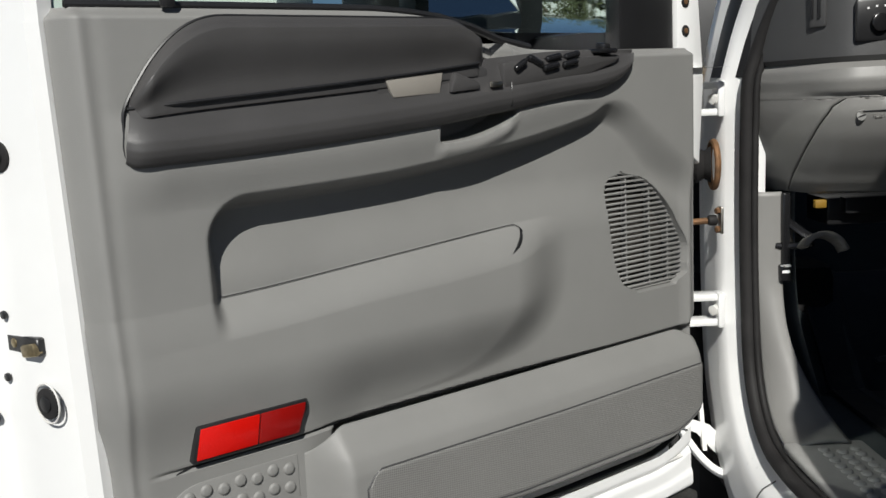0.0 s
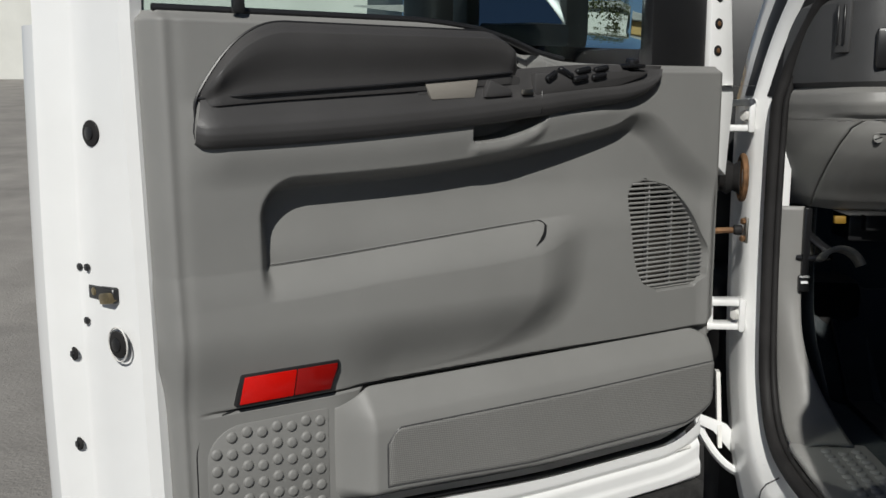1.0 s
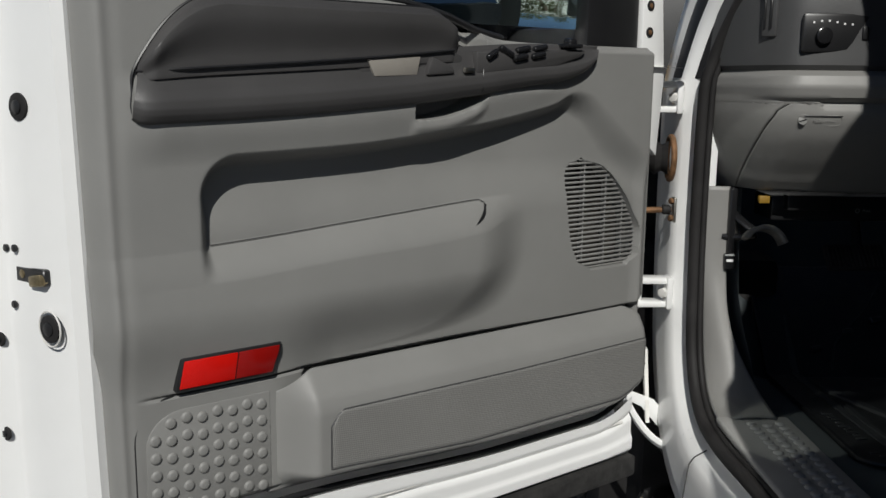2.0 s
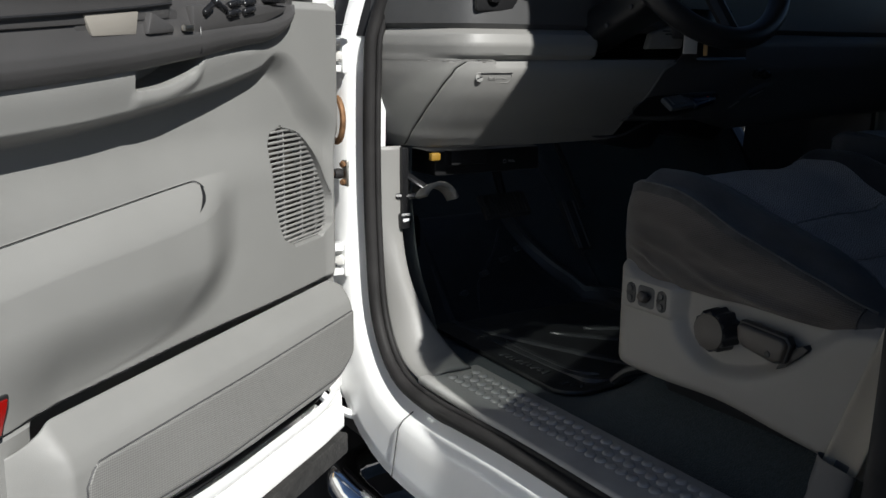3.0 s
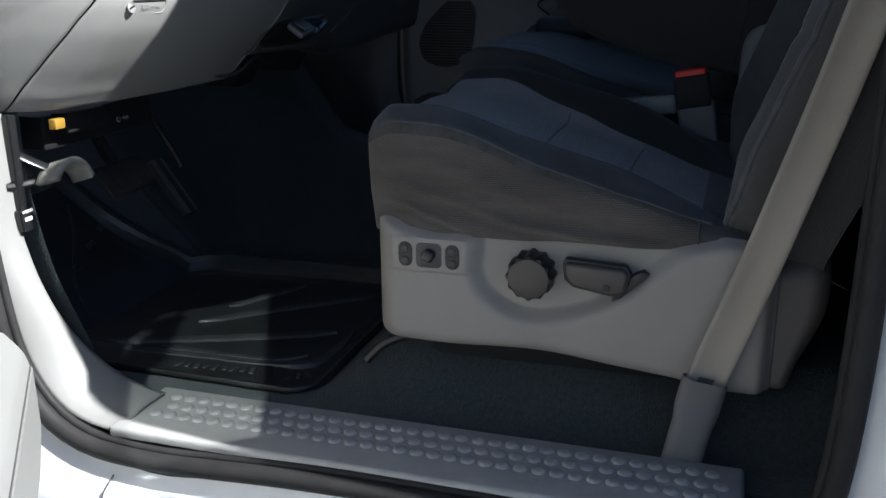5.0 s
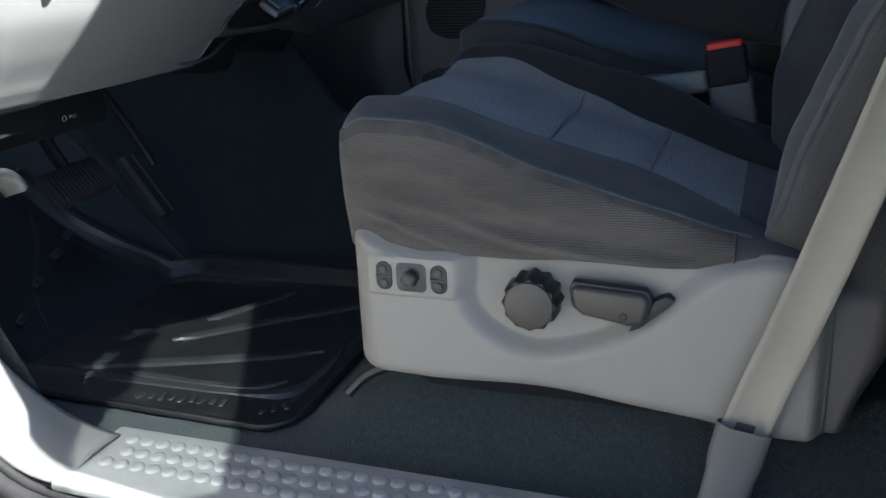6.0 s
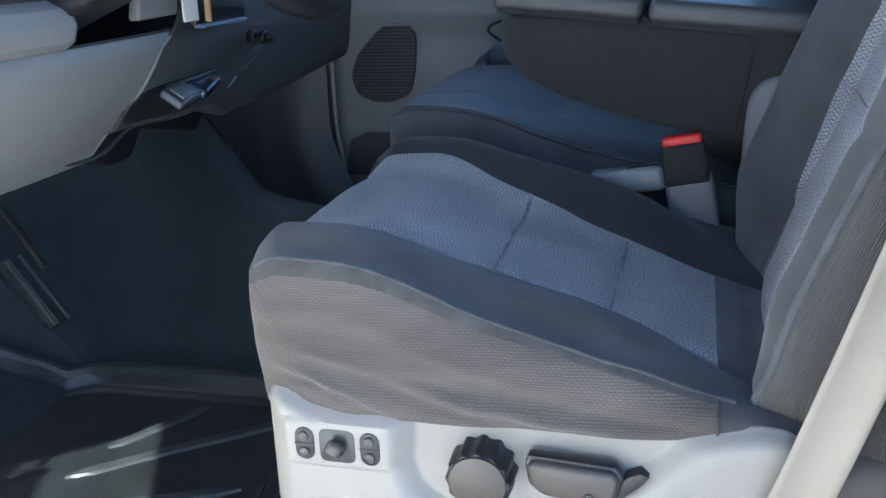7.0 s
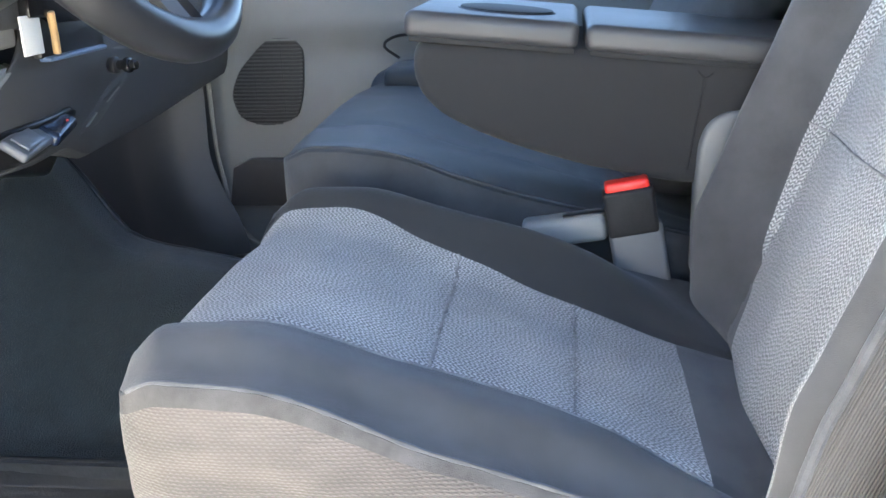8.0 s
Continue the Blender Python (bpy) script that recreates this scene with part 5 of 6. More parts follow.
part("mark_ring", tube([Vector((0.309 + 0.004 * math.cos(k * math.pi / 8), 0.4792, 1.111 + 0.004 * math.sin(k * math.pi / 8))) for k in range(16)], 0.0006, 4, True), DIM_MARK, ubox)
bracket = thing("column_bracket", "black bracket and thin cable below the dashboard", "bracket", pose(0.5, 0.5, 1.1))
part("duct", prism([(0.54, 1.20), (0.575, 1.158), (0.648, 1.120), (0.700, 1.120), (0.735, 1.160), (0.90, 1.125), (0.95, 1.16), (0.95, 1.22)], "y", 0.45, 0.60, 0.010, 3), BLACK, bracket, "black air duct under the dashboard")
part("cable", tube(spline([(0.46, 0.40, 1.168), (0.50, 0.40, 1.160), (0.56, 0.40, 1.162), (0.60, 0.40, 1.176), (0.64, 0.40, 1.186)], 20), 0.003, 8), DASH_DARK, bracket)

# steering column and wheel
col = thing("steering_wheel", "black leather steering wheel on its grey column", "steering wheel", pose(0.43, 0.095, 1.515))
WN = Vector((0, -0.87, 0.5)).normalized()
WU = Vector((0, 0.5, 0.87)).normalized()
WC = Vector((0.43, 0.10, 1.525))
part("rim", tube([WC + Vector((1, 0, 0)) * 0.188 * math.cos(a) + WU * 0.188 * math.sin(a) for a in [k * math.pi / 32 for k in range(64)]], 0.019, 14, True), BLACK, col, "glossy worn black rim")
part("hub", disc(WC - WN * 0.05, WN, 0.075, 0.05, 32, 0.015), BLACK, col)
for a in (0.2, math.pi - 0.2, math.pi * 1.5):
    part("spoke", tube([WC - WN * 0.025, WC + (Vector((1, 0, 0)) * math.cos(a) + WU * math.sin(a)) * 0.10 - WN * 0.012, WC + (Vector((1, 0, 0)) * math.cos(a) + WU * math.sin(a)) * 0.186], 0.014, 8), BLACK, col)
part("column", tube([WC - WN * 0.04, WC - WN * 0.12, WC - WN * 0.21], 0.046, 16), DASH_DARK, col, "slate grey column shroud")
lower = part("lower_shroud", prism([(0.33, 1.329), (0.298, 1.344), (0.243, 1.366), (0.161, 1.401), (0.130, 1.420), (0.130, 1.452), (0.17, 1.462), (0.33, 1.40)], "x", 0.345, 0.442, 0.016, 3), BLACK, col, "charcoal lower shroud of the column")
for y, z in ((0.225, 1.383), (0.165, 1.415)):
    part("screw", disc((0.3445, y, z), (-1, 0, 0), 0.0045, 0.003, 14, 0.0008), DASH_DARK, lower)

slot_plate = part("slot_plate", prism([(0.500, 1.341), (0.596, 1.343), (0.600, 1.392), (0.575, 1.390), (0.510, 1.372)], "y", 0.279, 0.296, 0.005, 3), GREY_DASH, dash, "pale plastic plate with two slots")
for x, z in ((0.548, 1.3765), (0.556, 1.3705)):
    part("slit", box(x, 0.2786, z, 0.020, 0.002, 0.0030, 0.0005, 1), BLACK, slot_plate)

# centre tray with odds and ends
tray = thing("dash_tray", "open tray in the centre of the dashboard", "tray", pose(0.64, 0.28, 1.33))
# no real recess: a solid black box stands in for the tray's shaded inside
part("hollow", box(0.715, 0.286, 1.355, 0.150, 0.012, 0.062, 0.004), BLACK, tray)
part("lip", box(0.713, 0.280, 1.323, 0.136, 0.016, 0.006, 0.003), material("blue_edge_plastic", (0.10, 0.15, 0.24), 0.4), tray)
part("hood", box(0.60, 0.285, 1.385, 0.08, 0.02, 0.05, 0.01, 3), DASH_DARK, tray)
card = solo("key_tag", box(0.604, 0.2665, 1.354, 0.038, 0.003, 0.042, 0.001), PAPER, "white paper key tag on the keys", "tag")
stick = solo("key", tube([Vector((0.646, 0.264, 1.330)), Vector((0.643, 0.262, 1.352)), Vector((0.638, 0.260, 1.376))], 0.0045, 8), WOOD, "brass key hanging beside the tag", "key")
fob = solo("key_fob", prism([(0.600, 1.372), (0.640, 1.370), (0.655, 1.362), (0.712, 1.360), (0.714, 1.42), (0.604, 1.42)], "y", 0.262, 0.276, 0.003), GLOSS, "black key fob at the ignition", "key fob")
lighter = thing("power_socket", "black knob of a dashboard power socket", "knob", pose(0.86, 0.29, 1.302))
part("knob", disc((0.866, 0.306, 1.289), (-0.12, -1.0, 0.0), 0.0066, 0.030, 20, 0.002), GLOSS, lighter)
part("knob_head", disc((0.864, 0.294, 1.289), (-0.12, -1.0, 0.0), 0.0105, 0.010, 20, 0.003), GLOSS, lighter)
part("collar", disc((0.865, 0.316, 1.289), (-0.12, -1.0, 0.0), 0.0120, 0.012, 20, 0.003), BLACK, lighter)
part("plate", hug(prism([(0.885, 1.268), (0.975, 1.276), (0.985, 1.306), (0.900, 1.310)], "y", -0.003, 0.004, 0.002)), DASH_DARK, lighter, "raised slate surround")
slot = thing("ash_drawer", "small closed drawer in the dashboard", "drawer", pose(0.85, 0.31, 1.245))
part("front", hug(prism([(0.780, 1.206), (0.848, 1.212), (0.958, 1.258), (0.950, 1.270), (0.895, 1.264), (0.800, 1.226)], "y", -0.0035, 0.004, 0.002)), DASH_DARK, slot)
part("pull", hug(prism([(0.858, 1.242), (0.866, 1.240), (0.928, 1.256), (0.924, 1.2595)], "y", -0.0048, 0.002)), BLACK, slot, "dark finger slit", smooth=False)
# two paler slivers paint the highlights along the recess edges
part("lip", hug(prism([(0.870, 1.2375), (0.876, 1.2365), (0.920, 1.2505), (0.917, 1.2525)], "y", -0.0056, 0.002)), GREY_DASH, slot, smooth=False)
part("lip", hug(prism([(0.800, 1.2165), (0.806, 1.2155), (0.838, 1.229), (0.833, 1.230)], "y", -0.0056, 0.002)), GREY_DASH, slot, smooth=False)
gadget = thing("radar_device", "small grey electronic device wedged under the dashboard", "device", pose(0.66, 0.29, 1.23))
part("body", box(0.618, 0.303, 1.234, 0.080, 0.034, 0.012, 0.004, 3, pose(0, 0, 0, 38, -4, 8)), material("silver_plastic", (0.11, 0.115, 0.125), 0.35), gadget)
part("cover", box(0.604, 0.292, 1.241, 0.046, 0.022, 0.003, 0.0014, 2, pose(0, 0, 0, 38, -4, 8)), material("pale_silver_plastic", (0.12, 0.125, 0.135), 0.3), gadget)
part("front", box(0.690, 0.308, 1.238, 0.074, 0.034, 0.017, 0.007, 4, pose(0, 0, 0, 34, -8, 10)), material("blue_black_plastic", (0.015, 0.025, 0.05), 0.18), gadget)
part("light", box(0.694, 0.293, 1.245, 0.005, 0.003, 0.003, 0.001, 1), RED_BUTTON, gadget)
shelf = thing("dash_shelf", "dark open shelf below the dashboard with a rounded lip", "shelf", pose(0.6, 0.3, 1.21))


def mouth(u, v):
    """Black sheet for the shade in the shelf's mouth, a rounded slot that narrows towards the passenger."""
    x = 0.528 + 0.228 * u
    top = along([(0.528, 1.222), (0.545, 1.243), (0.60, 1.251), (0.735, 1.254), (0.756, 1.246)], x)
    low = along([(0.528, 1.218), (0.545, 1.207), (0.62, 1.206), (0.68, 1.213), (0.735, 1.230), (0.756, 1.244)], x)
    z = top + (low - top) * v
    return x, centre_y(x, z) - 0.0035, z


# laid on the dashboard's face; its black paints the shade inside the shelf
part("hollow", sheet(mouth, 30, 8), BLACK, shelf, "black sheet standing in for the shelf's shaded mouth")
thick(shelf.children[-1], 0.004)
part("lip", tube([Vector((x, centre_y(x, z) - 0.002, z)) for x, z in [(0.560 + 0.19 * k / 20, 1.2015 + 0.030 * (k / 20) ** 2.2) for k in range(21)]], lambda f: 0.0045 * min(1.0, 0.4 + 4 * f * (1 - f)), 8), DASH_DARK, shelf, "rounded lip")

# ---- rubber floor mat ----
mat_t = thing("floor_mat", "black ribbed rubber floor mat with raised rim", "floor mat", pose(0.46, 0.4, 0.735))


def mat_far(y):
    """The mat's edge along the tunnel, which swings in up the toe board."""
    return along([(0.10, 0.708), (0.54, 0.702), (0.61, 0.660), (0.66, 0.605), (0.72, 0.560), (0.80, 0.530)], y)


def mat_shape(u, v):
    y = 0.106 + 0.69 * v
    x0, x1 = 0.190 + 0.014 * v, mat_far(0.106 + 0.69 * v)
    # rounded corners towards the sill
    x0 += 0.075 * (1 - math.sqrt(max(0.0, 1 - max(0.0, 1 - (y - 0.106) / 0.055) ** 2)))
    x = x0 + (x1 - x0) * u
    near, far_e, rear = x - x0, x1 - x, y - 0.106
    e = min(near, rear)
    z = floor_height(x, y) + 0.004 + 0.004 * step(0.0, 0.003, e) * step(0.010, 0.006, e)
    z += 0.030 * step(0.030, 0.006, far_e) * step(0.10, 0.16, y)
    # the tray's floor lies a little lower than its border
    z -= 0.005 * step(0.070, 0.085, near) * step(0.030, 0.045, rear) * step(0.03, 0.05, far_e)
    z += 0.0008 * noise.noise((x * 30, y * 30, 2.0))
    return x, y, z


thick(part("sheet", sheet(mat_shape, 150, 170), MAT, mat_t), 0.004, 1.0)
MAT_BAND = material("scuffed_rubber_band", (0.042, 0.0437, 0.0454), 0.36, grain=0.0008, grain_size=200, blotch=0.35, blotch_size=30)


def mat_band(points, width, height=0.0035, ends=True):
    """A low raised band along a line on the mat, with worn edges and tapered ends."""
    line = spline([(p, q, 0) for p, q in points], 70)

    def at(u, v):
        i = round(u * 69)
        t = (line[min(i + 1, 69)] - line[max(i - 1, 0)]).normalized()
        n_ = Vector((t.y, -t.x, 0))
        w = width * (min(1.0, 0.25 + 7 * u, 0.25 + 7 * (1 - u)) if ends else 1.0)
        p = line[i] + n_ * w * (v - 0.5) * (1 + 0.10 * noise.noise((line[i].x * 50, line[i].y * 50, v)))
        lift = height * min(1.0, 5 * min(v, 1 - v)) + 0.0005 * noise.noise((p.x * 60, p.y * 60, 1.0))
        return p.x, p.y, floor_height(p.x, p.y) + 0.0035 + lift
    part("raised_band", sheet(at, 70, 11), MAT_BAND, mat_t, "scuffed raised band")


mat_band([(0.268, 0.70), (0.263, 0.60), (0.264, 0.468), (0.268, 0.357), (0.271, 0.252), (0.281, 0.186), (0.305, 0.152), (0.354, 0.141), (0.44, 0.146)], 0.024, 0.0065)
mat_band([(0.292, 0.43), (0.290, 0.36), (0.289, 0.30), (0.296, 0.225), (0.325, 0.180)], 0.017)
mat_band([(0.286, 0.540), (0.330, 0.410), (0.381, 0.284), (0.430, 0.175)], 0.027)
mat_band([(0.408, 0.432), (0.450, 0.385), (0.500, 0.330), (0.577, 0.237), (0.640, 0.170)], 0.025)
mat_band([(0.492, 0.420), (0.560, 0.380), (0.640, 0.335)], 0.020)
mat_band([(0.690, 0.150), (0.690, 0.35), (0.686, 0.54), (0.645, 0.612), (0.592, 0.660), (0.547, 0.715), (0.520, 0.78)], 0.016, 0.034, False)
mat_band([(0.345, 0.61), (0.375, 0.66), (0.455, 0.715), (0.50, 0.76)], 0.006)
# lugs on the climb beside the dead pedal
for lx, ly, turn in ((0.323, 0.643, 30), (0.400, 0.673, 25), (0.473, 0.694, 20), (0.527, 0.711, 20)):
    part("lug", box(lx, ly, floor_height(lx, ly) + 0.008, 0.034, 0.013, 0.007, 0.002, 1, pose(0, 0, 0, 45, 0, turn)), MAT_BAND, mat_t, "raised rubber lug")
# moulded marks along the border, worn beyond reading
for k in range(9):
    part("raised_mark", box(0.229 + 0.0012 * k, 0.356 - 0.0155 * k, floor_height(0.23, 0.3) + 0.009, 0.020 - 0.006 * (k % 2), 0.008, 0.003, 0.001, 1, pose(0, 0, 0, 0, 0, -18 + 14 * (k % 3))), MAT_BAND, mat_t, "raised worn moulded mark")
for k in range(3):
    part("raised_mark", box(0.232 + 0.010 * k, 0.168 - 0.012 * k, floor_height(0.23, 0.2) + 0.009, 0.016, 0.006, 0.003, 0.001, 1, pose(0, 0, 0, 0, 0, 20 * k)), MAT_BAND, mat_t, "raised worn moulded mark")

# ---- driver seat ----
seat = thing("driver_seat", "grey cloth power driver seat with pale plastic base", "seat", pose(0.45, -0.25, 0.735))


def seam_near(fy):
    """Where the insert's outer seam runs, as a part of the cushion's width."""
    return along([(0.0, 0.15), (0.16, 0.168), (0.36, 0.268), (0.57, 0.325), (0.80, 0.310), (1.0, 0.275)], fy)


def seam_far(fy):
    """The insert's other seam, beside the tall inner bolster."""
    return along([(0.0, 0.71), (0.16, 0.718), (0.36, 0.735), (0.57, 0.780), (0.87, 0.862), (1.0, 0.868)], fy)


def cover_top(y):
    """Upper edge of the seat's plastic side cover."""
    return along([(-0.54, 1.006), (-0.488, 1.010), (-0.472, 1.018), (-0.455, 1.019), (-0.433, 1.015), (-0.40, 1.009), (-0.36, 1.007), (-0.30, 1.008), (-0.2, 1.006), (-0.08, 1.005), (-0.05, 1.007), (-0.03, 1.012), (-0.01, 1.018), (0.01, 1.020)], y)


def cushion(x0, x1, y0, y1, base, near_amp, far_amp, crown):
    """A seat cushion: returns a point for a place across it (u) and along it (v, from the back to below the front)."""
    w = x1 - x0

    def at(u, v):
        vv = min(v / 0.86, 1.0)
        wrap = max(0.0, (v - 0.86) / 0.14)
        y = y0 + (y1 - y0) * vv
        fy = (y - y0) / (y1 - y0)
        round_f = math.sqrt(max(0.0, 1 - step(0.86, 1.02, vv) ** 2))
        inset = (0.027 if base is None else 0.035) * (1 - math.sqrt(max(0.0, 1 - min(1, max(0.0, (vv - 0.9) / 0.1)) ** 2)))
        top = along([(0, 1.004), (0.12, 1.018), (0.35, 1.055), (0.62, 1.095), (0.85, 1.132), (0.95, 1.130), (1.0, 1.108)], fy) + crown
        side_h = along([(0, 1.012), (0.2, 1.038), (0.5, 1.085), (0.8, 1.138), (0.93, 1.142), (1, 1.122)], fy) + crown
        lo = cover_top(y) - 0.006 - 0.008 * step(-0.40, -0.46, y) - 0.010 * step(-0.08, -0.02, y) - 0.012 * step(-0.03, 0.01, y) if base is None else base
        # across: side wall, bolster, insert, bolster, side wall
        if u < 0.22:
            k = u / 0.22
            x = x0 + inset + 0.016 * (1 - math.sin(math.pi * min(1, k * 0.5 + 0.25))) + 0.014 * k ** 3
            z = lo + (side_h - lo) * k
            y -= (0.010 if base is None else 0.035) * step(0.7, 1.0, vv) * (1 - k) ** 1.6
            x -= 0.012 * step(0.34, 0.06, k) * step(1.0, 0.78, vv) * step(-0.42, -0.30, y) * (1 if base is None else 0)
            x += 0.0030 * (1 - k) ** 1.2 * noise.noise((y * 9, z * 50 + y * 22, 5.0)) * step(0.0, 0.15, k)
            if base is None:
                # slack folds fan out from the lower front corner: a round crest with a valley under it
                for at_front, fall, w_, d_, y_end in ((0.30, 2.1, 0.032, 0.0036, -0.15), (0.45, 1.25, 0.060, 0.0034, -0.34), (0.70, 0.90, 0.075, 0.0012, -0.30)):
                    q = (k - at_front - fall * y) / w_
                    x -= d_ * (math.exp(-q * q) - 0.8 * math.exp(-(q + 1.5) ** 2)) * step(y_end, y_end + 0.12, y) * step(0.03, -0.02, y)
        elif u > 0.78:
            k = (1 - u) / 0.22
            x = x1 - inset - 0.016 * (1 - math.sin(math.pi * min(1, k * 0.5 + 0.25))) - 0.014 * k ** 3
            z = lo + (side_h + 0.02 - lo) * k
            y -= 0.035 * step(0.7, 1.0, vv) * (1 - k) ** 1.6
        else:
            k = (u - 0.22) / 0.56
            x = x0 + inset + 0.020 + (w - 2 * inset - 0.04) * k
            fx = (x - x0) / w
            amp_n = near_amp * step(0.0, 0.45, fy)
            amp_f = far_amp * step(0.0, 0.45, fy)
            bn = amp_n * math.exp(-((fx - 0.17) / 0.10) ** 2)
            bf = amp_f * math.exp(-((fx - 0.87 - 0.09 * step(0.5, 0.92, fy)) / 0.10) ** 2)
            edge = min(k, 1 - k)
            z = top + bn + bf
            z = z + (side_h + (0.02 if k > 0.5 else 0) - z) * (1 - step(0.0, 0.14, edge)) ** 1.5
            # stitched seams sink in
            for sx in (seam_near(fy), seam_far(fy)):
                z -= 0.0035 * math.exp(-((fx - sx) / 0.014) ** 2)
            if seam_near(fy) < fx < seam_far(fy):
                for sy in (0.365, 0.585, 0.12):
                    z -= 0.0030 * math.exp(-((fy - sy) / 0.016) ** 2)
                z += 0.006 * math.sin(math.pi * (fx - seam_near(fy)) / (seam_far(fy) - seam_near(fy)))
        if wrap > 0:
            a = wrap * math.pi / 2
            zc = lo + 0.02
            z = z - (z - zc) * (wrap ** 1.2) * 1.0
            y = y + 0.020 * math.sin(min(1, wrap * 1.6) * math.pi / 2) * step(0.19, 0.36, min(u, 1 - u)) - 0.045 * step(0.35, 1.0, wrap)
            x = x + (x0 + w / 2 - x) * 0.06 * wrap
        y -= (0.030 if base is None else 0.036) * step(0.55, 1.0, vv) * abs(2 * (x - x0) / w - 1) ** 3
        x += 0.0015 * noise.noise((x * 30, y * 25, z * 40))
        z += 0.0020 * noise.noise((x * 18, y * 16, 3.0))
        return x, y, z
    return at


def piece(f, ua, ub, va, vb):
    return lambda u, v: f(ua + (ub - ua) * u, va + (vb - va) * v)


cu = cushion(0.196, 0.706, -0.52, 0.044, None, 0.024, 0.060, 0.0)
part("cushion_side", sheet(piece(cu, 0.0, 0.198, 0.155, 1), 60, 200), CORD, seat, "taupe corduroy side of the cushion, dusty and creased")
part("side_border", sheet(piece(cu, 0.198, 0.222, 0.155, 1), 10, 160), DUSTY, seat, "smooth grey border below the edge seam")
part("cushion_side_rear", sheet(piece(cu, 0.0, 0.222, 0, 0.155), 26, 20), CLOTH, seat, "dark grey velour behind the upright seam")
def insert_u(v):
    return 0.22 + 0.56 * (seam_near(min(1.0, v / 0.86)) - 0.04) / 0.92


def insert_far(v):
    return 0.22 + 0.56 * (seam_far(min(1.0, v / 0.86)) - 0.04) / 0.92


V_REAR = 0.155
part("cushion_bolster", sheet(lambda u, v: cu(0.222 + (insert_u(v) - 0.222) * u, v), 30, 130), CLOTH, seat, "dark grey velour bolster")
part("cushion_insert", sheet(lambda u, v: cu(insert_u(V_REAR + 0.845 * v) + (insert_far(V_REAR + 0.845 * v) - insert_u(V_REAR + 0.845 * v)) * u, V_REAR + 0.845 * v), 60, 160), KNIT, seat, "blue-grey knitted insert with stitched seams")
part("cushion_rear", sheet(lambda u, v: cu(insert_u(V_REAR * v) + (insert_far(V_REAR * v) - insert_u(V_REAR * v)) * u, V_REAR * v), 50, 16), CLOTH, seat)
# same cloth as the near bolster; its darker look is put into the colour
part("cushion_bolster", sheet(lambda u, v: cu(insert_far(v) + (0.778 - insert_far(v)) * u, v), 30, 130), SHADED_VELOUR, seat, "dark grey velour bolster")
part("cushion_side", sheet(piece(cu, 0.778, 1.0, 0, 1), 16, 60), CORD, seat)
part("piping", tube([Vector(cu(0.222, k / 119 * 0.88)) + Vector((-0.001, 0, 0.0005)) for k in range(18, 115)], lambda f: 0.0019 + 0.0004 * math.sin(f * 90), 8), WORN_EDGE, seat, "raised edge seam with worn dusty pile")
part("side_seam", tube([Vector(cu(0.02 + 0.20 * k / 20, V_REAR)) + Vector((-0.001, 0, 0)) for k in range(21)], 0.0013, 8), DUSTY, seat, "stitched upright seam")
for sy, r_ in ((0.365, 0.0010), (0.585, 0.0019)):
    part("stitch", tube([Vector(cu(insert_u(sy * 0.86) + (insert_far(sy * 0.86) - insert_u(sy * 0.86)) * k / 60, sy * 0.86)) + Vector((0, 0.0012 * math.sin(k * 2.1), 0.0012)) for k in range(61)], lambda f: r_ * (0.8 + 0.3 * math.sin(f * 150)), 6), STITCH, seat, "pale worn cross stitching")
part("insert_seam", tube([Vector(cu(insert_u(V_REAR + 0.75 * k / 80), V_REAR + 0.75 * k / 80)) + Vector((0, 0, 0.0012)) for k in range(81)], 0.0011, 6), STITCH, seat, "stitched edge of the insert")

# seat back: leaning, with bolsters
BU = Vector((0, -0.36, 0.933)).normalized()
BN = Vector((0, 0.933, 0.36)).normalized()
BO = Vector((0.45, -0.462, 1.005))


def back_shape(u, v):
    """u round the front from one side to the other, v upwards."""
    w = 0.250 - 0.03 * step(0.55, 1.0, v)
    h = 0.64 * v
    # the lower corners round in
    w -= 0.045 * (1 - math.sqrt(max(0.0, 1 - max(0.0, 1 - v / 0.10) ** 2)))
    k = 2 * u - 1
    bulge = 0.030 + (0.040 if k > 0 else 0.022) * step(0.0, 0.2, v)
    a = abs(k)
    if a > 0.72:
        f = (1 - a) / 0.28
        x = w * (1 if k > 0 else -1)
        d = -0.10 + (0.095 + bulge - 0.012) * f
        x *= 1 - 0.03 * f ** 3
    else:
        x = w * 0.97 * k / 0.72
        e = abs(x) / 0.25
        d = bulge * math.exp(-((e - 0.84) / 0.17) ** 2) + 0.012 * math.exp(-(e / 0.35) ** 2) - 0.005
        d -= 0.005 * math.exp(-((x / 0.25 - 0.55) / 0.015) ** 2)
        if x / 0.25 < 0.58:
            d -= 0.003 * math.exp(-((h - 0.258) / 0.008) ** 2)
    d += 0.002 * noise.noise((x * 18, h * 18, 7))
    d -= 0.05 * (1 - math.sqrt(max(0.0, 1 - max(0.0, 1 - v / 0.05) ** 2)))
    d -= 0.06 * step(0.93, 1.0, v)
    return BO + Vector((x, 0, 0)) + BU * h + BN * d


part("back_side", sheet(piece(back_shape, 0.0, 0.15, 0, 1), 16, 70), RIB, seat, "taupe ribbed side of the seat back")
part("back_bolster", sheet(piece(back_shape, 0.15, 0.185, 0, 1), 10, 90), CLOTH, seat, "dark grey velour edge roll")
def back_far(v):
    return along([(0.0, 0.63), (0.10, 0.675), (0.20, 0.712), (0.38, 0.732), (0.7, 0.73), (1.0, 0.72)], v)


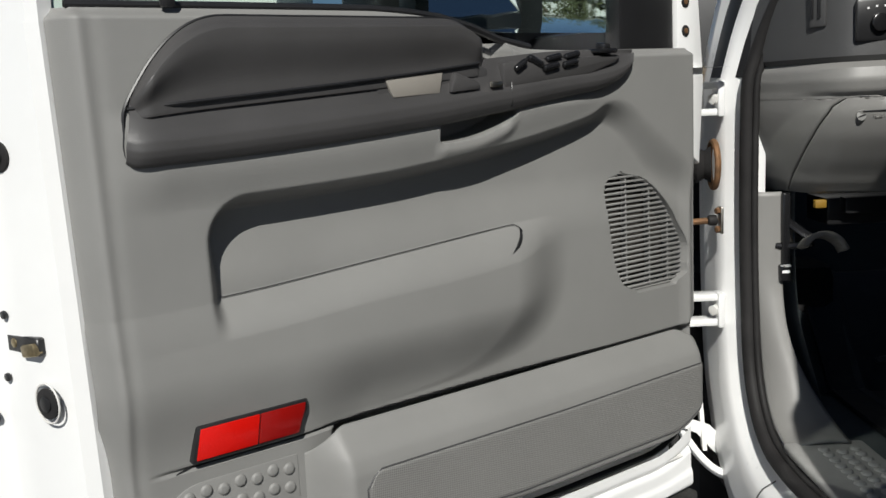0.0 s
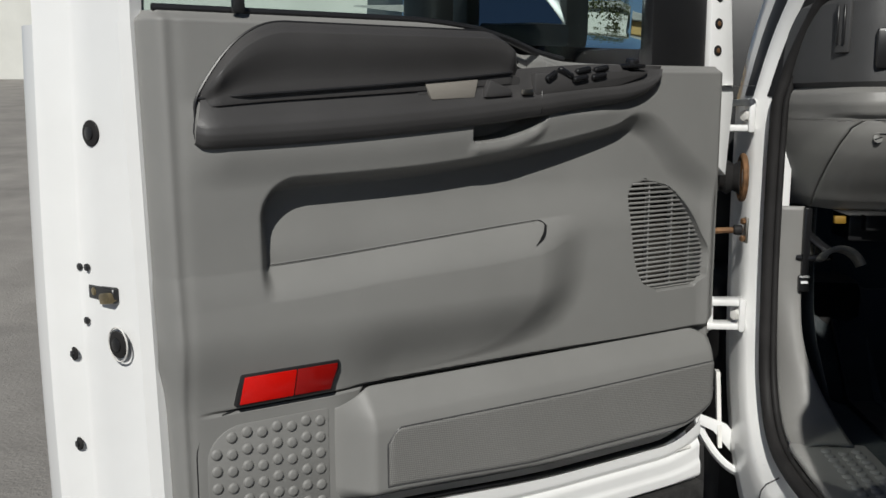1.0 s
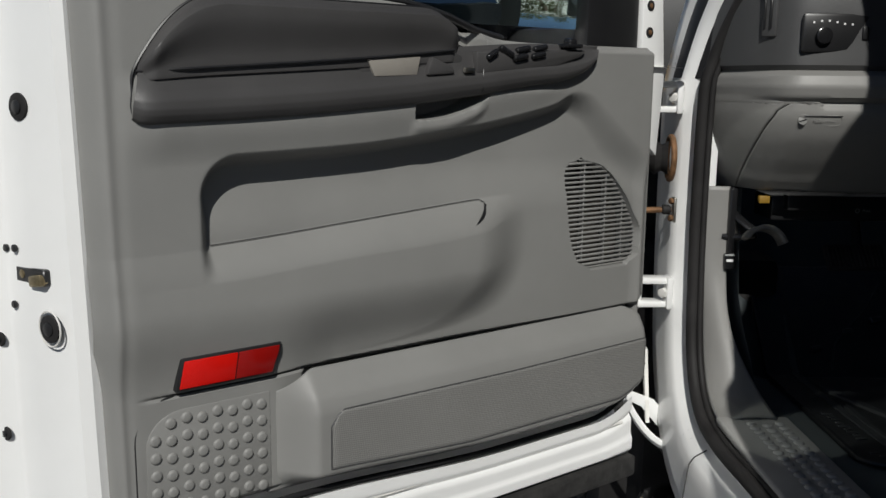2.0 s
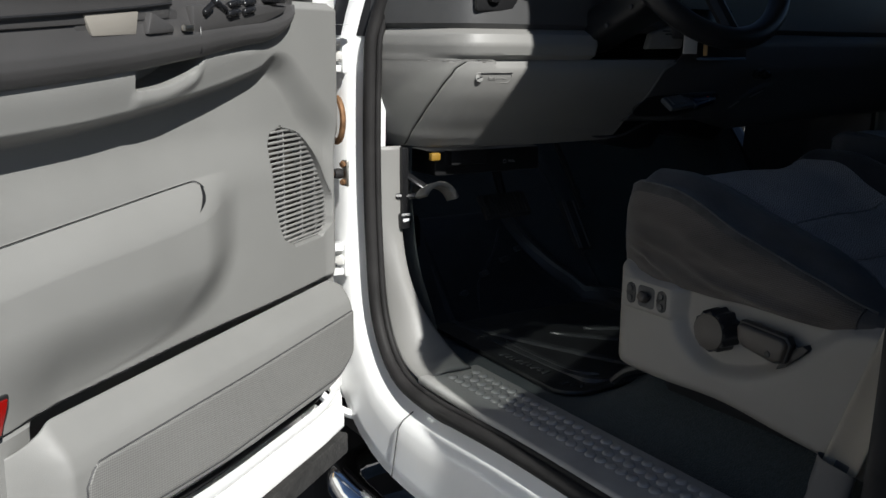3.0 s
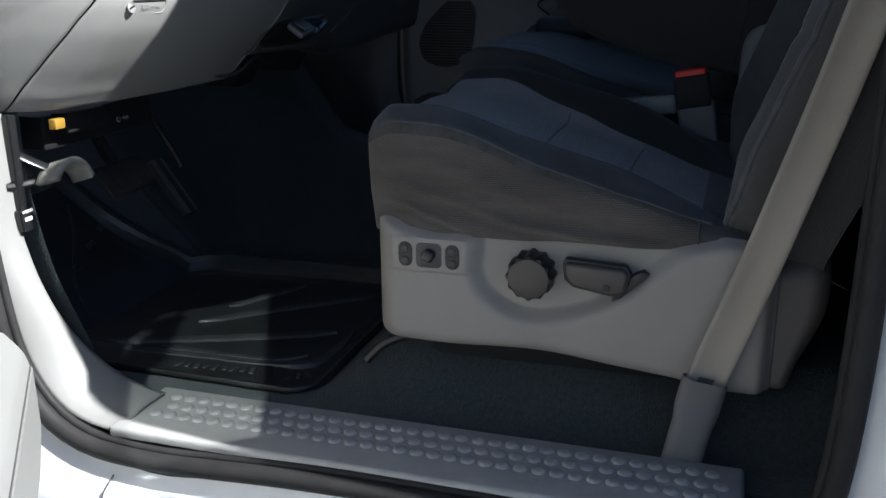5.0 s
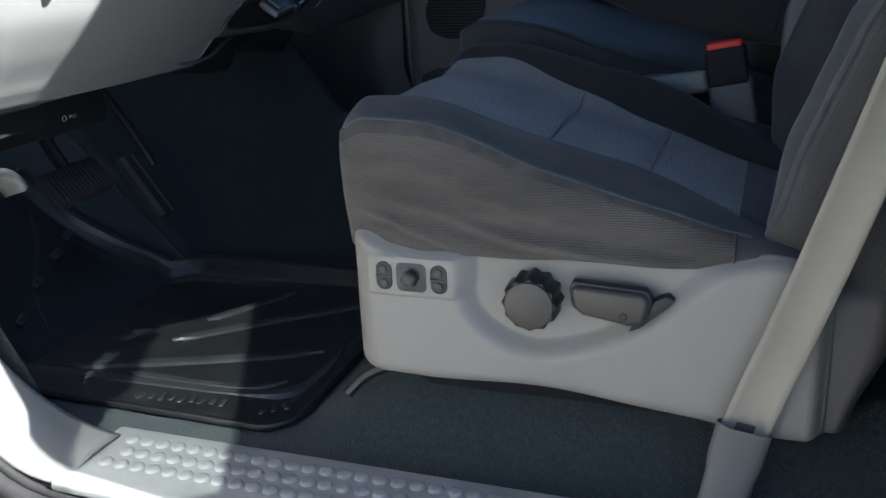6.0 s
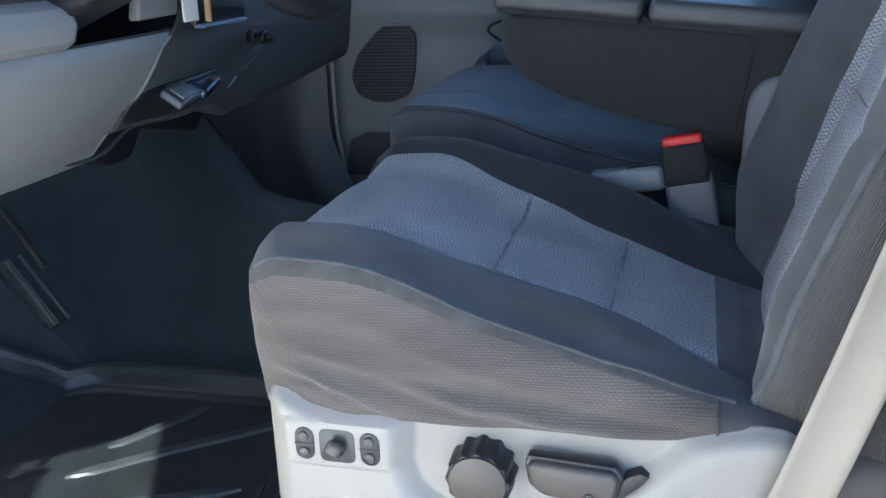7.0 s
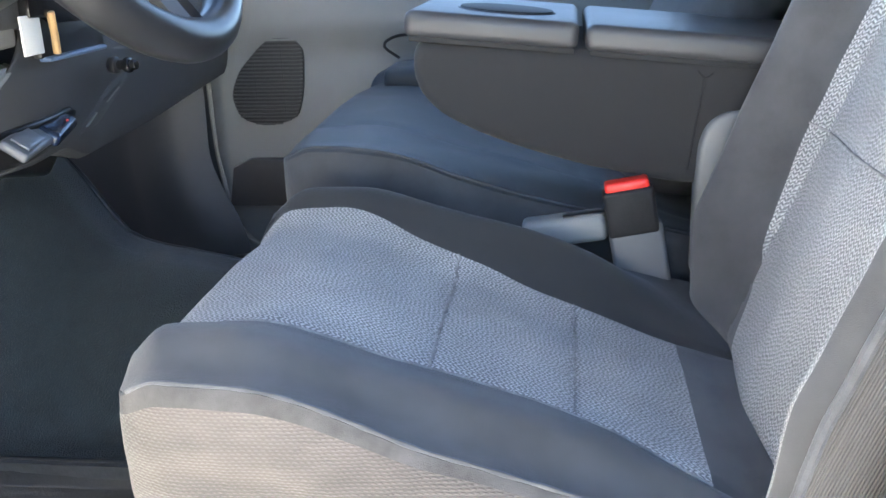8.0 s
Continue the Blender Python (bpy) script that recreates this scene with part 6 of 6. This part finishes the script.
part("back_insert", sheet(lambda u, v: back_shape(0.185 + (back_far(v) - 0.185) * u, v), 72, 110), KNIT_BACK, seat, "blue-grey knitted back insert")
part("back_bolster", sheet(lambda u, v: back_shape(back_far(v) + (0.86 - back_far(v)) * u, v), 30, 90), CLOTH, seat, "dark grey velour back bolster")
part("back_side", sheet(piece(back_shape, 0.86, 1.0, 0, 1), 16, 50), CLOTH, seat)
part("back_shell", sheet(lambda u, v: BO + Vector(((u - 0.5) * 0.49, 0, 0)) + BU * (0.005 + 0.63 * v) - BN * (0.10 + 0.02 * math.sin(math.pi * u)), 10, 10), CLOTH, seat)
part("back_piping", tube([back_shape(0.15, k / 59) + BN * 0.001 for k in range(60)], 0.0045, 8), WORN_EDGE, seat, "worn pale edge roll")

part("back_hem", tube([back_shape(0.005 + 0.145 * k / 24, 0.008) - BN * 0.001 for k in range(25)], lambda f: 0.0038 + 0.0005 * math.sin(f * 60), 8), RIB, seat, "rolled hem of the ribbed side")
# black box paints the shaded gap between seat back and cover
part("recliner_slot", box(0.208, -0.490, 1.004, 0.016, 0.034, 0.012, 0.004), BLACK, seat, "black box standing in for the shade below the seat back")
part("back_seam", tube([back_shape(0.19 + (back_far(0.403) - 0.19) * k / 40, 0.403) + BN * 0.001 for k in range(41)], 0.0012, 6), STITCH, seat, "stitched cross seam of the back")

# plastic side cover with its sculpted hollow
HOLLOW = [Vector((p.y, p.z)) for p in spline([(0, -0.134, 1.06), (0, -0.133, 0.985), (0, -0.131, 0.953), (0, -0.145, 0.922), (0, -0.182, 0.897), (0, -0.224, 0.890), (0, -0.283, 0.905), (0, -0.338, 0.935), (0, -0.379, 0.971), (0, -0.413, 1.000), (0, -0.45, 1.016), (0, -0.54, 1.035)], 80)]


def hollow_at(y, z):
    """Signed distance into the hollow round the knob."""
    p = Vector((y, z))
    k = min(range(1, len(HOLLOW) - 1), key=lambda i: (HOLLOW[i] - p).length_squared)
    t = (HOLLOW[k + 1] - HOLLOW[k - 1]).normalized()
    return (p - HOLLOW[k]).dot(Vector((t.y, -t.x)))


def cover_point(u, v):
    y = 0.004 - 0.519 * u
    lo = along([(-0.57, 0.826), (-0.46, 0.826), (-0.40, 0.836), (-0.335, 0.843), (-0.216, 0.854), (-0.09, 0.849), (0.01, 0.852)], y)
    hi = cover_top(y)
    z = lo + (hi - lo) * v
    inside = step(-0.006, 0.018, hollow_at(y, z))
    x = 0.184 + 0.018 * inside
    pod_in = step(-0.022, -0.028, y) * step(-0.133, -0.125, y) * step(0.949, 0.953, z) * step(0.997, 0.993, z)
    x -= 0.003 * pod_in
    # corners turn inwards
    x += 0.055 * (1 - math.sqrt(max(0.0, 1 - max(0.0, (y + 0.036) / 0.040) ** 2)))
    x += 0.012 * (1 - math.sqrt(max(0.0, 1 - max(0.0, 1 - (z - lo) / 0.014) ** 2)))
    x += (0.016 - 0.012 * inside) * step(hi - 0.014, hi, z) ** 1.5
    x += 0.02 * step(-0.498, -0.515, y)
    return x, y, z


cover = part("side_cover", sheet(cover_point, 170, 80), SEAT_PLASTIC, seat, "pale grey sculpted side cover")
thick(cover, 0.004, 1.0)
def rear_point(u, v):
    """The rear skirt of the seat base, rounded at its end, behind the belt."""
    y = -0.500 - (0.036 + 0.036 * step(0.0, 0.7, v)) * min(1.0, u / 0.7)
    z = 0.826 + 0.176 * v
    x = 0.206 + 0.11 * max(0.0, (u - 0.7) / 0.3)
    x += 0.025 * step(0.80, 1.0, v) ** 1.5 + 0.012 * (1 - math.sqrt(max(0.0, 1 - max(0.0, 1 - v / 0.1) ** 2)))
    if u > 0.5:
        x += 0.016 * ((min(u, 0.7) - 0.5) / 0.2) ** 2
    return x, y, z


# colour darker than the side cover, to carry the shade behind the belt
thick(part("rear_skirt", sheet(rear_point, 60, 30), material("shade_darkened_taupe", (0.119, 0.1064, 0.0952), 0.55, grain=0.0003, blotch=0.06), seat, "taupe plastic rear skirt, darkened for the shade behind the belt"), 0.004, 1.0)
part("inner_frame", box(0.45, -0.27, 0.88, 0.40, 0.44, 0.20, 0.02), BLACK, seat)
for y in (-0.05, -0.47):
    part("floor_bracket", box(0.30, y - 0.02, 0.815, 0.06, 0.07, 0.05, 0.006), BLACK, seat)
part("rail_end", tube(spline([(0.225, 0.035, 0.790), (0.235, 0.01, 0.815), (0.25, -0.03, 0.83)], 8), 0.008, 8), BLACK, seat)
for y in (-0.046, -0.111):
    k = part("rocker_switch", prism(rounded(0.0240, 0.0385, 0.0117, 8, y, 0.973), "x", 0.1775, 0.186, 0.0015), GLOSS, cover, "black oval rocker switch")
    part("pad", prism(rounded(0.0196, 0.0340, 0.0096, 8, y, 0.973), "x", 0.1758, 0.180, 0.0014), BLACK, k)
    part("joint", box(0.1756, y, 0.973, 0.0012, 0.0196, 0.0014, 0.0), BLACK, k, smooth=False)
    for dz in (-0.0082, 0.0082):
        part("dimple", disc((0.1756, y, 0.973 + dz), (-1, 0, 0), 0.0050, 0.0022, 20, 0.001), SWITCH, k)
joy = part("seat_joystick", prism(rounded(0.0375, 0.036, 0.0075, 5, -0.0785, 0.973), "x", 0.1765, 0.186, 0.0022), SWITCH, cover, "dark square seat joystick")
bm = box(0.170, -0.0790, 0.974, 0.016, 0.017, 0.015, 0.005, 3, pose(0, 0, 0, 24, 22, 0))
part("paddle", bm, KNOB, joy, "worn brown-grey stick")


def knob_mesh(yc, zc, r, x0, x1):
    bm = bmesh.new()
    n = 72
    rings = []
    for x, f in ((x0, 1.0), (x0 - 0.012, 1.0), (x1 + 0.003, 0.97), (x1, 0.90)):
        rings.append([bm.verts.new((x, yc + r * f * (1 + 0.060 * math.cos(12 * 2 * math.pi * k / n)) * math.cos(2 * math.pi * k / n), zc + r * f * (1 + 0.060 * math.cos(12 * 2 * math.pi * k / n)) * math.sin(2 * math.pi * k / n))) for k in range(n)])
    for a, b in zip(rings, rings[1:]):
        for k in range(n):
            bm.faces.new((a[k], a[(k + 1) % n], b[(k + 1) % n], b[k]))
    bm.faces.new(rings[-1])
    bm.faces.new(rings[0][::-1])
    return bm


kn = part("lumbar_knob", knob_mesh(-0.215, 0.957, 0.0300, 0.202, 0.166), BLACK, cover, "black scalloped lumbar knob")
part("knob_face", disc((0.1665, -0.215, 0.957), (-1, 0, 0), 0.0265, 0.003, 40, 0.002), KNOB, kn)
lever = part("recline_lever", prism([(-0.262, 0.982), (-0.334, 0.978), (-0.340, 0.970), (-0.334, 0.946), (-0.318, 0.942), (-0.272, 0.950), (-0.262, 0.958), (-0.259, 0.975)], "x", 0.168, 0.186, 0.005, 3), KNOB, cover, "brown-black recline lever")
part("lever_rim", prism([(-0.259, 0.985), (-0.336, 0.981), (-0.343, 0.971), (-0.336, 0.943), (-0.318, 0.939), (-0.270, 0.947), (-0.259, 0.956), (-0.256, 0.976)], "x", 0.176, 0.190, 0.003), BLACK, lever)
part("screw", disc((0.1685, -0.314, 0.953), (-1, 0, 0), 0.0045, 0.002, 14, 0.0008), BLACK, lever)
part("slot", prism([(-0.318, 0.930), (-0.330, 0.936), (-0.358, 0.962), (-0.364, 0.970), (-0.356, 0.973), (-0.345, 0.968), (-0.325, 0.948)], "x", 0.1830, 0.204, 0.001), BLACK, cover, "dark lever slot")

# ---- seat belt ----
beltt = thing("seat_belt", "taupe seat belt webbing with plastic sleeve", "seat belt", pose(0.17, -0.42, 0.735))
PB = spline([(0.155, -0.640, 1.62), (0.165, -0.588, 1.34), (0.160, -0.506, 1.05), (0.160, -0.440, 0.845), (0.160, -0.430, 0.80)], 40)
thick(part("webbing", sheet(lambda u, v: PB[round(v * 39)] + Vector((0.006 * math.sin(math.pi * u), (u - 0.5) * 0.0445, (u - 0.5) * 0.012)), 8, 40), WEBBING, beltt), 0.0015)


def sleeve(u, v):
    c = Vector((0.156 - 0.012 * step(0.2, 1, v), -0.440 + 0.024 * v, 0.850 - 0.122 * v))
    w = 0.054 - 0.006 * step(0.3, 0.5, v)
    a = 2 * math.pi * u
    return c + Vector((0.009 * math.sin(a), w / 2 * (abs(math.cos(a)) ** 0.6) * (1 if math.cos(a) > 0 else -1), 0.006 * math.cos(a)))


part("sleeve", sheet(sleeve, 24, 16, True), material("slate_sleeve_plastic", (0.119, 0.1155, 0.1134), 0.5, blotch=0.06), beltt, "slate grey plastic anchor sleeve")

# ---- buckle and tray beside the seat ----
buckle = thing("belt_buckle", "black belt buckle with red release button", "belt buckle", pose(0.69, -0.39, 1.05))
BK = pose(0.690, -0.385, 1.105, -10, 0, 0)


def bk(cx, cy, cz, sx, sy, sz, b):
    bm = box(cx, cy, cz, sx, sy, sz, b, 3)
    bmesh.ops.transform(bm, matrix=BK, verts=bm.verts)
    return bm


part("stalk", bk(0, 0, -0.05, 0.026, 0.062, 0.13, 0.006), material("grey_sleeve", (0.105, 0.105, 0.1085), 0.5), buckle, "grey plastic stalk")
part("body", bk(0, 0.002, 0.030, 0.030, 0.058, 0.055, 0.005), RUBBER, buckle)
part("button", bk(0, 0.002, 0.060, 0.024, 0.050, 0.014, 0.004), RED_BUTTON, buckle, "red release button")
holder = thing("belt_tray", "pale grey plastic tray with a black slot", "tray", pose(0.715, -0.30, 1.08))
part("body", box(0.718, -0.303, 1.103, 0.036, 0.100, 0.034, 0.008, 3, pose(0, 0, 0, -8, 0, 0)), GREY_DASH, holder)
part("slot", box(0.712, -0.325, 1.1225, 0.014, 0.050, 0.004, 0.002, 2, pose(0, 0, 0, -8, 0, 0)), BLACK, holder)

# ---- centre and passenger bench ----
bench = thing("bench_cushion", "dark blue-grey passenger bench cushion", "seat", pose(1.12, -0.2, 0.735))
cb = cushion(0.745, 1.49, -0.55, 0.085, 0.96, 0.006, 0.004, 0.052)
part("top", sheet(piece(cb, 0.215, 0.785, 0, 1), 70, 90), VINYL, bench)
part("side", sheet(piece(cb, 0.0, 0.222, 0, 1), 20, 60), CLOTH, bench, "grey cloth cushion side")
part("side", sheet(piece(cb, 0.778, 1.0, 0, 1), 12, 30), CLOTH, bench)
part("riser", box(1.12, -0.24, 0.86, 0.66, 0.52, 0.22, 0.02), BLACK, bench)
part("piping", tube([Vector(cb(0.222, k / 59)) for k in range(50)], 0.0012, 8), VINYL, bench)

pback = thing("passenger_seat_back", "dark grey cloth passenger seat back", "seat", pose(1.25, -0.55, 1.0))
part("back", sheet(lambda u, v: Vector((1.23 + 0.46 * (u - 0.5), -0.50 - 0.23 * v + 0.05 * math.sin(math.pi * u) ** 0.5, 1.06 + 0.60 * v)), 20, 20), CLOTH, pback)
thick(pback.children[-1], 0.10, -1)

# folded centre armrest with its tray lid
cons = thing("centre_console", "folded centre armrest in brown-grey cloth with dark lid", "console", pose(0.84, -0.33, 1.15))
side_o = [(-0.135, 1.330), (-0.128, 1.300), (-0.135, 1.270), (-0.160, 1.243), (-0.205, 1.220), (-0.26, 1.200), (-0.33, 1.180), (-0.42, 1.162), (-0.50, 1.155), (-0.60, 1.17), (-0.60, 1.295), (-0.50, 1.302)]
part("body", prism(side_o, "x", 0.704, 0.985, 0.014, 3), BROWN, cons, "brown-grey cloth body")
part("seam", tube(spline([(0.7038, -0.455, 1.281), (0.7034, -0.4525, 1.262), (0.7034, -0.447, 1.227), (0.7036, -0.440, 1.178)], 16), 0.0014, 6), RUBBER, cons, "dark sewn seam")
# black lines paint the shade in the cloth's creases at the seam's end
for y, z in ((-0.447, 1.2895), (-0.464, 1.286)):
    part("pucker", tube([Vector((0.7036, -0.455, 1.281)), Vector((0.7034, (y - 0.455) / 2, (z + 1.281) / 2 - 0.001)), Vector((0.7038, y, z))], 0.0012, 6), RUBBER, cons, "black line painting the crease shade of a puckered fold")
for y0, y1 in ((-0.122, -0.318), (-0.324, -0.60)):
    yc = (y0 + y1) / 2
    for name, w, h, dz, r, mat, label in (("lid", 0.296, 0.030, 0.0, 0.010, DARK, "dark moulded plastic lid"), ("lid_gap", 0.286, 0.006, -0.0165, 0.001, RUBBER, "dark gap below the lid")):
        bm = box(0, 0, 0, w, abs(y1 - y0) - (0.296 - w), h, r, 4, pose(0, 0, 0, 5.8, 0, 0))
        bmesh.ops.translate(bm, vec=(0.845, yc, 1.348 + dz + (yc + 0.13) * 0.103), verts=bm.verts)
        made = part(name, bm, mat, cons, label)
        lid = made if name == "lid" else lid
    if y0 > -0.2:
        cup = Vector((0.800, yc - 0.012, 1.3606 + (yc - 0.012 + 0.13) * 0.1015))
        part("cup_holder", disc(cup, (0, -0.1015, 1), 0.056, 0.005, 40, 0.001), RUBBER, lid, "round dark cup holder")
        part("cup_rim", tube([cup + Vector((0.057 * math.cos(a), 0.057 * math.sin(a), 0.0024 + 0.057 * math.sin(a) * 0.1015)) for a in [2 * math.pi * k / 48 for k in range(48)]], 0.0016, 6, True), DARK, lid)
part("hinge_cover", prism([(-0.449, 1.05), (-0.449, 1.17), (-0.451, 1.208), (-0.457, 1.227), (-0.467, 1.238), (-0.482, 1.244), (-0.54, 1.250), (-0.54, 1.05)], "x", 0.696, 0.730, 0.008, 3), material("mid_grey_plastic", (0.13, 0.13, 0.128), 0.5, grain=0.0003, blotch=0.06), cons, "pale grey plastic hinge cover")

# ---- passenger door and footwell ----
pdoor = thing("passenger_door", "closed passenger door with grey inner panel and speaker", "truck door", pose(1.57, 0, 0.75))
part("panel", sheet(lambda u, v: (1.560 - 0.02 * math.sin(math.pi * v) - 0.03 * step(0.66, 0.78, v) * step(1.0, 0.9, v), 0.445 - 1.05 * u + 0.02 * step(0.3, 0, v), 0.76 + 0.68 * v), 40, 50), GREY, pdoor)
thick(pdoor.children[-1], 0.03, -1)
part("seal", tube(spline([(1.545, 0.452, 1.43), (1.545, 0.452, 1.16), (1.545, 0.445, 0.98), (1.54, 0.41, 0.84), (1.53, 0.30, 0.775)], 30), 0.006, 8), SEAT_PLASTIC, pdoor, "pale door seal")
part("outer_frame", box(1.585, -0.45, 1.0, 0.05, 2.4, 0.88, 0.02), DASH_DARK, pdoor)
part("window_frame", tube(spline([(1.55, 0.42, 1.46), (1.52, 0.10, 1.80), (1.50, -0.30, 1.90), (1.51, -0.58, 1.84), (1.55, -0.62, 1.44)], 40), 0.025, 8), BLACK, pdoor)
pg = thing("speaker", "black slotted speaker grille in the passenger door", "speaker", pose(1.53, 0.34, 1.16))
SPK_L = [(1.075, 0.330), (1.083, 0.362), (1.100, 0.385), (1.137, 0.395), (1.181, 0.380), (1.219, 0.348), (1.250, 0.312), (1.261, 0.285)]
SPK_R = [(1.075, 0.318), (1.080, 0.290), (1.099, 0.256), (1.162, 0.241), (1.225, 0.237), (1.248, 0.247), (1.261, 0.272)]
SPK_Z = [1.076 + 0.184 * k / 24 for k in range(25)]
spk = [(along(SPK_L, z), z) for z in SPK_Z] + [(along(SPK_R, z), z) for z in reversed(SPK_Z)]
part("opening", prism(spk, "x", 1.530, 1.545), BLACK, pg)
for k in range(24):
    z = 1.0795 + 0.0077 * k
    a, b = along(SPK_L, z), along(SPK_R, z)
    part("slat", box(1.529, (a + b) / 2, z, 0.005, a - b, 0.0027, 0.0), DASH_DARK, pg, smooth=False)
for y, z0, z1 in ((0.285, 1.085, 1.255), (0.345, 1.085, 1.215)):
    part("rib", box(1.5305, y, (z0 + z1) / 2, 0.003, 0.003, z1 - z0, 0.0), BLACK, pg, smooth=False)
# solid block, dark to paint the shade inside the door pocket
part("pocket", prism([(0.425, 0.90), (0.41, 0.985), (0.37, 1.004), (-0.30, 1.004), (-0.30, 0.90)], "x", 1.522, 1.545, 0.004), DARK, pdoor, "dark block standing in for the door pocket's shaded mouth")
part("foot_trim", sheet(lambda u, v: (1.50 + 0.03 * v - 0.035 * math.sin(math.pi * min(1.0, u * 2.2)) * (1 - 0.4 * v), 0.455 + 0.42 * u - 0.075 * step(0.45, 0.0, v) * (1 - u) ** 2, 0.80 + 0.52 * v), 30, 20), DARK, pdoor, "slate footwell side trim, rounded towards the door")
cable = solo("charger_cable", tube(spline([(1.45, 0.02, 1.22), (1.45, 0.05, 1.245), (1.46, 0.02, 1.262), (1.46, -0.04, 1.258), (1.45, -0.06, 1.235)], 20), 0.003, 6), RUBBER,
             "thin black cable looped on the seat", "cable")
pouch = solo("seat_pouch", box(1.37, -0.04, 1.195, 0.12, 0.14, 0.05, 0.02, 3), VINYL, "dark blue bag on the passenger seat", "bag")
